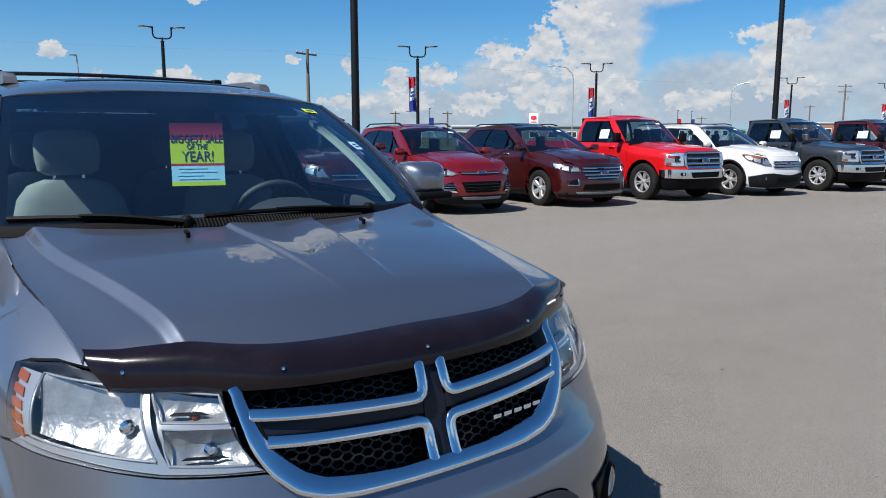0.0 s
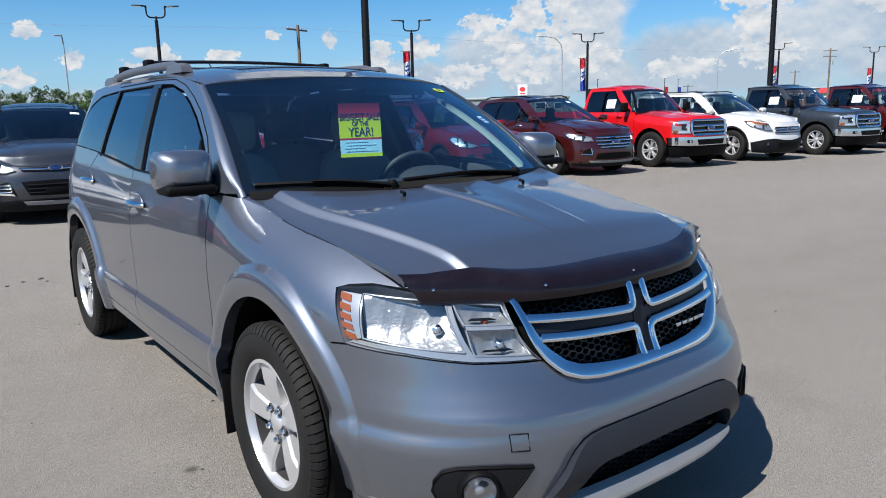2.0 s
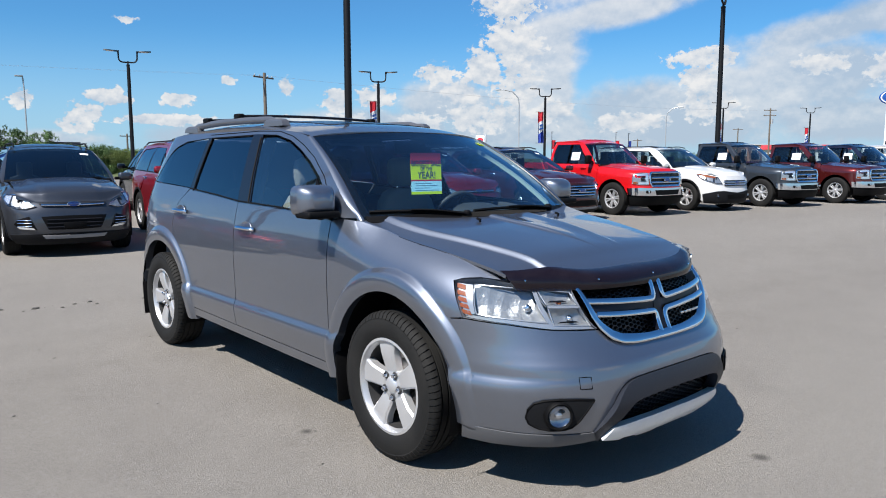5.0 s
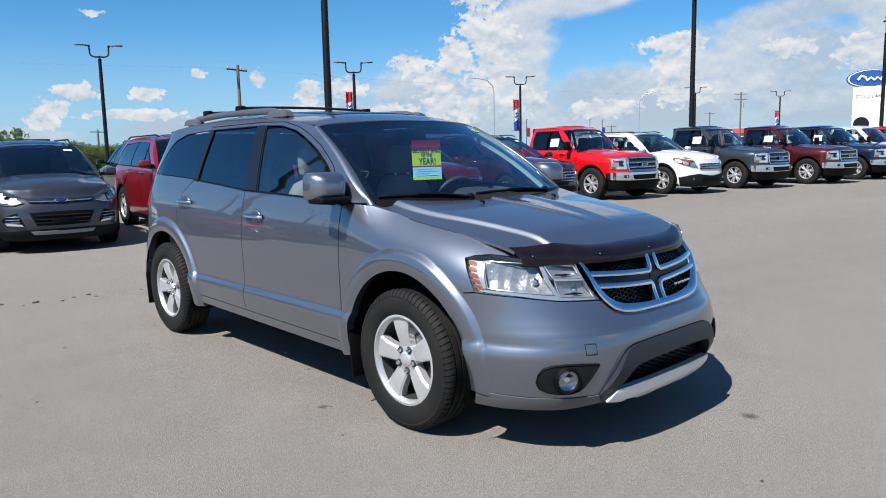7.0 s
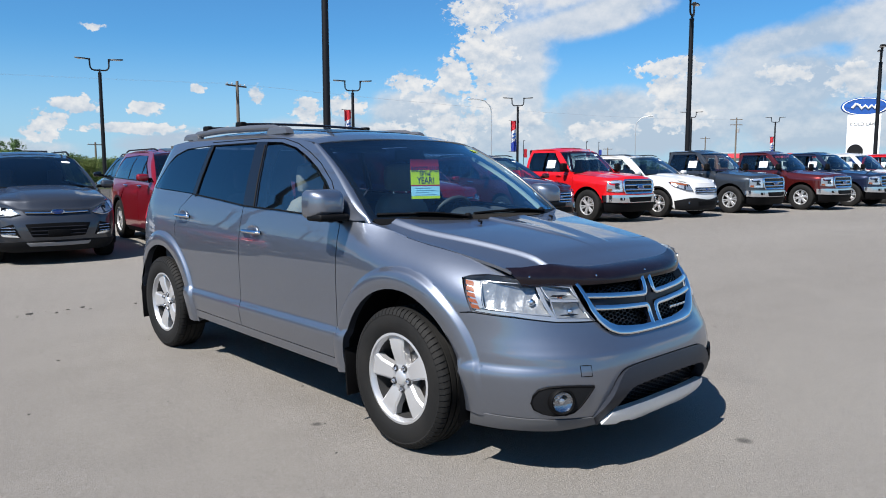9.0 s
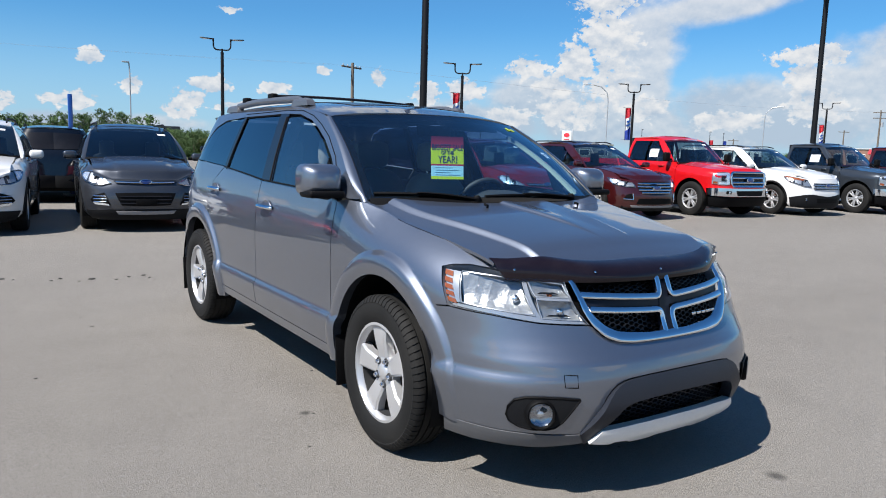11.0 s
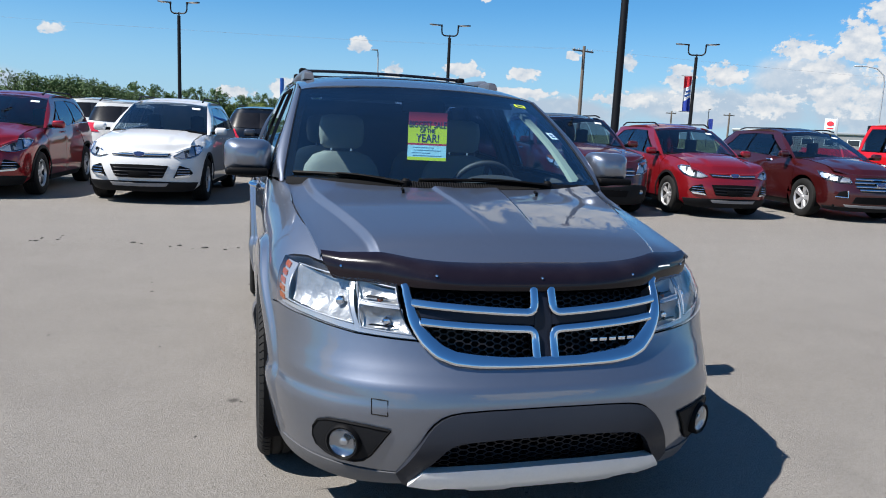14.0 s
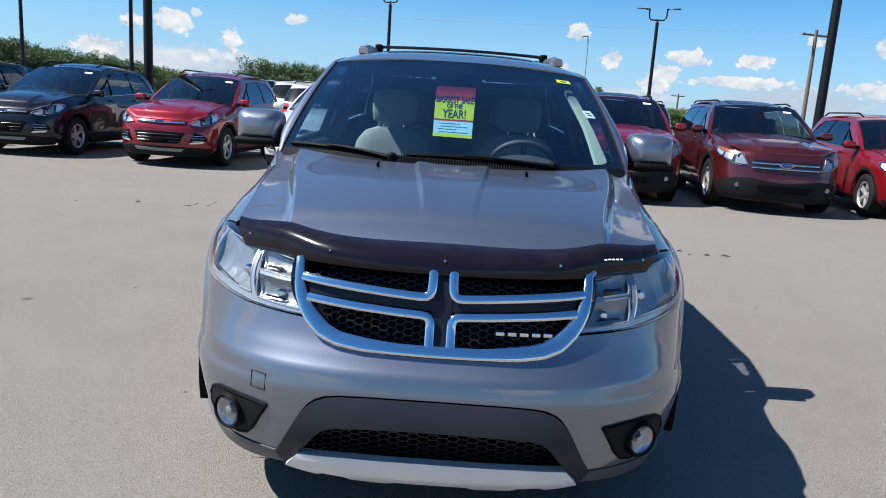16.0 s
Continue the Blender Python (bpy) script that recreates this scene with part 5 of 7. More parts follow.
    for sx in (-1, 1):
        part("door_card", box(0.05, 2.4, 0.80, (sx * 0.79, 1.78, 0.72), 0.03), "cabin", T)
        pillar = [(0.83, 0.90), (0.885, 0.90), (0.935, 0.14), (0.86, 0.10), (0.862, 0.45)]
        part("a_pillar_trim", panel([(sx * u, v) for u, v in pillar], lambda u, v: j_ws(u, v, -0.045), 0.08, 0.02, False), "cream" if sx > 0 else "dash", T) if sx > 0 else None
        part("b_pillar_trim", tube([(sx * 0.75, 1.56, 1.10), (sx * 0.655, 1.62, 1.38), (sx * 0.57, 1.66, 1.53)], 0.04, 8), "dash", T)
        part("sun_visor", box(0.40, 0.14, 0.02, (sx * 0.34, 1.06, 1.525), 0.008, rot=Matrix.Rotation(radians(22), 4, "X")), "headliner", T)
    part("headliner", panel([(-0.60, 1.0), (0.60, 1.0), (0.60, 3.2), (-0.60, 3.2)], lambda x, y: j_roof(x, y) - Vector((0, 0, 0.035)), 0.15, 0.0), "headliner", T)
    part("dashboard", loft([[(x, 0.42 - 0.02 + 0.0 * x, 1.055), (x, 0.40 + 0.06, 1.105), (x, 0.62, 1.100), (x, 0.78, 1.055), (x, 0.84, 0.96), (x, 0.80, 0.70), (x, 0.45, 0.70)] for x in (-0.76, -0.5, 0.0, 0.5, 0.76)], True, True), "dash", T)
    part("dash_binnacle", loft([[(0.36 + 0.19 * math.cos(a), y, 1.065 + h * math.sin(a)) for a in np.linspace(0, math.pi, 12)] for y, h in ((0.55, 0.05), (0.68, 0.075), (0.78, 0.07))], False), "dash", T)
    st = new("steering_wheel")
    st.parent = T
    st.matrix_basis = Matrix.Translation((0.36, 0.93, 1.03)) @ Matrix.Rotation(radians(-62), 4, "X")
    part("wheel_rim", lathe([(0.185 + 0.016 * math.cos(a), 0.016 * math.sin(a)) for a in np.linspace(0, 2 * math.pi, 12, endpoint=False)], 36, None, None, True), "dash", st)
    part("airbag_cover", box(0.16, 0.13, 0.05, (0, 0, 0), 0.02, 3), "dash", st)
    for a in (0, 180, 270):
        part("wheel_spoke", box(0.13, 0.03, 0.02, (0.12 * math.cos(radians(a)), 0.12 * math.sin(radians(a)), 0), 0.008, rot=Matrix.Rotation(radians(a), 4, "Z")), "dash", st)
    for x in (-0.37, 0.37):
        for y, w, mt in ((1.38, 0.52, "cloth"), (2.28, 0.56, "cloth")):
            se = new("seat")
            se.parent = T
            part("seat_back", loft([[(x + math.copysign(abs(math.cos(a)) ** 0.5, math.cos(a)) * w * 0.5 * k, y + 0.16 * (z - 0.6) + 0.085 * math.copysign(abs(math.sin(a)) ** 0.6, math.sin(a)) * (0.7 + 0.3 * k), z) for a in np.linspace(0, 2 * math.pi, 20, endpoint=False)] for z, k in ((0.55, 0.9), (0.65, 1.0), (0.85, 1.0), (1.02, 0.94), (1.12, 0.84), (1.18, 0.66), (1.205, 0.40))], True, True), mt, se)
            part("seat_cushion", box(w, 0.52, 0.16, (x, y - 0.26, 0.58), 0.05, 4), mt, se)
            part("headrest", loft([[(x + math.copysign(abs(math.cos(a)) ** 0.5, math.cos(a)) * 0.135 * k, y + 0.10 + 0.05 * math.copysign(abs(math.sin(a)) ** 0.6, math.sin(a)) * k, z) for a in np.linspace(0, 2 * math.pi, 20, endpoint=False)] for z, k in ((1.225, 0.7), (1.245, 0.93), (1.30, 1.0), (1.36, 1.0), (1.405, 0.92), (1.425, 0.6))], True, True), mt, se)
            for d in (-0.06, 0.06):
                part("headrest_post", tube([(x + d, y + 0.10, 1.15), (x + d, y + 0.10, 1.25)], 0.007, 6), "chrome", se)
    part("rear_view_mirror", box(0.24, 0.03, 0.07, (0.0, 0.93, 1.48), 0.014, 3), "black", T)
    return T


journey = build_journey()

# sale card behind the windscreen, stickers on the glass
M["card_red"] = mat("red_card", (0.36, 0.02, 0.05), 0.6, var=0.05)
M["card_yellow"] = mat("yellow_card", (0.50, 0.62, 0.02), 0.6, var=0.04)
M["card_white"] = mat("pale_blue_white_card", (0.34, 0.62, 0.70), 0.6, var=0.04)
M["ink"] = mat("dark_ink", (0.02, 0.03, 0.10), 0.7, var=0.05)
M["pen"] = mat("pale_pen_marks", (0.36, 0.62, 0.72), 0.7, var=0.1)


def sale_card():
    T = thing("sale_card", "red, yellow and white cardboard sale card hung behind the windshield", "sign", m=Matrix.Translation((-0.012, 0.760, 1.3225)) @ Matrix.Rotation(radians(-14), 4, "Z") @ Matrix.Rotation(radians(-5), 4, "X") @ Matrix.Diagonal((1.09, 1, 1, 1)))

    def slab(name, x, z, w, h, mt, y=0.0, t=0.003):
        return part(name, box(w, t, h, (x, y, z)), mt, T)
    slab("header", 0, 0.094, 0.185, 0.068, "card_red")
    slab("title_band", 0, 0.0135, 0.187, 0.093, "card_yellow", -0.0005)
    slab("red_rule", 0, -0.038, 0.187, 0.010, "card_red", -0.0005)
    slab("note_field", 0, -0.074, 0.186, 0.062, "card_white", -0.0005)
    slab("foot_band", 0, -0.1135, 0.187, 0.017, "card_yellow", -0.0005)
    for line, high, wide, z in (("BIGGEST SALE", 0.034, 0.178, 0.066), ("OF THE", 0.022, 0.072, 0.034), ("YEAR!", 0.042, 0.110, -0.005)):
        me = text_mesh(line, 0.05, 0.0006, True)
        xs, ys = [v.co.x for v in me.vertices], [v.co.y for v in me.vertices]
        o = part("lettering", me, "ink", T)
        o.matrix_basis = Matrix.Translation((0, -0.0030, z)) @ Matrix.Rotation(radians(90), 4, "X") @ Matrix.Diagonal((wide / (max(xs) - min(xs)), high / (max(ys) - min(ys)), 1, 1)) @ Matrix.Translation((-(max(xs) + min(xs)) / 2, -(max(ys) + min(ys)) / 2, 0))
    for z, w, x in ((-0.052, 0.10, -0.02), (-0.066, 0.13, 0.0), (-0.080, 0.09, -0.03), (-0.094, 0.14, 0.0)):
        slab("note_line", x, z, w, 0.004, "pen", -0.0032, 0.001)
    return T


sale_card()


def glass_sticker(name, label, u, v, w, h, mats, lift=-0.008):
    c = j_ws(u, v, lift)
    du, dv = (j_ws(u + 0.02, v, lift) - c).normalized(), (j_ws(u, v + 0.02, lift) - c).normalized()
    n = du.cross(dv).normalized()
    m = Matrix((du, n.cross(du), n)).transposed().to_4x4()
    m.translation = c
    T = thing(name, label, "sticker", m=m)
    part("film", box(w, h, 0.001), mats[0], T)
    for j in range(2):
        part("print_bar", box(w * 0.6, h * 0.16, 0.001, (0, h * (0.14 - 0.30 * j), 0.001)), mats[1], T)
    return T


glass_sticker("yellow_sticker", "small yellow sticker on the windshield corner", 0.80, 0.88, 0.075, 0.034, ("card_yellow", "ink"), 0.003)
glass_sticker("white_sticker", "white and blue sticker at the windshield edge", 0.90, 0.52, 0.05, 0.06, ("white_print", "logo_blue"))


# ---- ground ----
def asphalt():
    m = bpy.data.materials.new("dusty_asphalt")
    m.use_nodes = True
    nt = m.node_tree
    p = nt.nodes["Principled BSDF"]
    p.inputs["Roughness"].default_value, p.inputs["Specular IOR Level"].default_value = 0.88, 0.25
    geo = nt.nodes.new("ShaderNodeNewGeometry")

    def noise_at(scale, detail, rough=0.55, stretch=(1, 1, 1)):
        mp = nt.nodes.new("ShaderNodeMapping")
        mp.inputs["Scale"].default_value = stretch
        nt.links.new(geo.outputs["Position"], mp.inputs["Vector"])
        n = nt.nodes.new("ShaderNodeTexNoise")
        n.inputs["Scale"].default_value, n.inputs["Detail"].default_value, n.inputs["Roughness"].default_value = scale, detail, rough
        nt.links.new(mp.outputs[0], n.inputs["Vector"])
        return n.outputs[0]

    def mixc(fac, a, b):
        n = nt.nodes.new("ShaderNodeMix")
        n.data_type = "RGBA"
        nt.links.new(fac, n.inputs[0])
        for i, v in ((6, a), (7, b)):
            if isinstance(v, tuple):
                n.inputs[i].default_value = (*v, 1)
            else:
                nt.links.new(v, n.inputs[i])
        return n.outputs[2]

    def remap(v, lo, hi, a=0.0, b=1.0):
        n = nt.nodes.new("ShaderNodeMapRange")
        for i, q in zip((1, 2, 3, 4), (lo, hi, a, b)):
            n.inputs[i].default_value = q
        nt.links.new(v, n.inputs[0])
        return n.outputs[0]
    col = mixc(remap(noise_at(0.22, 4, 0.6, (0.35, 1.0, 1)), 0.35, 0.65), (0.1387, 0.1262, 0.1129), (0.1772, 0.1646, 0.1492))
    col = mixc(remap(noise_at(2.2, 6, 0.65), 0.40, 0.75, 0, 0.55), col, (0.1928, 0.1787, 0.1602))
    col = mixc(remap(noise_at(260, 3, 0.6), 0.52, 0.68, 0, 0.75), col, (0.3652, 0.3501, 0.3243))
    col = mixc(remap(noise_at(190, 2, 0.6), 0.55, 0.68, 0, 0.85), col, (0.0575, 0.0547, 0.0510))
    col = mixc(remap(noise_at(0.9, 7, 0.7, (1, 0.5, 1)), 0.60, 0.80, 0, 0.35), col, (0.0947, 0.0876, 0.0801))
    col = mixc(remap(noise_at(75, 3, 0.6), 0.56, 0.68, 0, 0.55), col, (0.0597, 0.0564, 0.0521))
    col = mixc(remap(noise_at(34, 4, 0.7), 0.54, 0.68, 0, 0.50), col, (0.2420, 0.2291, 0.2214))
    col = mixc(remap(noise_at(110, 2, 0.5), 0.66, 0.72, 0, 0.85), col, (0.0400, 0.0368, 0.0353))
    col = mixc(remap(noise_at(5.5, 8, 0.75), 0.60, 0.78, 0, 0.50), col, (0.1066, 0.0997, 0.0956))
    for sx, sy, sr in ((0.48, -1.15, 0.055), (-0.99, 0.56, 0.04), (1.9, -1.6, 0.05), (-2.6, 1.4, 0.045)):
        dv = nt.nodes.new("ShaderNodeVectorMath")
        dv.operation = "DISTANCE"
        dv.inputs[1].default_value = (sx, sy, 0)
        nt.links.new(geo.outputs["Position"], dv.inputs[0])
        col = mixc(remap(dv.outputs["Value"], sr * 0.3, sr, 0.75, 0.0), col, (0.0316, 0.0297, 0.0280))
    nt.links.new(col, p.inputs["Base Color"])
    bp = nt.nodes.new("ShaderNodeBump")
    bp.inputs["Strength"].default_value, bp.inputs["Distance"].default_value = 0.9, 0.007
    nt.links.new(noise_at(120, 5, 0.75), bp.inputs["Height"])
    nt.links.new(bp.outputs[0], p.inputs["Normal"])
    return m


M["asphalt"] = asphalt()
b = bmesh.new()
bmesh.ops.create_grid(b, x_segments=24, y_segments=24, size=2500)
g = part("ground", b, "asphalt")
tagged(g, "dusty grey-beige asphalt of the car lot", "ground", kind="structure")

M["grass"] = mat("dry_green_grass", (0.085, 0.105, 0.035), 0.95, var=0.3, scale=0.4, bump=0.6, bscale=30)
b = bmesh.new()
bmesh.ops.create_grid(b, x_segments=30, y_segments=20, size=1)
bmesh.ops.transform(b, matrix=Matrix.Translation((0, 1268, 0.03)) @ Matrix.Diagonal((2480, 1210, 1, 1)), verts=b.verts)
tagged(part("grass_field", b, "grass"), "dry green grass beyond the lot", "grass", kind="structure")


# crumbs of broken asphalt and torn tar along a seam
def crumbs():
    rng = random.Random(12)
    verts, faces = [], []
    for k in range(150):
        if k < 90:
            x = rng.uniform(-6.5, 3.0)
            y = 5.1 - 0.10 * x + rng.gauss(0, 0.10) + 0.25 * math.sin(x * 1.7)
        else:
            x, y = rng.uniform(-4, 4), rng.uniform(-2.4, 4.5)
        r = rng.uniform(0.006, 0.018) * (1.9 if k < 30 else 1.0 if k < 90 else 0.6)
        n, a0, base = 6, rng.uniform(0, 6.28), len(verts)
        for q, zz in ((1.0, 0.0), (0.7, 0.5)):
            for i in range(n):
                a = a0 + 6.2832 * i / n
                verts.append((x + r * q * math.cos(a) * rng.uniform(0.7, 1.5), y + r * q * math.sin(a) * rng.uniform(0.6, 1.1), zz * r * 0.8))
        for i in range(n):
            faces.append((base + i, base + (i + 1) % n, base + n + (i + 1) % n, base + n + i))
        faces.append(tuple(base + n + i for i in range(n)))
    me = bpy.data.meshes.new("crumbs")
    me.from_pydata(verts, [], faces)
    return me


M["tar"] = mat("dark_tar_crumbs", (0.035, 0.033, 0.030), 0.9, var=0.25, scale=20)
tagged(part("asphalt_crumbs", crumbs(), "tar"), "dark crumbs of broken asphalt lying on the lot", "gravel", kind="stuff")


# ---- the parked row ----
M["car_glass"] = glass("dark_car_glass", (0.42, 0.50, 0.53), (0.78, 0.91, 1.0), ior=1.75, dust_haze=0.002)
M["placeholder_paint"] = paint("row_paint", (0.3, 0.3, 0.3))
M["skid_grey"] = mat("satin_grey_skid", (0.22, 0.22, 0.23), 0.4, 0.3, var=0.06)
PAINTS = dict(
    black=paint("black_blue_paint", (0.0030, 0.0042, 0.0080), 0.0, 0.35, dust_haze=0.004), ruby=paint("ruby_red_paint", (0.205, 0.0060, 0.0100), 0.45, 0.32, 1.6),
    white=paint("white_paint", (0.56, 0.56, 0.555), 0.0, 0.35), grey=paint("magnetic_grey_paint", (0.046, 0.050, 0.060), 0.6, 0.36),
    red=paint("race_red_paint", (0.45, 0.0050, 0.0080), 0.0, 0.35), bronze=paint("bronze_red_paint", (0.074, 0.0090, 0.0085), 0.5, 0.32, 1.6),
    candy=paint("candy_red_paint", (0.19, 0.0045, 0.0120), 0.35, 0.32, 1.6), maroon=paint("dark_maroon_paint", (0.050, 0.0060, 0.0065), 0.45, 0.32, 1.6),
    blue=paint("dark_blue_paint", (0.0096, 0.0144, 0.0360), 0.35, 0.32), slate=paint("slate_grey_paint", (0.036, 0.042, 0.051), 0.5, 0.36),
)

SPECS = dict(
    compact=dict(w=0.885, wt=0.60, r=0.35, wb=2.69, fo=0.87, tail=3.56, h=1.675, belt=(1.03, 1.15), hood=(0.79, 0.955, 1.03, 1.075), wsb=(0.30, 1.065), wst=(1.20, 1.585), rt=3.08, glass_end=3.02, cy=0.80),
    large=dict(w=0.965, wt=0.66, r=0.385, wb=2.86, fo=0.96, tail=3.98, h=1.775, belt=(1.13, 1.20), hood=(0.94, 1.06, 1.12, 1.16), wsb=(0.36, 1.15), wst=(1.15, 1.69), rt=3.50, glass_end=3.42, cy=0.80),
    sport=dict(w=0.93, wt=0.60, r=0.37, wb=2.85, fo=0.97, tail=3.78, h=1.715, belt=(1.08, 1.20), hood=(0.86, 1.00, 1.07, 1.105), wsb=(0.28, 1.095), wst=(1.22, 1.63), rt=3.02, glass_end=3.10, cy=0.80),
    truck=dict(w=0.975, wt=0.70, r=0.41, wb=3.60, fo=0.94, tail=4.86, h=1.935, belt=(1.26, 1.28), hood=(1.075, 1.13, 1.17, 1.215), wsb=(0.48, 1.225), wst=(1.12, 1.83), rt=2.30, glass_end=2.28, cy=0.90),
)


def bar_on(S, pts, sx, off, r, flat=0.7):
    return tube(S.line(pts, sx, off, 0.06), r, 8, flat=flat, up=(0, -0.86, 0.5))


def slice_outline(pts, lo, hi):
    """The part of an outline between two upright lines."""
    for lim, sign in ((lo, 1), (hi, -1)):
        out = []
        for (a, b), (c, d) in zip(pts, pts[1:] + pts[:1]):
            if sign * (a - lim) >= 0:
                out.append((a, b))
            if (a - lim) * (c - lim) < 0:
                out.append((lim, b + (d - b) * (lim - a) / (c - a)))
        pts = out
    return pts


def build_car(model):
    q = SPECS[model]
    truck = model == "truck"
    T = thing({"truck": "pickup_truck"}.get(model, "parked_suv"), "parked vehicle in the dealer row", "car")
    P, w, r, wb, h = "placeholder_paint", q["w"], q["r"], q["wb"], q["h"]
    b0, b1 = q["belt"]
    z0, z1, z2, z3 = q["hood"]
    fo = q["fo"]
    W = [(0.18, w - 0.10), (0.32, w - 0.02), (0.50, w), (0.75, w), (b0 - 0.12, w - 0.005), (b0 - 0.02, w - 0.03), (b0 + 0.05, w - 0.055), ((b0 + h) / 2, (w - 0.055 + q["wt"]) / 2 + 0.025), (h - 0.12, q["wt"] + 0.02), (h - 0.02, q["wt"] - 0.06), (h + 0.05, q["wt"] - 0.14)]
    if truck:
        N = [(0.25, -fo + 0.08), (0.50, -fo), (0.70, -fo + 0.005), (0.74, -fo + 0.05), (1.0, -fo + 0.06), (1.1, -fo + 0.09), (1.25, -fo + 0.2)]
    else:
        N = [(0.18, -fo + 0.10), (0.30, -fo + 0.02), (0.50, -fo), (0.66, -fo + 0.03), (z0, -fo + 0.10), (z0 + 0.12, -fo + 0.25), (1.2, -fo + 0.4)]
    TT = [(0.25, q["tail"] - 0.06), (0.5, q["tail"]), (0.7, q["tail"] - 0.02), (1.0, q["tail"] - 0.06), (1.3, q["tail"] - 0.10 if truck else q["tail"] - 0.20), (h, q["rt"] + 0.15 if not truck else q["tail"] - 0.1)]
    seam = [(-fo + 0.02, z0 - 0.02), (-0.45, z1), (0.0, z2), (q["wsb"][0] + 0.12, z3)]
    S = Shell(W, N, TT, -0.10, wb + 0.05, 3.2 if truck else 2.7, 4.0, seam, lambda y: w - (0.10 if truck else 0.16), 0.16 if truck else 0.22, 2.6)
    zt = S.seam
    ra = r + (0.085 if truck else 0.065)
    sy = q["wsb"][0] + 0.02                        # front door's front edge
    yA, yB = (1.06, 2.30) if truck else (sy + 0.98, sy + 1.86)
    def ws(u, v, lift=0.0):
        b = Vector(((w - 0.115) * u, q["wsb"][0] + 0.16 * u * u, q["wsb"][1]))
        t = Vector(((q["wt"] + 0.025) * u, q["wst"][0] + 0.08 * u * u, q["wst"][1] - 0.03 * u * u))
        return b.lerp(t, v) + Vector((0, -0.5, 0.85)) * (0.025 * math.sin(math.pi * v) + lift)
    st, ed = 0.14, 0.06
    for sx in (-1, 1):
        top = [("y", y, zt(y) - 0.003) for y in np.linspace(q["wsb"][0] + 0.10, -0.55, 10)]
        nose_seam = [("y", -0.50, 0.55), ("y", -0.47, 0.45)] if truck else [("y", -0.50, 0.62), ("y", -0.45, 0.50)]
        fen = top + nose_seam[:1] + arc(0, r, ra, 28, 188, 16) + [("y", 0.50, 0.30), ("y", sy, 0.30), ("y", sy, b0 + 0.01)]
        part("fender", S.sheet(fen, sx, 0, st, 0.012, ed), P, T)
        a = 0.42 if truck else 0.30
        mid = (b0 + b1) / 2
        part("front_door", S.sheet([("y", sy + 0.008, a), ("y", yA, a), ("y", yA, mid), ("y", sy + 0.008, b0 + 0.012)], sx, 0, st, 0.012, ed), P, T)
        if truck:
            part("rear_door", S.sheet([("y", yA + 0.008, a), ("y", yB, a), ("y", yB, b1), ("y", yA + 0.008, mid)], sx, 0, st, 0.012, ed), P, T)
            part("cargo_bed_side", S.sheet([("y", yB + 0.05, 0.50)] + arc(wb, r, ra, -2, 182, 18) + [("y", q["tail"] - 0.18, 0.50), ("y", q["tail"] - 0.12, 1.0), ("y", q["tail"] - 0.12, 1.30), ("y", yB + 0.05, 1.30)], sx, 0, st, 0.05, ed), P, T)
        else:
            arc_r = arc(wb, r, ra, 10, 80, 10)
            part("rear_door", S.sheet([("y", yA + 0.008, a), ("y", wb - ra - 0.03, a)] + arc_r[:8] + [("y", yB + 0.05, b1 - 0.15), ("y", yB, b1 - 0.02), ("y", yA + 0.008, mid)], sx, 0, st, 0.012, ed), P, T)
            part("quarter_panel", S.sheet([("y", yB + 0.058, b1 - 0.15)] + arc_r[8:] + arc(wb, r, ra, 80, 178, 12) + [("y", q["tail"] - 0.24, 0.36), ("y", q["tail"] - 0.20, 1.0), ("y", q["tail"] - 0.34, b1 + 0.05), ("y", q["glass_end"], b1), ("y", yB + 0.008, b1 - 0.02)], sx, 0, st, 0.012, ed), P, T)
        # frame of the greenhouse and its glass
        wy0, wz0, wy1, wz1 = q["wsb"][0] + 0.17, q["wsb"][1] + 0.01, q["wst"][0] + 0.10, q["wst"][1] - 0.03
        ge, top_g = q["glass_end"], h - 0.145
        rear = q["rt"]
        if truck:
            fr = [("y", wy0, wz0), ("y", wy1, wz1), ("y", wy1 + 0.2, h - 0.065), ("y", rear, h - 0.075), ("y", rear + 0.02, 1.30), ("y", rear - 0.06, 1.29), ("y", rear - 0.10, top_g), ("y", wy1 + 0.14, top_g), ("y", wy0 + 0.17, b0 + 0.03), ("y", sy, b0 + 0.012)]
            panes = [[("y", wy0 + 0.24, b0 + 0.03), ("y", wy1 + 0.18, top_g), ("y", yA - 0.03 + 0.55, top_g), ("y", yA - 0.03 + 0.55, b0 + 0.03)], [("y", yA + 0.60, b0 + 0.03), ("y", yA + 0.60, top_g), ("y", rear - 0.11, top_g), ("y", rear - 0.07, 1.30)]]
        else:
            fr = [("y", wy0, wz0), ("y", wy1, wz1), ("y", wy1 + 0.25, h - 0.065), ("y", 2.2, h - 0.055), ("y", rear, h - 0.10), ("y", rear + 0.16, (h + b1) / 2), ("y", q["tail"] - 0.34, b1 + 0.05), ("y", ge, b1 + 0.01)]
            fr += [("y", ge - 0.10, b1 + 0.12), ("y", ge - 0.30, top_g - 0.02), ("y", 2.2, top_g + 0.01), ("y", wy1 + 0.22, top_g - 0.01), ("y", wy0 + 0.22, b0 + 0.05), ("y", sy, b0 + 0.015)]
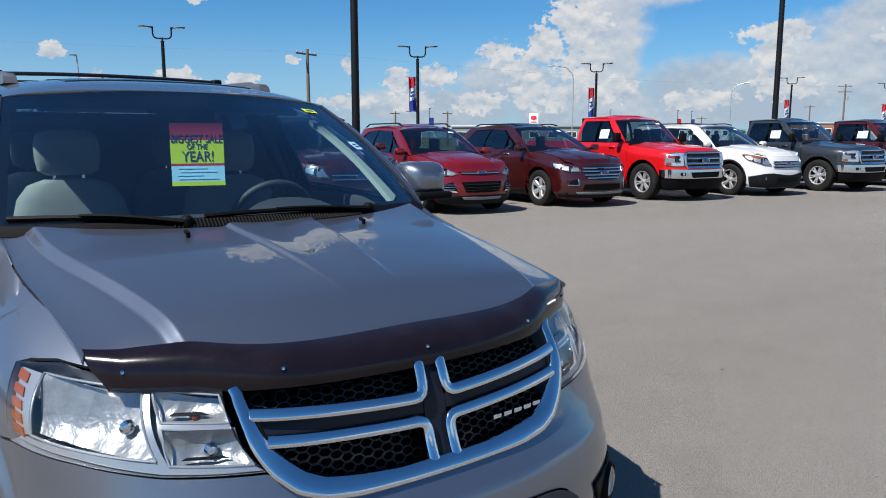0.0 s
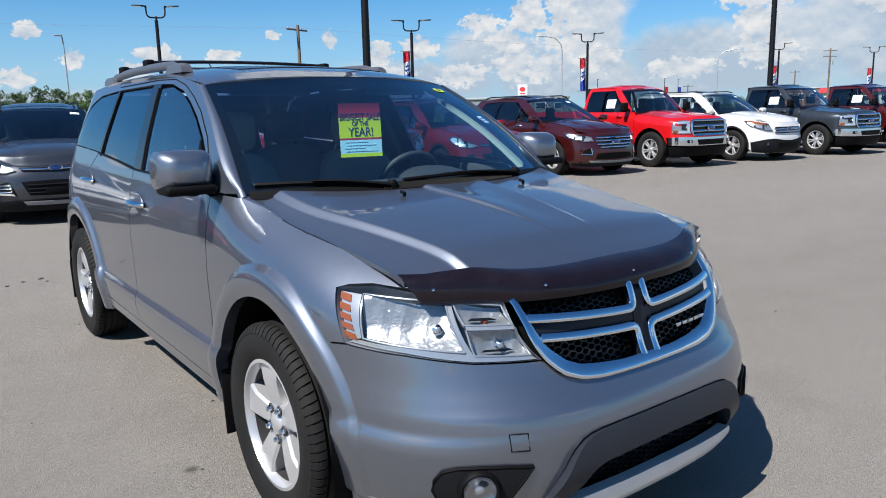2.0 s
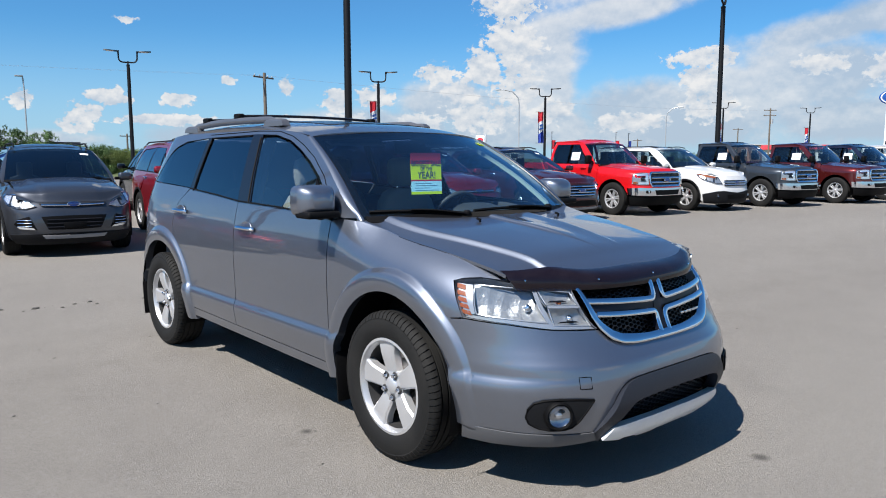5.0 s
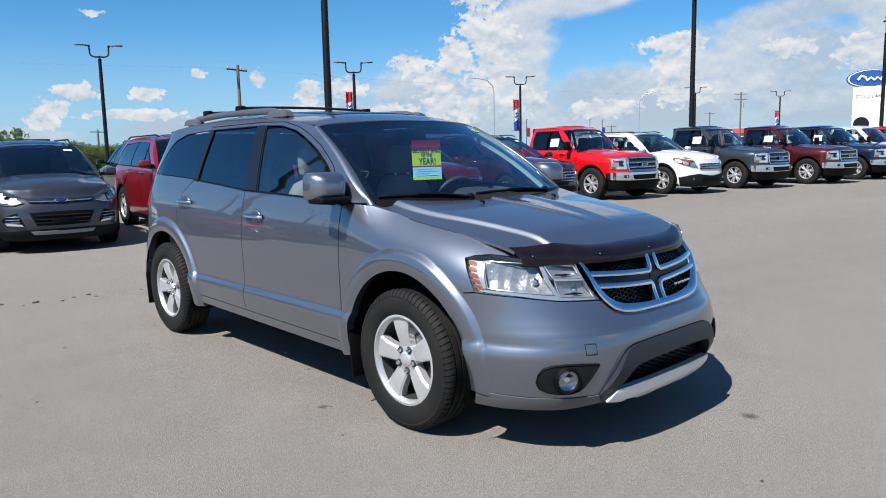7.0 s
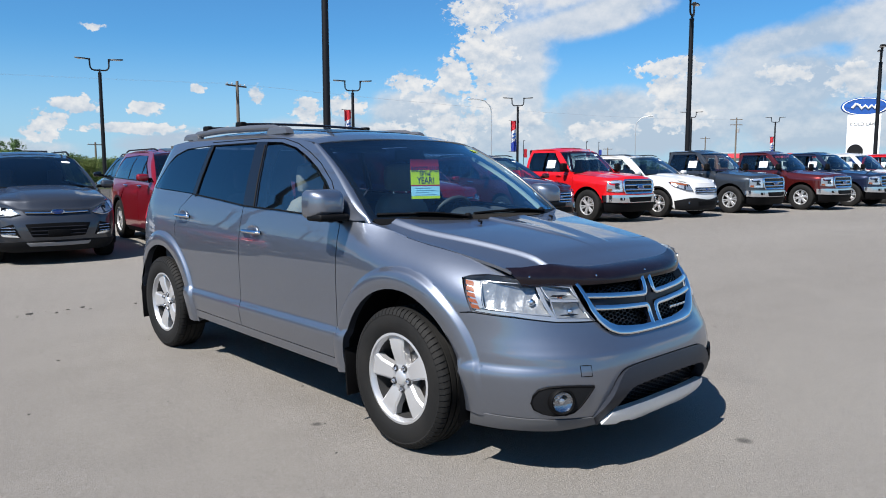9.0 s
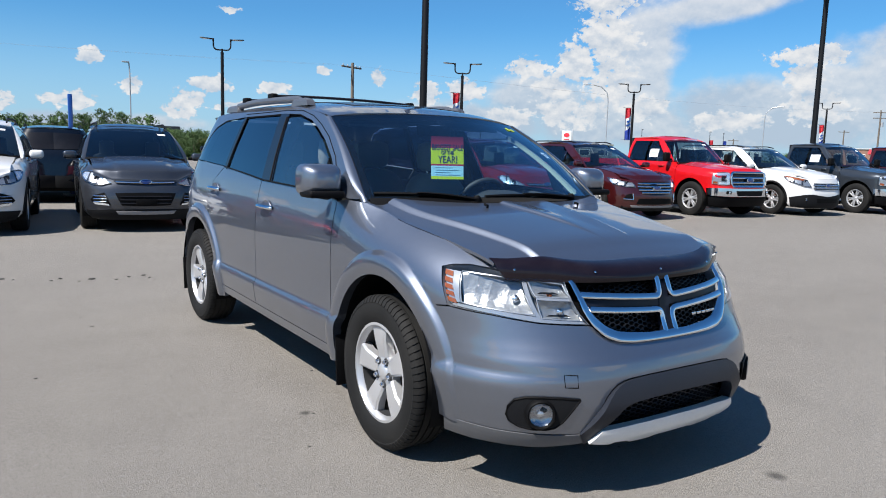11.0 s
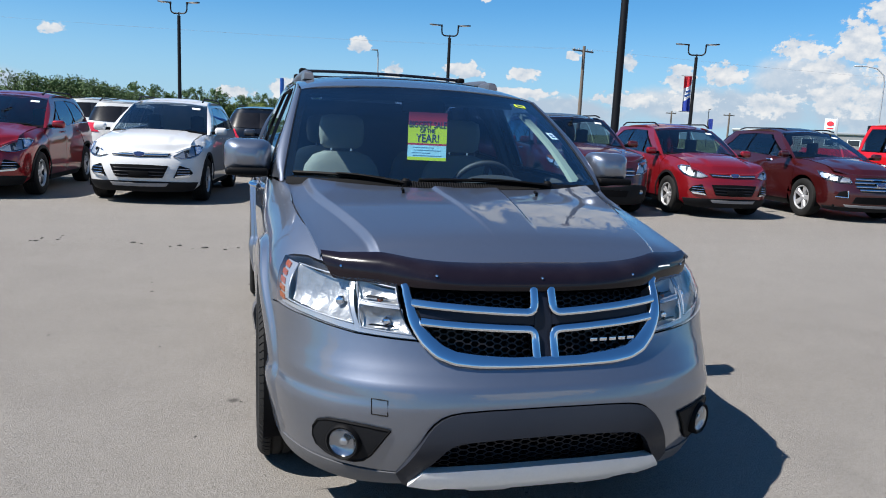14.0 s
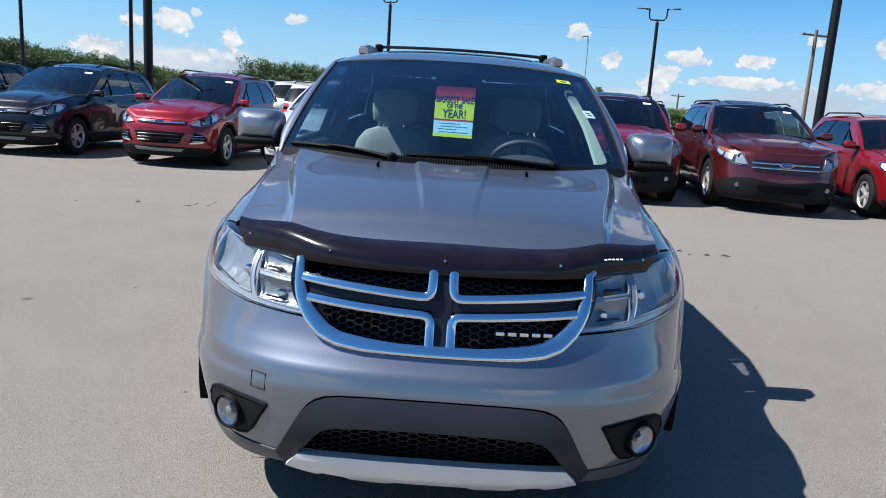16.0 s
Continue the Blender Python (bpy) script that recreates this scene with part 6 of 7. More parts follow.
            panes = [[("y", wy0 + 0.30, b0 + 0.025), ("y", wy1 + 0.27, top_g - 0.02), ("y", yA - 0.03, top_g), ("y", yA - 0.05, mid + 0.005)],
                     [("y", yA + 0.02, mid + 0.008), ("y", yA + 0.04, top_g), ("y", yB - 0.05, top_g), ("y", yB - 0.03, b1 - 0.01)],
                     [("y", yB + 0.03, b1 - 0.01), ("y", yB + 0.0, top_g), ("y", ge - 0.32, top_g - 0.03), ("y", ge - 0.12, b1 + 0.11), ("y", ge - 0.04, b1 + 0.012)]]
        part("roof_side_frame", S.sheet(fr, sx, 0, st, 0.012, ed), P, T)
        if truck:
            part("window_sticker", S.sheet([("y", 1.22, 1.37), ("y", 1.52, 1.37), ("y", 1.52, 1.58), ("y", 1.22, 1.58)], sx, 0.002, st, 0.002, ed), "white_print", T)
            for k in range(4):
                part("sticker_print", S.sheet([("y", 1.25, 1.385 + 0.045 * k), ("y", 1.48, 1.385 + 0.045 * k), ("y", 1.48, 1.41 + 0.045 * k), ("y", 1.25, 1.41 + 0.045 * k)], sx, 0.006, 0.3, 0.0, 0.2), "pen", T)
        strip = []
        for t in np.linspace(-0.04, 1, 12):
            g0 = ws(sx, t, 0.003)
            e = S.at(S.s_of("y", wy0 + (wy1 - wy0) * t + 0.01, wz0 + (wz1 - wz0) * t), wz0 + (wz1 - wz0) * t, 0.002, sx)
            strip.append([g0, (g0 + e) / 2 + Vector((sx * 0.006, -0.008, 0.004)), e])
        part("a_pillar", loft(strip, closed=False), P, T, soft=80)
        for i, pane in enumerate(panes):
            part("side_window", S.sheet(pane, sx, -0.006, st, 0.004, ed), "car_glass", T)
        # wheel arches
        for cy in (0.0, wb):
            part("wheel_liner", loft([[(sx * x, cy - ra * math.cos(t), r + ra * math.sin(t)) for t in np.linspace(-0.3, math.pi + 0.3, 18)] for x in (w - 0.02, w - 0.34)], closed=False), "black", T)
            part("wheel_liner_back", loft([[(sx * (w - 0.33), cy - k * math.cos(t), r + k * math.sin(t)) for t in np.linspace(-0.3, math.pi + 0.3, 14)] for k in (ra, 0.02)], closed=False), "black", T)
            if model in ("compact", "large"):
                ring = [("y", cy - k * math.cos(t), r + k * math.sin(t)) for k, ts in ((ra - 0.008, np.linspace(-0.1, math.pi + 0.1, 16)), (ra + 0.035, np.linspace(math.pi + 0.1, -0.1, 16))) for t in ts]
                part("arch_trim", S.sheet(ring, sx, 0.008, st, 0.02, ed), "plastic", T)
            wheel(T, Matrix.Translation((sx * (w - 0.125), cy, r)) @ Matrix.Rotation(0 if sx > 0 else math.pi, 4, "Z"), r, 0.235, r * (0.60 if not truck else 0.57), 6 if truck else 5, "alloy", False, model != "sport", turn=17 * sx)
        part("rocker_cladding", S.sheet([("y", 0.46, 0.20), ("y", wb - ra, 0.20), ("y", wb - ra, a - 0.004), ("y", 0.46, a - 0.004)], sx, -0.004 if not truck else -0.03, st, 0.02, ed), "plastic" if not truck else "black", T)
        # mirror, handles
        mz = b0 + 0.10
        mo = new("door_mirror")
        mo.parent = T
        part("mirror_housing", box(0.20, 0.12, 0.128 if not truck else 0.22, (sx * (w + 0.10), sy + 0.22, mz + (0.03 if truck else 0.0)), 0.045, 3), P if not truck else "black", mo)
        part("mirror_arm", box(0.10, 0.06, 0.05, (sx * (w - 0.01), sy + 0.22, mz - 0.03), 0.015), "black", mo)
        for y in ((yA - 0.12, yB - 0.05) if not truck else (yA - 0.06, yB - 0.08)):
            part("door_handle", tube([S.at(S.s_of("y", y + d, mid - 0.10), mid - 0.10, o, sx) for d, o in ((-0.09, 0.0), (-0.06, 0.028), (0.06, 0.028), (0.09, 0.0))], 0.014, 6), "chrome" if model == "sport" or model == "large" else P, T)
        if not truck:
            part("roof_rail", tube([(sx * (q["wt"] - 0.055), y, h - 0.060 + (0.062 if model == "compact" else 0.036) * smooth(min(y - 1.25, q["rt"] - 0.05 - y) / 0.2)) for y in np.linspace(1.25, q["rt"] - 0.05, 24)], 0.015, 6), "plastic", T)
            part("belt_trim", tube(S.line([("y", sy + 0.30, b0 + 0.012), ("y", yA, mid - 0.004), ("y", yB, b1 - 0.02), ("y", ge - 0.03, b1 + 0.0)], sx, 0.004, 0.15), 0.008, 5), "chrome" if model != "large" else "black", T)
        # tail lamp
        tz = (0.92, 1.12) if not truck else (0.82, 1.22)
        part("tail_light", S.sheet([("y", q["tail"] - 0.28, tz[0]), ("y", q["tail"] - 0.30, tz[1]), ("y", q["tail"] - 0.05 - 0.10 * (not truck), tz[1]), ("y", q["tail"] - 0.06, tz[0])], sx, 0.008, st, 0.01, ed), "red_lens", T)
    # bonnet
    xs = w - (0.10 if truck else 0.16)
    f_edge = [(x, S.at(abs(S.s_of("x", x, z0)), z0).y + 0.01) for x in np.linspace(-xs * 0.97, xs * 0.97, 16)]
    f_edge = [(x, max(y, -fo + 0.03)) for x, y in f_edge]
    r_edge = [((xs - 0.005) * u, q["wsb"][0] - 0.03 + 0.12 * u * u) for u in np.linspace(1, -1, 12)]

    def hood(x, y):
        k = 1 - (abs(x) / xs) ** 2
        z = zt(y) + 0.055 * max(k, -0.1) ** 1 + 0.016 * smooth((0.40 + 0.12 * smooth((y + 0.7) / 1.0) - abs(x)) / 0.06)
        if truck:
            z += 0.015 * smooth((0.62 - abs(x)) / 0.06)
        lip = z0 + 0.006 + (0.0 if truck else 0.09) * smooth((abs(x) - 0.45) / (xs - 0.45))
        g = smooth(1 - (y - float(np.interp(x, [e[0] for e in f_edge], [e[1] for e in f_edge]))) / 0.09)
        return Vector((x, y, z + (min(lip, z) - z) * g))
    fx, fy = [e[0] for e in f_edge], [e[1] for e in f_edge]

    def on_hood(x, v):
        y0 = float(np.interp(x, fx, fy))
        return hood(x, y0 + (q["wsb"][0] - 0.03 + 0.12 * (x / xs) ** 2 - y0) * v)
    X = xs * 0.97
    part("hood", panel([(-X, 0), (X, 0), (X, 1), (-X, 1)], on_hood, 0.075, 0.03, False, 0.06, cuts=(0.01, 0.02, 0.035, 0.05, 0.065, 0.085)), P, T)
    part("hood_seal", panel([(x * 0.99, y + 0.02) for x, y in f_edge] + [(xs * 0.93, -0.3), (-xs * 0.93, -0.3)], lambda x, y: hood(x, y) - Vector((0, 0, 0.035)), 0.1, 0.0, False, 0.1), "black", T)

    wso = part("windshield", panel([(-1, 0), (1, 0), (1, 1), (-1, 1)], ws, 0.15, 0.004, False, 0.1), "car_glass", T)
    wso.visible_shadow = False
    part("windshield_border", panel([(-1, 0), (1, 0), (1, 0.06), (-1, 0.06)], lambda u, v: ws(u, v, 0.003), 0.2, 0.0, False, 0.1), "black", T)
    for x in (-0.45, 0.15):
        part("wiper", tube([ws((x + 0.55 * t) / w, 0.05 + 0.03 * math.sin(t * 3), 0.012) for t in np.linspace(0, 1, 6)], 0.010, 5), "black", T)
    part("windshield_sticker", panel([(0.62, 0.80), (0.82, 0.80), (0.82, 0.86), (0.62, 0.86)], lambda u, v: ws(u, v, 0.002), 0.2, 0.0), "white_print", T)
    # roof
    y0, y1 = q["wst"][0], q["rt"]

    def roof(x, y):
        t = (y - y0) / (y1 - y0)
        zc = q["wst"][1] + (h - q["wst"][1]) * smooth(min(1, t / 0.35)) - (0.055 if not truck else 0.015) * smooth((t - 0.5) / 0.5)
        return Vector((x, y, zc - 0.05 * (abs(x) / q["wt"]) ** 2.6))
    hw = q["wt"] - 0.0
    part("roof", panel([((hw + 0.02) * u, y0 + 0.08 * u * u) for u in np.linspace(-1, 1, 11)] + [(hw, y1), (0, y1 + 0.10), (-hw, y1)], roof, 0.18, 0.03, False, 0.12), P, T)
    part("sunroof" if not truck else "roof_rib", panel([(-0.4, y0 + 0.3), (0.4, y0 + 0.3), (0.4, y0 + 0.8), (-0.4, y0 + 0.8)], lambda x, y: roof(x, y) + Vector((0, 0, 0.004)), 0.25, 0.0), "gloss_black" if model in ("large", "sport") else P, T)
    # nose skin
    top_z = z0 - 0.004
    low = 0.20 if not truck else 0.50
    half = [("x", 0.0, top_z), ("x", 0.45, top_z), ("y", -0.50, top_z + (0.10 if not truck else 0.0)), ("y", -0.50, 0.62 if not truck else 0.55)] + (arc(0, r, ra, 30, -6, 6) if not truck else [("y", -0.50, 0.54)]) + [("y", -0.50, low + 0.02), ("x", 0.60, low), ("x", 0.0, low)]
    right = S.trace(half)
    part("nose", panel(right + [(-s, z) for s, z in right[::-1]][1:-1], lambda s, z: S.at(s, z), 0.06, 0.02, False, 0.05), P if not truck else P, T)

    def both(pts):
        t = S.trace(pts)
        return t + [(-s, z) for s, z in t[::-1]][1:-1]

    def face(name, pts, mt, off=0.006, thick=0.02, label=""):
        return part(name, panel(both(pts), lambda s, z: S.at(s, z, off), 0.07, thick, False, 0.05), mt, T, label)

    def pair(name, pts, mt, off=0.006, thick=0.02):
        for sx in (-1, 1):
            part(name, S.sheet(pts, sx, off, 0.07, thick, 0.05), mt, T)

    def logo(z, size, off=0.03):
        c = S.at(0, z, off)
        m = Matrix.Translation(c) @ Matrix.Rotation(radians(90), 4, "X") @ Matrix.Diagonal((1, 0.42, 1, 1))
        part("badge", lathe([(size, -0.01), (size, 0.004), (size * 0.9, 0.008), (0, 0.009)], 24, m), "logo_blue", T)
        part("badge_ring", lathe([(size * 0.86, 0.008), (size * 0.92, 0.011), (size * 1.02, 0.008), (size * 1.04, -0.008)], 24, m), "chrome", T)
    if model == "compact":
        face("upper_grille", [("x", 0, 0.722), ("x", 0.40, 0.732), ("x", 0.44, 0.775), ("x", 0, 0.768)], "gloss_black", 0.014)
        part("grille_bar", bar_on(S, [("x", -0.41, 0.752), ("x", 0, 0.745), ("x", 0.41, 0.752)], 1, 0.020, 0.011), "chrome", T)
        face("lower_grille", [("x", 0, 0.405), ("x", 0.34, 0.415), ("x", 0.425, 0.595), ("x", 0, 0.605)], "black", 0.016)
        for z in (0.45, 0.50, 0.55):
            part("grille_slat", bar_on(S, [("x", -0.36, z), ("x", 0, z), ("x", 0.36, z)], 1, 0.022, 0.008), "gloss_black", T)
        part("plate_holder", box(0.30, 0.015, 0.09, S.at(0, 0.47, 0.03), 0.006), "black", T)
        pair("fog_scoop", [("x", 0.49, 0.415), ("x", 0.68, 0.43), ("x", 0.745, 0.49), ("x", 0.70, 0.560), ("x", 0.57, 0.600)], "black", 0.018)
        for sx in (-1, 1):
            for z in (0.47, 0.51, 0.55):
                part("scoop_slat", bar_on(S, [("x", 0.54, z), ("x", 0.70, z)], sx, 0.024, 0.005), "chrome", T)
            part("fog_lamp", S.sheet([("x", 0.50, 0.415), ("x", 0.68, 0.430), ("x", 0.71, 0.462), ("x", 0.60, 0.452), ("x", 0.52, 0.440)], sx, 0.026, 0.1, 0.01), "bright", T)
        face("lower_bumper", [("x", 0, 0.20), ("x", 0.60, 0.20), ("y", -0.52, 0.22), ("y", -0.52, 0.34), ("x", 0.66, 0.345), ("x", 0.36, 0.355), ("x", 0, 0.355)], "plastic", 0.016)
        face("skid_plate", [("x", 0, 0.285), ("x", 0.38, 0.290), ("x", 0.42, 0.335), ("x", 0, 0.330)], "skid_grey", 0.028)
        hl = [("x", 0.475, 0.738), ("x", 0.60, 0.705), ("x", 0.70, 0.712), ("y", -0.50, 0.760), ("y", -0.30, 0.880), ("y", -0.34, 0.905), ("y", -0.48, 0.895), ("x", 0.60, 0.812)]
        logo(0.752, 0.088)
    elif model == "large":
        face("grille", [("x", 0, 0.66), ("x", 0.46, 0.67), ("x", 0.50, 0.84), ("x", 0, 0.85)], P, 0.016)
        for z in (0.69, 0.75, 0.815):
            face("grille_slot", [("x", 0, z - 0.014), ("x", 0.46, z - 0.014), ("x", 0.465, z + 0.014), ("x", 0, z + 0.014)], "gloss_black", 0.021, 0.004)
        for z in (0.715, 0.785):
            part("grille_bar", bar_on(S, [("x", -0.49, z), ("x", 0, z), ("x", 0.49, z)], 1, 0.020, 0.013), "chrome", T)
        face("lower_bumper", [("x", 0, 0.21), ("x", 0.62, 0.21), ("y", -0.52, 0.23), ("y", -0.52, 0.47), ("x", 0.70, 0.54), ("x", 0.50, 0.555), ("x", 0, 0.50)], "plastic", 0.008)
        face("lower_intake", [("x", 0, 0.34), ("x", 0.36, 0.34), ("x", 0.40, 0.45), ("x", 0, 0.46)], "black", 0.014)
        for sx in (-1, 1):
            part("fog_lamp", lathe([(0.040, 0), (0.038, 0.010), (0.028, 0.004), (0, 0.008)], 16, Matrix.Translation(S.at(S.s_of("x", 0.66, 0.43), 0.43, 0.012, sx)) @ Matrix.Rotation(radians(90), 4, "X")), "fog_mirror", T)
        hl = [("x", 0.53, 0.73), ("x", 0.68, 0.74), ("y", -0.50, 0.86), ("y", -0.32, 0.98), ("y", -0.42, 0.985), ("x", 0.60, 0.91)]
        pair("turn_lens", [("x", 0.70, 0.885), ("y", -0.52, 0.92), ("y", -0.34, 0.975), ("y", -0.42, 0.98), ("x", 0.64, 0.915)], "amber", 0.016)
        logo(0.77, 0.10)
    elif model == "sport":
        face("grille", [("x", 0, 0.555), ("x", 0.36, 0.565), ("x", 0.48, 0.70), ("x", 0.44, 0.82), ("x", 0, 0.835)], "gloss_black")
        for z, x in ((0.60, 0.40), (0.66, 0.46), (0.73, 0.48), (0.79, 0.46)):
            part("grille_bar", bar_on(S, [("x", -x, z), ("x", 0, z), ("x", x, z)], 1, 0.012, 0.016), "chrome", T)
        face("lower_intake", [("x", 0, 0.345), ("x", 0.50, 0.355), ("x", 0.46, 0.47), ("x", 0, 0.48)], "black")
        face("skid_plate", [("x", 0, 0.275), ("x", 0.58, 0.285), ("x", 0.62, 0.325), ("x", 0, 0.315)], "skid_grey", 0.016)
        face("lower_bumper", [("x", 0, 0.20), ("x", 0.60, 0.20), ("y", -0.52, 0.22), ("y", -0.52, 0.28), ("x", 0.60, 0.272), ("x", 0, 0.27)], "plastic", 0.008)
        pair("fog_scoop", [("x", 0.58, 0.45), ("x", 0.74, 0.46), ("x", 0.70, 0.55), ("x", 0.60, 0.58)], "black")
        for sx in (-1, 1):
            part("scoop_trim", bar_on(S, [("x", 0.585, 0.575), ("x", 0.575, 0.455), ("x", 0.745, 0.462)], sx, 0.012, 0.011), "chrome", T)
        hl = [("x", 0.53, 0.72), ("x", 0.70, 0.72), ("y", -0.52, 0.775), ("y", -0.36, 0.90), ("y", -0.46, 0.885), ("x", 0.55, 0.795)]
        logo(0.695, 0.10)
    else:
        face("grille", [("x", 0, 0.72), ("x", 0.50, 0.72), ("x", 0.545, 0.82), ("x", 0.54, 1.03), ("x", 0.49, 1.065), ("x", 0, 1.07)], "gloss_black", 0.012, 0.03)
        loop = [("x", 0, 0.725), ("x", 0.50, 0.725), ("x", 0.545, 0.82), ("x", 0.54, 1.03), ("x", 0.49, 1.062), ("x", 0, 1.065)]
        for sx in (-1, 1):
            part("grille_frame", bar_on(S, loop, sx, 0.024, 0.028), "chrome", T)
        for z in (0.835, 0.945):
            part("grille_bar", bar_on(S, [("x", -0.52, z), ("x", 0, z), ("x", 0.52, z)], 1, 0.026, 0.024), "chrome", T)
        for j in range(-8, 9):
            part("grille_slat", bar_on(S, [("x", 0.06 * j, 0.74), ("x", 0.06 * j, 1.05)], 1, 0.014, 0.004), "plastic", T)
        half_b = [("x", 0, 0.505), ("x", 0.60, 0.505), ("y", -0.52, 0.52), ("y", -0.50, 0.69), ("x", 0.80, 0.70), ("x", 0.50, 0.695), ("x", 0, 0.69)]
        face("chrome_bumper", half_b, "chrome", 0.03, 0.06)
        face("bumper_centre", [("x", 0, 0.52), ("x", 0.40, 0.52), ("x", 0.44, 0.64), ("x", 0, 0.64)], "black", 0.036)
        face("air_dam", [("x", 0, 0.27), ("x", 0.60, 0.27), ("y", -0.54, 0.29), ("y", -0.54, 0.49), ("x", 0.60, 0.497), ("x", 0, 0.497)], "black", 0.006)
        for sx in (-1, 1):
            part("fog_lamp", box(0.13, 0.03, 0.07, S.at(S.s_of("x", 0.62, 0.60), 0.60, 0.036, sx), 0.01), "black", T)
            part("fog_lens", lathe([(0.03, 0), (0.02, 0.01), (0, 0.012)], 12, Matrix.Translation(S.at(S.s_of("x", 0.62, 0.60), 0.60, 0.052, sx)) @ Matrix.Rotation(radians(90), 4, "X")), "bright", T)
        hl = [("x", 0.57, 0.78), ("x", 0.72, 0.77), ("y", -0.60, 0.80), ("y", -0.60, 1.03), ("x", 0.72, 1.06), ("x", 0.57, 1.05)]
        pair("lamp_core", [("x", 0.66, 0.86), ("x", 0.76, 0.86), ("x", 0.76, 0.97), ("x", 0.66, 0.97)], "gloss_black", 0.016, 0.01)
        for strip in ([("x", 0.575, 0.79), ("x", 0.635, 0.785), ("x", 0.635, 1.05), ("x", 0.575, 1.045)], [("x", 0.635, 0.995), ("x", 0.83, 0.985), ("x", 0.83, 1.03), ("x", 0.635, 1.05)], [("x", 0.635, 0.785), ("x", 0.80, 0.79), ("x", 0.80, 0.835), ("x", 0.635, 0.83)]):
            pair("lamp_strip", strip, "bright", 0.015, 0.01)
        pair("turn_lens", [("x", 0.82, 0.79), ("y", -0.62, 0.80), ("y", -0.62, 0.85), ("x", 0.82, 0.85)], "amber", 0.014, 0.01)
        logo(0.89, 0.115, 0.055)
    for sx in (-1, 1):
        hp = new("headlight")
        hp.parent = T
        part("reflector", S.sheet(hl, sx, 0.006, 0.1, 0.015, 0.04), "row_lamp" if truck else "lamp_dark", hp)
        part("reflector_rim", tube(S.line(hl + hl[:1], sx, 0.014, 0.08), 0.006, 5), "chrome", hp)
        if not truck:
            # silvered chambers side by side in the dark housing
            st = S.trace(hl)
            s0, s1 = min(p[0] for p in st), max(p[0] for p in st)
            for f0, f1, mt in ((0.04, 0.30, "row_lamp"), (0.36, 0.60, "row_lamp"), (0.64, 0.90, "bright")):
                cell = slice_outline(st, s0 + (s1 - s0) * f0, s0 + (s1 - s0) * f1)
                cs, cz = sum(p[0] for p in cell) / len(cell), sum(p[1] for p in cell) / len(cell)
                cell = [(cs + (p - cs) * 0.94, cz + (q_ - cz) * 0.74) for p, q_ in cell]
                deep = max(1e-3, max(abs(p[1] - cz) for p in cell))
                part("chamber", panel(cell, lambda s, z, sx=sx, cz=cz, deep=deep: S.at(s, z, 0.016 - 0.008 * (1 - min(1, ((z - cz) / deep) ** 2)), sx), 0.03, 0.004, flip=sx < 0, edge=0.03), mt, hp)
        zc, xc = sum(p[2] for p in hl) / len(hl), 0.66
        part("projector", lathe([(0.034, 0), (0.031, 0.010), (0.02, 0.004), (0, 0.010)], 16, Matrix.Translation(S.at(S.s_of("x", xc, zc), zc, 0.008, sx)) @ Matrix.Rotation(radians(90), 4, "X")), "gloss_black" if not truck else "bright", hp)
        lo = part("lens", S.sheet(hl, sx, 0.022, 0.1, 0.014, 0.04), "lens", hp)
        lo.visible_shadow = False
    # tail, floor, seats
    end = math.pi / 2 + S.yr - S.yc + math.pi / 2
    if truck:
        for sx in (-1, 1):
            sr = S.trace([("y", q["tail"] - 0.18, 0.50), ("y", q["tail"] - 0.12, 1.30)])
            part("tailgate", panel(sr + [(end, 1.30), (end, 0.50)], lambda s, z, sx=sx: S.at(s, z, 0, sx), 0.2, 0.05, flip=sx < 0), P, T)
        part("bed_floor", box(2 * w - 0.12, q["tail"] - 2.5, 0.06, (0, (q["tail"] + 2.35) / 2, 0.85), 0.01), "plastic", T)
        part("cab_back", box(1.5, 0.05, 0.62, (0, 2.33, 1.56), 0.02), "gloss_black", T)
        part("cab_back_lower", box(1.84, 0.06, 0.9, (0, 2.34, 0.86), 0.02), P, T)
    else:
        for sx in (-1, 1):
            sr = S.trace([("y", q["tail"] - 0.24, 0.36), ("y", q["tail"] - 0.20, 1.0), ("y", q["tail"] - 0.34, b1 + 0.05), ("y", q["rt"] + 0.02, h - 0.10)])
            part("tailgate", panel(sr + [(end, h - 0.10), (end, 0.36)], lambda s, z, sx=sx: S.at(s, z, 0, sx), 0.15, 0.02, flip=sx < 0), P, T)
            rg = [(end - 1.08, b1 + 0.03), (end - 0.98, h - 0.20), (end, h - 0.17), (end, b1)]
            part("rear_glass", panel(rg, lambda s, z, sx=sx: S.at(s, z, 0.008, sx), 0.2, 0.01, flip=sx < 0), "gloss_black", T)
            rb = [(end - 1.2, 0.34), (end - 1.2, 0.60), (end, 0.60), (end, 0.34)]
            part("rear_bumper", panel(rb, lambda s, z, sx=sx: S.at(s, z, 0.012, sx), 0.2, 0.02, flip=sx < 0), "plastic", T)
    part("floor_pan", box(2 * w - 0.36, q["tail"] + fo - 0.5, 0.10, (0, (q["tail"] - fo) / 2, 0.30), 0.02), "black", T)
    part("engine_block", box(1.1, 0.9, 0.5, (0, -0.05, 0.60), 0.05), "black", T)
    part("cabin_tub", box(2 * w - 0.30, (2.3 if truck else wb + 0.5) - 0.5, b0 - 0.50, (0, ((2.3 if truck else wb + 0.5) + 0.55) / 2, b0 / 2 + 0.12), 0.05), "cabin", T)
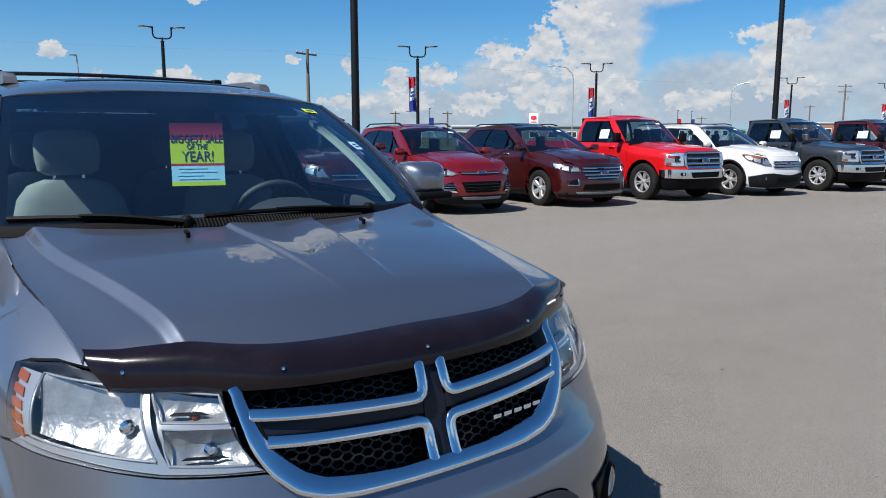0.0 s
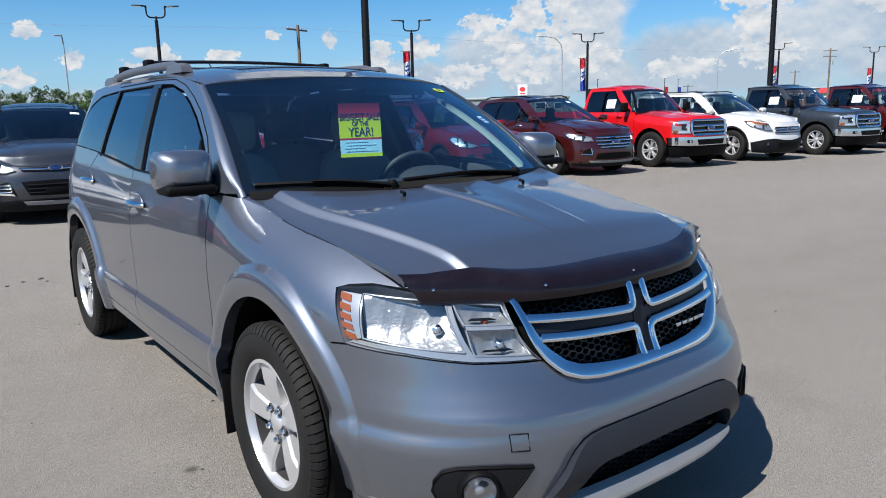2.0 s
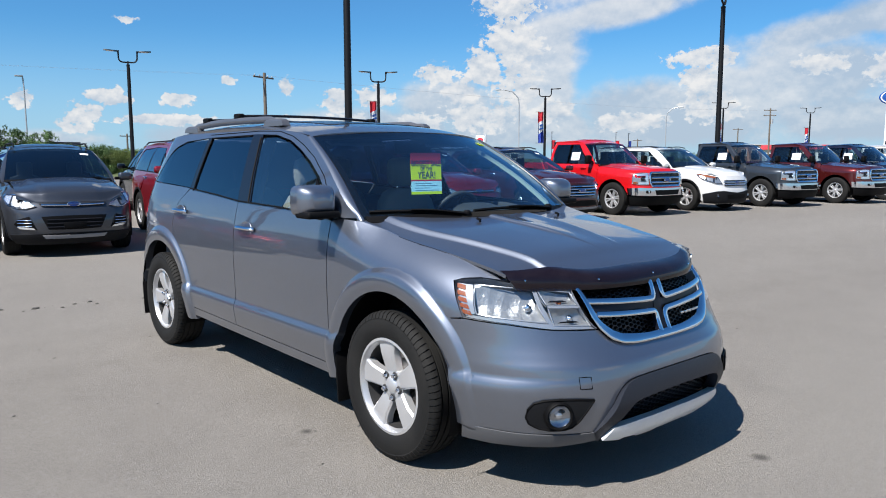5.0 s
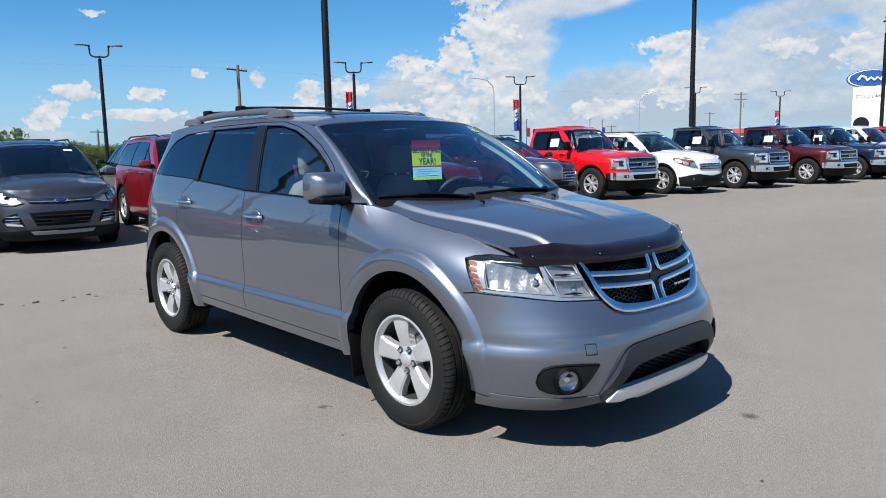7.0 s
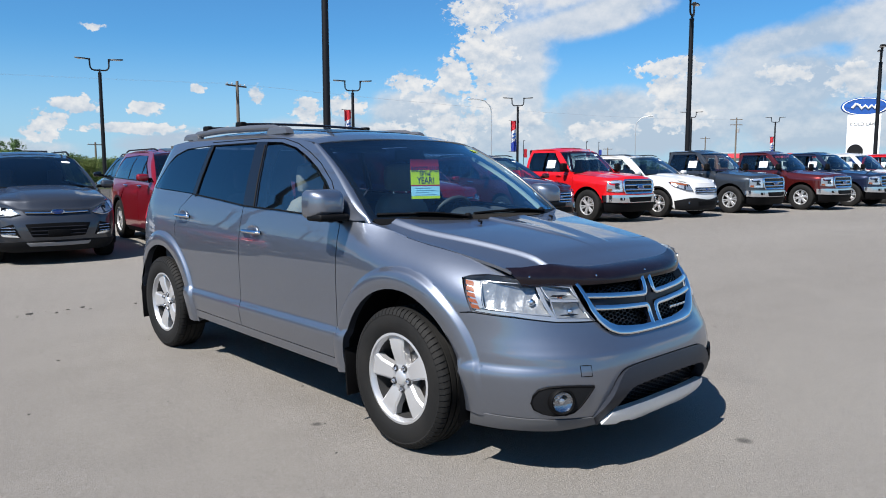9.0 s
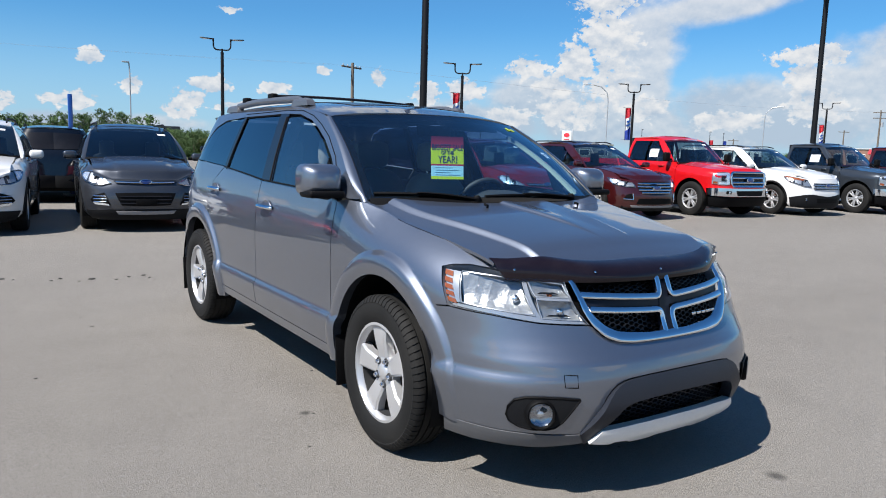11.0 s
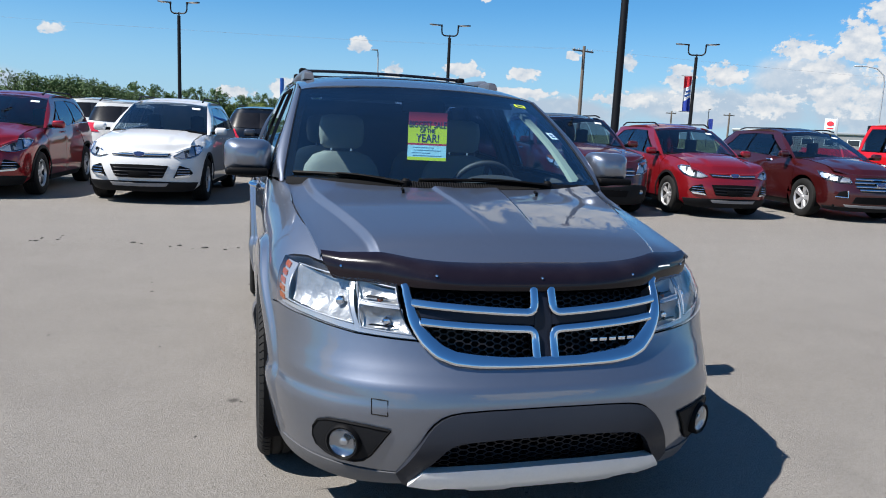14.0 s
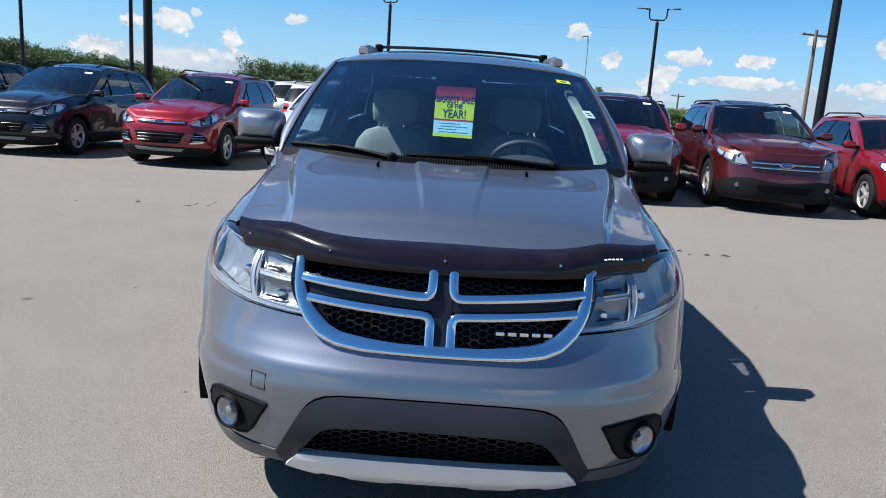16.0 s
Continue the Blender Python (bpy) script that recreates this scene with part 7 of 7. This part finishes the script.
    for x in (-0.38, 0.38):
        part("seat", loft([[(x + math.copysign(abs(math.cos(t)) ** 0.5, math.cos(t)) * 0.24 * k, q["wst"][0] + 0.42 + 0.07 * math.sin(t), z) for t in np.linspace(0, 2 * math.pi, 12, endpoint=False)] for z, k in ((b0 - 0.1, 1), (b0 + 0.08, 0.9), (b0 + 0.12, 0.5), (b0 + 0.16, 0.5), (b0 + 0.32, 0.5), (b0 + 0.34, 0.3))], True, True), "dash", T)
    return T


library = {k: build_car(k) for k in SPECS}
used = set()


def park(model, x, y, rz, colour, label):
    m = pose(x, y, 0, 0, 0, rz)
    if model in used:
        T = copy_thing(library[model], m)
    else:
        T = library[model]
        T.matrix_basis = m
        used.add(model)
    tagged(T, label, "pickup truck" if model == "truck" else "car", "vehicles parked in the dealer row")
    for o in T.children_recursive:
        if o.type == "MESH" and o.data.materials and o.data.materials[0] == M["placeholder_paint"]:
            o.material_slots[0].link = "OBJECT"
            o.material_slots[0].material = PAINTS[colour]
    return T


RZ = -6.0
ROW = [
    ("compact", -7.75, 10.45, "black", "black compact SUV parked in the dealer row"),
    ("compact", -4.93, 10.20, "ruby", "ruby red compact SUV parked in the dealer row"),
    ("compact", -2.35, 9.85, "white", "white compact SUV parked beside a grey one"),
    ("compact", 0.10, 9.70, "grey", "dark grey compact SUV parked in the row"),
    ("large", 2.75, 9.50, "candy", "candy red large SUV with roof rails"),
    ("large", 5.15, 9.25, "bronze", "bronze red large SUV with chrome grille bars"),
    ("compact", 7.55, 9.00, "ruby", "ruby red compact SUV beside a bronze one"),
    ("sport", 10.40, 8.75, "maroon", "dark maroon SUV with wide chrome grille"),
    ("truck", 13.35, 8.45, "red", "bright red pickup truck with chrome grille and bumper"),
    ("large", 16.15, 8.10, "white", "white large SUV with chrome grille bars"),
    ("truck", 19.30, 7.55, "slate", "slate grey pickup truck with chrome bumper"),
    ("truck", 22.60, 6.75, "bronze", "dark red pickup truck with chrome bumper"),
    ("truck", 25.90, 6.40, "blue", "dark blue pickup truck with chrome bumper"),
    ("truck", 28.90, 6.20, "white", "white pickup truck at the far end"),
    ("truck", 32.00, 5.80, "red", "red pickup truck at the far end"),
    ("compact", -10.6, 10.75, "black", "black compact SUV at the end of the row"),
]
for model, x, y, col, label in ROW:
    park(model, x, y, RZ + (-2.0 if -3 < x < -2 else 2.5 if x < -2 else 0.0), col, label)
# a second row, tails towards the first
for model, x, y, col, label in [
    ("compact", -3.25, 18.6, "white", "white compact SUV seen from the back"), ("large", -4.6, 23.2, "white", "white large SUV two rows back"), ("compact", -0.2, 18.3, "black", "black compact SUV seen from the back"),
    ("compact", 1.2, 18.2, "black", "black compact SUV seen from the back"), ("truck", -9.3, 34.8, "white", "white pickup truck parked further back"),
    ("large", 4.6, 18.4, "black", "black large SUV in the second row"), ("compact", -12.5, 19.4, "grey", "grey compact SUV in the second row"),
]:
    park(model, x, y, 180 + RZ, col, label)


# ---- lamps, poles, signs, buildings, trees ----
M["pole_black"] = mat("black_pole_paint", (0.0045, 0.0047, 0.0058), 0.5, spec=0.25, var=0.1, bump=0.05)
M["wood"] = mat("weathered_pole_wood", (0.12, 0.098, 0.078), 0.9, var=0.2, scale=3, bump=0.5, bscale=40)
M["grey_metal"] = mat("galvanised_metal", (0.38, 0.40, 0.42), 0.5, 0.5, var=0.08)
M["flag_red"] = mat("red_banner", (0.62, 0.03, 0.05), 0.8, var=0.05)
M["flag_white"] = mat("white_banner", (0.80, 0.80, 0.82), 0.8, var=0.04)
M["flag_blue"] = mat("blue_banner", (0.03, 0.07, 0.40), 0.8, var=0.05)
M["sign_white"] = mat("white_sign_face", (0.80, 0.81, 0.82), 0.4, var=0.03)
M["sign_blue"] = mat("blue_sign_face", (0.012, 0.06, 0.26), 0.3, coat=0.4, var=0.04)
M["wall_pale"] = mat("pale_metal_cladding", (0.50, 0.52, 0.53), 0.6, var=0.06, scale=2)
M["wall_grey"] = mat("grey_metal_cladding", (0.20, 0.21, 0.22), 0.6, var=0.06, scale=2)
M["roof_red"] = mat("red_metal_roof", (0.48, 0.035, 0.03), 0.5, var=0.08, scale=1)
M["brick"] = mat("brown_brick", (0.22, 0.12, 0.09), 0.85, var=0.2, scale=2)
M["dark_window"] = mat("dark_window_glass", (0.02, 0.025, 0.03), 0.1, coat=0.5, var=0.1)


def lamp_post(x, y, h, rz, banner=None, label="black double-arm lamp post"):
    T = thing("lamp_post", label, "lamp post", "lamp posts of the lot", m=pose(x, y, 0, 0, 0, rz))
    part("base", lathe([(0.30, 0), (0.30, 0.55), (0.27, 0.62), (0, 0.62)], 20), "grey_metal", T)
    part("pole", lathe([(0.105, 0.6), (0.10, 2.0), (0.085, h - 0.98), (0.0, h - 0.96)], 14), "pole_black", T)
    part("collar", lathe([(0.095, h - 1.00), (0.095, h - 0.96), (0.045, h - 0.94), (0.042, h - 0.78), (0, h - 0.77)], 14), "pole_black", T)
    for sx in (-1, 1):
        arm = part("arm", tube([(0, 0, h - 0.84), (sx * 0.26, 0, h - 0.835), (sx * 0.36, 0, h - 0.80), (sx * 0.43, 0, h - 0.72), (sx * 0.45, 0, h - 0.62), (sx * 0.46, 0, h - 0.34), (sx * 0.47, 0, h - 0.27), (sx * 0.60, 0, h - 0.275)], 0.040, 8), "pole_black", T)
        part("arm_knuckle", box(0.10, 0.12, 0.12, (sx * 0.465, 0, h - 0.30), 0.02), "pole_black", T)
        part("lamp_head", loft([[(sx * (0.55 + l), a, h - 0.275 + 0.06 * l + b) for a, b in ((-wd, -0.025), (wd, -0.025), (wd * 0.8, 0.025), (-wd * 0.8, 0.025))] for l, wd in ((0, 0.08), (0.08, 0.14), (0.52, 0.14), (0.60, 0.08))], True, True), "pole_black", T)
        part("lamp_lens", box(0.36, 0.20, 0.012, (sx * 0.85, 0, h - 0.292)), "white_print", T)
    if banner:
        side, z, hh, swing = banner
        b = new("banner")
        b.parent = T
        b.matrix_basis = pose(0, 0, 0, 0, 0, swing)
        n, wave = 9, 0.015 if abs(swing) > 60 else 0.07

        def strip(z0, z1, s0=0.0, s1=0.0):
            rows = []
            for lim, sl in ((z0, s0), (z1, s1)):
                rows.append([(side * (0.10 + (0.50 - 0.10 * (1 - lim)) * k / n), wave * math.sin(k * 0.9 + 2.2 * lim), z + hh * (lim - sl * (k / n - 0.5))) for k in range(n + 1)])
            bm = loft(rows, False)
            bmesh.ops.solidify(bm, geom=bm.faces[:], thickness=0.008)
            return bm
        part("banner_top", strip(0.70, 1.0, 0.12), "flag_red", b)
        part("banner_middle", strip(0.34, 0.70, 0.16, 0.12), "flag_white", b)
        part("banner_foot", strip(0.0, 0.34, 0.0, 0.16), "flag_blue", b)
        for zz, wide in ((0.57, 0.26), (0.46, 0.34)):
            for dy in (-0.015 - wave, 0.005 + wave):
                part("print_bar", box(wide, 0.012, hh * 0.055, (side * 0.33, dy, z + hh * zz), rot=Matrix.Rotation(side * radians(24), 4, "Y")), "sign_blue", b)
        for zz in (z - 0.02, z + hh + 0.02):
            part("banner_rod", tube([(0, 0, zz), (side * 0.74, 0, zz)], 0.015, 6), "pole_black", b)
    return T


lamp_post(8.03, 13.8, 8.1, 60)
lamp_post(24.0, 12.2, 8.1, 20)
lamp_post(39.0, 10.0, 7.6, 20)
lamp_post(-7.0, 13.8, 8.1, 60)
lamp_post(-16.1, 33.6, 8.1, -20)
lamp_post(-23.4, 36.9, 8.1, -20)
lamp_post(-4.25, 40.3, 7.6, -20)
lamp_post(10.3, 38.1, 7.3, -16, (-1, 2.9, 2.1, -84), "black lamp post with a faded banner")
lamp_post(23.3, 33.7, 6.8, -30, (-1, 2.9, 1.9, 20), "black lamp post with red, white and blue banner")
lamp_post(39.8, 35.1, 6.9, -40, (-1, 2.6, 2.3, 15), "black lamp post with red, white and blue banner")
lamp_post(69.6, 37.0, 7.4, -55, (-1, 2.6, 2.4, 15), "black lamp post with red, white and blue banner")
lamp_post(88.0, 36.0, 7.6, -55, (-1, 2.6, 2.4, 15), "black lamp post with red, white and blue banner")


def street_lamp(x, y, h, rz, reach=2.2, label="grey curved street lamp by the road"):
    T = thing("street_lamp", label, "street lamp", "street lamps", m=pose(x, y, 0, 0, 0, rz))
    part("pole", tube([(0, 0, 0), (0, 0, h * 0.6), (0, 0, h * 0.82), (-0.05 * reach, 0, h * 0.90), (-0.35 * reach, 0, h * 0.975), (-0.8 * reach, 0, h), (-reach, 0, h)], 0.065, 8), "grey_metal", T)
    part("lamp_head", box(0.7, 0.25, 0.14, (-reach - 0.25, 0, h), 0.05), "grey_metal", T)
    return T


street_lamp(60, 57, 9.3, -40, 2.2)
street_lamp(95, 60, 9.0, -60, -2.4)
street_lamp(12.8, 75.3, 9.05, 0, 0.12, "tall thin grey pole")


def utility_pole(x, y, h, rz, arms=1, label="weathered wooden utility pole with crossarm"):
    T = thing("utility_pole", label, "utility pole", "utility poles", m=pose(x, y, 0, 0, 0, rz))
    part("pole", lathe([(0.16, 0), (0.14, h * 0.5), (0.11, h), (0, h)], 10), "wood", T)
    for k in range(arms):
        part("crossarm", box(2.2, 0.10, 0.12, (0, 0.1, h - 0.35 - 0.9 * k), 0.02), "wood", T)
        for i in (-0.95, -0.45, 0.45, 0.95):
            part("insulator", lathe([(0.035, 0), (0.05, 0.06), (0.03, 0.14), (0, 0.15)], 8, Matrix.Translation((i, 0.1, h - 0.29 - 0.9 * k))), "grey_metal", T)
    if arms > 1:
        part("transformer", lathe([(0.0, 0), (0.22, 0), (0.22, 0.7), (0.0, 0.72)], 14, Matrix.Translation((0.32, 0, h - 2.6))), "grey_metal", T)
    return T


POLES = [(24.1, 49.7, 7.95, 20, 1), (69.7, 93.9, 5.5, 10, 1), (122.3, 57.3, 9.9, -40, 2), (32, 107.5, 5.0, 15, 1), (62.8, 98.6, 5.5, 15, 1), (151, 78, 8.0, -40, 1), (-40, 60, 8.5, 10, 1), (140, 96, 5.8, -40, 1)]
for x, y, h, rz, n in POLES:
    utility_pole(x, y, h, rz, n)


def wire(name, a, b, sag, n=16):
    a, b = Vector(a), Vector(b)
    pts = [a.lerp(b, i / n) - Vector((0, 0, sag * 4 * (i / n) * (1 - i / n))) for i in range(n + 1)]
    ob = part(name, tube(pts, 0.0024, 5), "grey_metal")
    return tagged(ob, "thin dark overhead wire between the poles", "wire", "overhead wires")


for off in (-0.95, 0.0, 0.95):
    wire("overhead_wire", (24.1 + off, 49.8, 7.75), (122.3 + off, 57.3, 9.6), 0.8)
    wire("overhead_wire", (24.1 + off, 49.8, 7.75), (-40 + off, 60, 8.3), 0.6)

# sign pylon: blue oval over a white slab
T = thing("sign_pylon", "tall white dealer sign slab with a blue oval on top", "sign", m=pose(99.8, 29.9, 0, 0, 0, -73))
part("slab", box(3.7, 0.9, 7.9, (0, 0, 3.95), 0.06), "sign_white", T)
oval = lathe([(2.7, -0.35), (2.7, 0.35), (2.6, 0.42), (0, 0.42)], 48, Matrix.Translation((0, 0, 8.9)) @ Matrix.Rotation(radians(90), 4, "X") @ Matrix.Diagonal((1, 0.42, 1, 1)))
part("oval", oval, "sign_blue", T)
part("oval_rim", lathe([(2.35, 0.43), (2.38, 0.47), (2.48, 0.47), (2.52, 0.42)], 48, Matrix.Translation((0, 0, 8.9)) @ Matrix.Rotation(radians(90), 4, "X") @ Matrix.Diagonal((1, 0.42, 1, 1))), "sign_white", T)
part("script_shape", tube([(-1.4, -0.47, 8.75), (-1, -0.47, 9.25), (-0.6, -0.47, 9.05), (-0.35, -0.47, 8.65), (0.05, -0.47, 9), (0.4, -0.47, 8.65), (0.75, -0.47, 9), (1.05, -0.47, 8.65), (1.4, -0.47, 9.25)], 0.16, 6), "sign_white", T)
o = part("lettering", text_mesh("COLD LAKE", 0.58, 0.02), "pole_black", T)
o.matrix_basis = Matrix.Translation((0, -0.48, 6.7)) @ Matrix.Rotation(radians(90), 4, "X")
part("print_shape", lathe([(0.9, 0), (0.9, 0.03), (0, 0.03)], 24, Matrix.Translation((-0.8, -0.46, 3.3)) @ Matrix.Rotation(radians(90), 4, "X")), "pole_black", T)
part("print_shape", lathe([(1.5, 0), (1.5, 0.03), (0, 0.03)], 24, Matrix.Translation((0.1, -0.45, 2.2)) @ Matrix.Rotation(radians(90), 4, "X") @ Matrix.Diagonal((1, 0.35, 1, 1))), "sign_blue", T)


def shed(name, label, x, y, rz, sx, sy, h, wall, roof, n=6, rise=0.0):
    T = thing(name, label, "building", m=pose(x, y, 0, 0, 0, rz))
    part("wall", box(sx, sy, h, (0, 0, h / 2)), wall, T)
    if rise:
        part("roof", loft([[(-sx / 2 - 0.5, -sy / 2 - 0.5, h), (0 - sx / 2 - 0.5, 0, h + rise), (-sx / 2 - 0.5, sy / 2 + 0.5, h)], [(sx / 2 + 0.5, -sy / 2 - 0.5, h), (sx / 2 + 0.5, 0, h + rise), (sx / 2 + 0.5, sy / 2 + 0.5, h)]], True, True), roof, T)
    else:
        part("roof", box(sx + 0.4, sy + 0.4, 0.35, (0, 0, h + 0.17), 0.05), roof, T)
    for i in range(n):
        wx = -sx / 2 + sx * (i + 0.5) / n
        wd = new("window")
        wd.parent = T
        part("pane", box(sx / n * 0.5, 0.06, h * 0.28, (wx, -sy / 2 - 0.02, h * 0.6)), "dark_window", wd)
        part("frame", box(sx / n * 0.56, 0.04, h * 0.33, (wx, -sy / 2 - 0.005, h * 0.6)), "white_print", wd)
    return T


shed("low_building", "long low pale building beyond the lot", 88, 98, -42, 22, 12, 3.1, "wall_grey", "grey_metal", 7)
shed("red_roofed_building", "low building with a red metal roof", 166, 70, -66, 17, 12, 3.3, "wall_pale", "roof_red", 5, 1.1)
shed("brick_building", "brown brick building with a flat roof", 196, 98, -63, 16, 10, 4.9, "brick", "grey_metal", 6)
shed("white_shed", "white flat-roofed shop front far off", 200, 140, -55, 20, 10, 4.6, "sign_white", "grey_metal", 8)
shed("grey_house", "small grey house with a pitched roof", 22.0, 107, -10, 6, 5, 2.2, "wood", "pole_black", 3, 1.5)

T = thing("red_and_white_sign", "white roadside sign with a red round mark", "sign", m=pose(67.1, 71, 0, 0, 0, -42))
part("post", box(0.25, 0.25, 4.7, (0.75, 0, 2.35), 0.03), "grey_metal", T)
part("board", box(1.2, 0.2, 1.4, (0, 0, 3.85), 0.03), "sign_white", T)
part("mark", lathe([(0.40, 0), (0.40, 0.03), (0, 0.03)], 24, Matrix.Translation((0, -0.11, 3.98)) @ Matrix.Rotation(radians(90), 4, "X") @ Matrix.Diagonal((1, 0.7, 1, 1))), "flag_red", T)
part("print_bar", box(0.7, 0.04, 0.12, (0, -0.11, 3.42)), "flag_red", T)

for x, y, z, mt in ((62, 88, 4.6, "flag_blue"), (98, 85, 5.0, "flag_red"), (110, 80, 5.0, "flag_red"), (128, 90, 5.4, "flag_blue")):
    T = thing("pole_flag", "narrow upright banner flag on a thin pole", "flag", "pole flags", m=pose(x, y, 0, 0, 0, -30))
    part("pole", tube([(0, 0, 0), (0, 0, z * 1.22)], 0.05, 6), "pole_black", T)
    part("pole_cap", box(0.34, 0.16, 0.08, (0.10, 0, z * 1.22), 0.02), "pole_black", T)
    bm = loft([[(0.06 + 0.62 * k / 6, 0.04 * math.sin(k), z * (0.62 if t == 0 else 0.93)) for k in range(7)] for t in (0, 1)], False)
    bmesh.ops.solidify(bm, geom=bm.faces[:], thickness=0.01)
    part("cloth", bm, mt, T)


# trees: trunk, limbs and a crown of many leaf clumps
def leaf_mat(name, col):
    m = mat(name, col, 0.7, var=0.35, scale=1.2, rnd=0.4)
    p = m.node_tree.nodes["Principled BSDF"]
    p.inputs["Transmission Weight"].default_value = 0.0
    p.inputs["Subsurface Weight"].default_value = 0.0
    return m


M["leaf_a"], M["leaf_b"] = leaf_mat("green_leaves", (0.040, 0.078, 0.018)), leaf_mat("yellow_green_leaves", (0.085, 0.115, 0.02))
M["bark"] = mat("grey_brown_bark", (0.13, 0.10, 0.08), 0.9, var=0.2, bump=0.5)


def tree(height, spread, seed, mt, low=0.18, count=64, leaves=100):
    rng = random.Random(seed)
    T = thing("tree", "leafy green bush-like tree at the lot's far edge", "tree", "trees along the far edge")
    part("trunk", tube([(0, 0, 0), (0.05, 0.02, height * 0.3), (-0.04, 0.05, height * 0.6), (0.02, 0, height * 0.85)], 0.055 * min(2.0, spread), 7, taper=[1.3, 1.0, 0.6, 0.2]), "bark", T)
    b = bmesh.new()
    for k in range(6):
        a, l = rng.uniform(0, 6.28), rng.uniform(0.4, 0.8) * spread
        z = height * rng.uniform(0.25, 0.55)
        tube([(0, 0, z), (l * 0.6 * math.cos(a), l * 0.6 * math.sin(a), z + height * 0.15), (l * math.cos(a), l * math.sin(a), z + height * 0.28)], 0.05, 5, b, taper=[1, 0.6, 0.2])
    part("limbs", b, "bark", T)
    verts, faces = [], []
    clumps = [(rng.gauss(0, spread * 0.42), rng.gauss(0, spread * 0.42), height * rng.uniform(low, 0.96)) for _ in range(count)]
    for cx, cy, cz in clumps:
        f = 1.0 - 0.55 * max(0, cz / height - 0.5)
        cx, cy, rad = cx * f, cy * f, rng.uniform(0.35, 0.75) * spread * 0.32
        for _ in range(leaves):
            d = Vector((rng.gauss(0, 1), rng.gauss(0, 1), rng.gauss(0, 1) * 1.2)).normalized() * rad * rng.uniform(0.5, 1.15)
            c = Vector((cx, cy, cz)) + d
            s = rng.uniform(0.06, 0.12)
            u = Vector((rng.gauss(0, 1), rng.gauss(0, 1), rng.gauss(0, 1))).normalized() * s
            v = u.cross(Vector((rng.gauss(0, 1), rng.gauss(0, 1), rng.gauss(0, 1)))).normalized() * s * 0.7
            k = len(verts)
            verts += [tuple(c - u), tuple(c + v * 0.6), tuple(c + u), tuple(c - v * 0.6)]
            faces.append((k, k + 1, k + 2, k + 3))
    me = bpy.data.meshes.new("crown")
    me.from_pydata(verts, [], faces)
    part("crown", me, mt, T)
    return T


kinds = [tree(4.6, 2.0, 3, "leaf_a"), tree(4.4, 2.5, 5, "leaf_a", 0.04, 80), tree(3.4, 2.4, 8, "leaf_b", 0.04, 70), tree(3.8, 2.7, 11, "leaf_a", 0.04, 80), tree(4.2, 1.15, 14, "leaf_a", 0.10, 90, 34)]
tall = (4.8, 4.7, 3.6, 4.0, 4.2)
# height of the tree belt by bearing, in degrees
belt = pchip((-52, -34, -29, -25, -22, -20, -17.4, -16.4, -14.5, -12, -9, 8, 14, 24), (4.3, 4.4, 4.1, 3.5, 3.0, 2.6, 2.7, 3.2, 3.3, 3.2, 3.0, 3.1, 2.7, 2.3))
rng = random.Random(4)
first = set()


def plant(k, x, y, s):
    m = pose(x, y, 0, 0, 0, rng.uniform(0, 360)) @ Matrix.Scale(s, 4)
    if k in first:
        o = copy_thing(kinds[k], m)
        o.matrix_basis = m
    else:
        first.add(k)
        kinds[k].matrix_basis = m


for i in range(230):
    bearing = -52 + 75 * i / 229 + rng.uniform(-0.3, 0.3)
    d = rng.uniform(70, 82)
    k = rng.choice((1, 2, 3, 3, 1, 0))
    plant(k, d * math.sin(radians(bearing)), d * math.cos(radians(bearing)), belt(bearing) * rng.uniform(0.84, 1.04) / tall[k])
# saplings standing out of the belt
for i in range(30):
    bearing = -10 + 21 * i / 29 + rng.uniform(-0.6, 0.6)
    d = rng.uniform(68, 76)
    plant(4, d * math.sin(radians(bearing)), d * math.cos(radians(bearing)), rng.uniform(0.74, 1.04))
# a nearer, thicker clump that falls away to one side
for i in range(10):
    bearing = -16.0 + 0.75 * i + rng.uniform(-0.1, 0.1)
    d = rng.uniform(49, 53)
    k = rng.choice((1, 3))
    plant(k, d * math.sin(radians(bearing)), d * math.cos(radians(bearing)), (3.75 - 0.085 * i) * rng.uniform(0.95, 1.03) / tall[k])
for i in range(40):
    bearing = 50 + 35 * i / 39
    d = rng.uniform(290, 350)
    plant(rng.randrange(4), d * math.sin(radians(bearing)), d * math.cos(radians(bearing)), rng.uniform(0.8, 1.25))

T = thing("blue_post", "dark blue marker post behind the row", "post", m=pose(0.05, 17.0, 0))
part("post", box(0.10, 0.08, 2.45, (0, 0, 1.225), 0.02), "sign_blue", T)
part("post_base", box(0.4, 0.4, 0.06, (0, 0, 0.03), 0.01), "grey_metal", T)
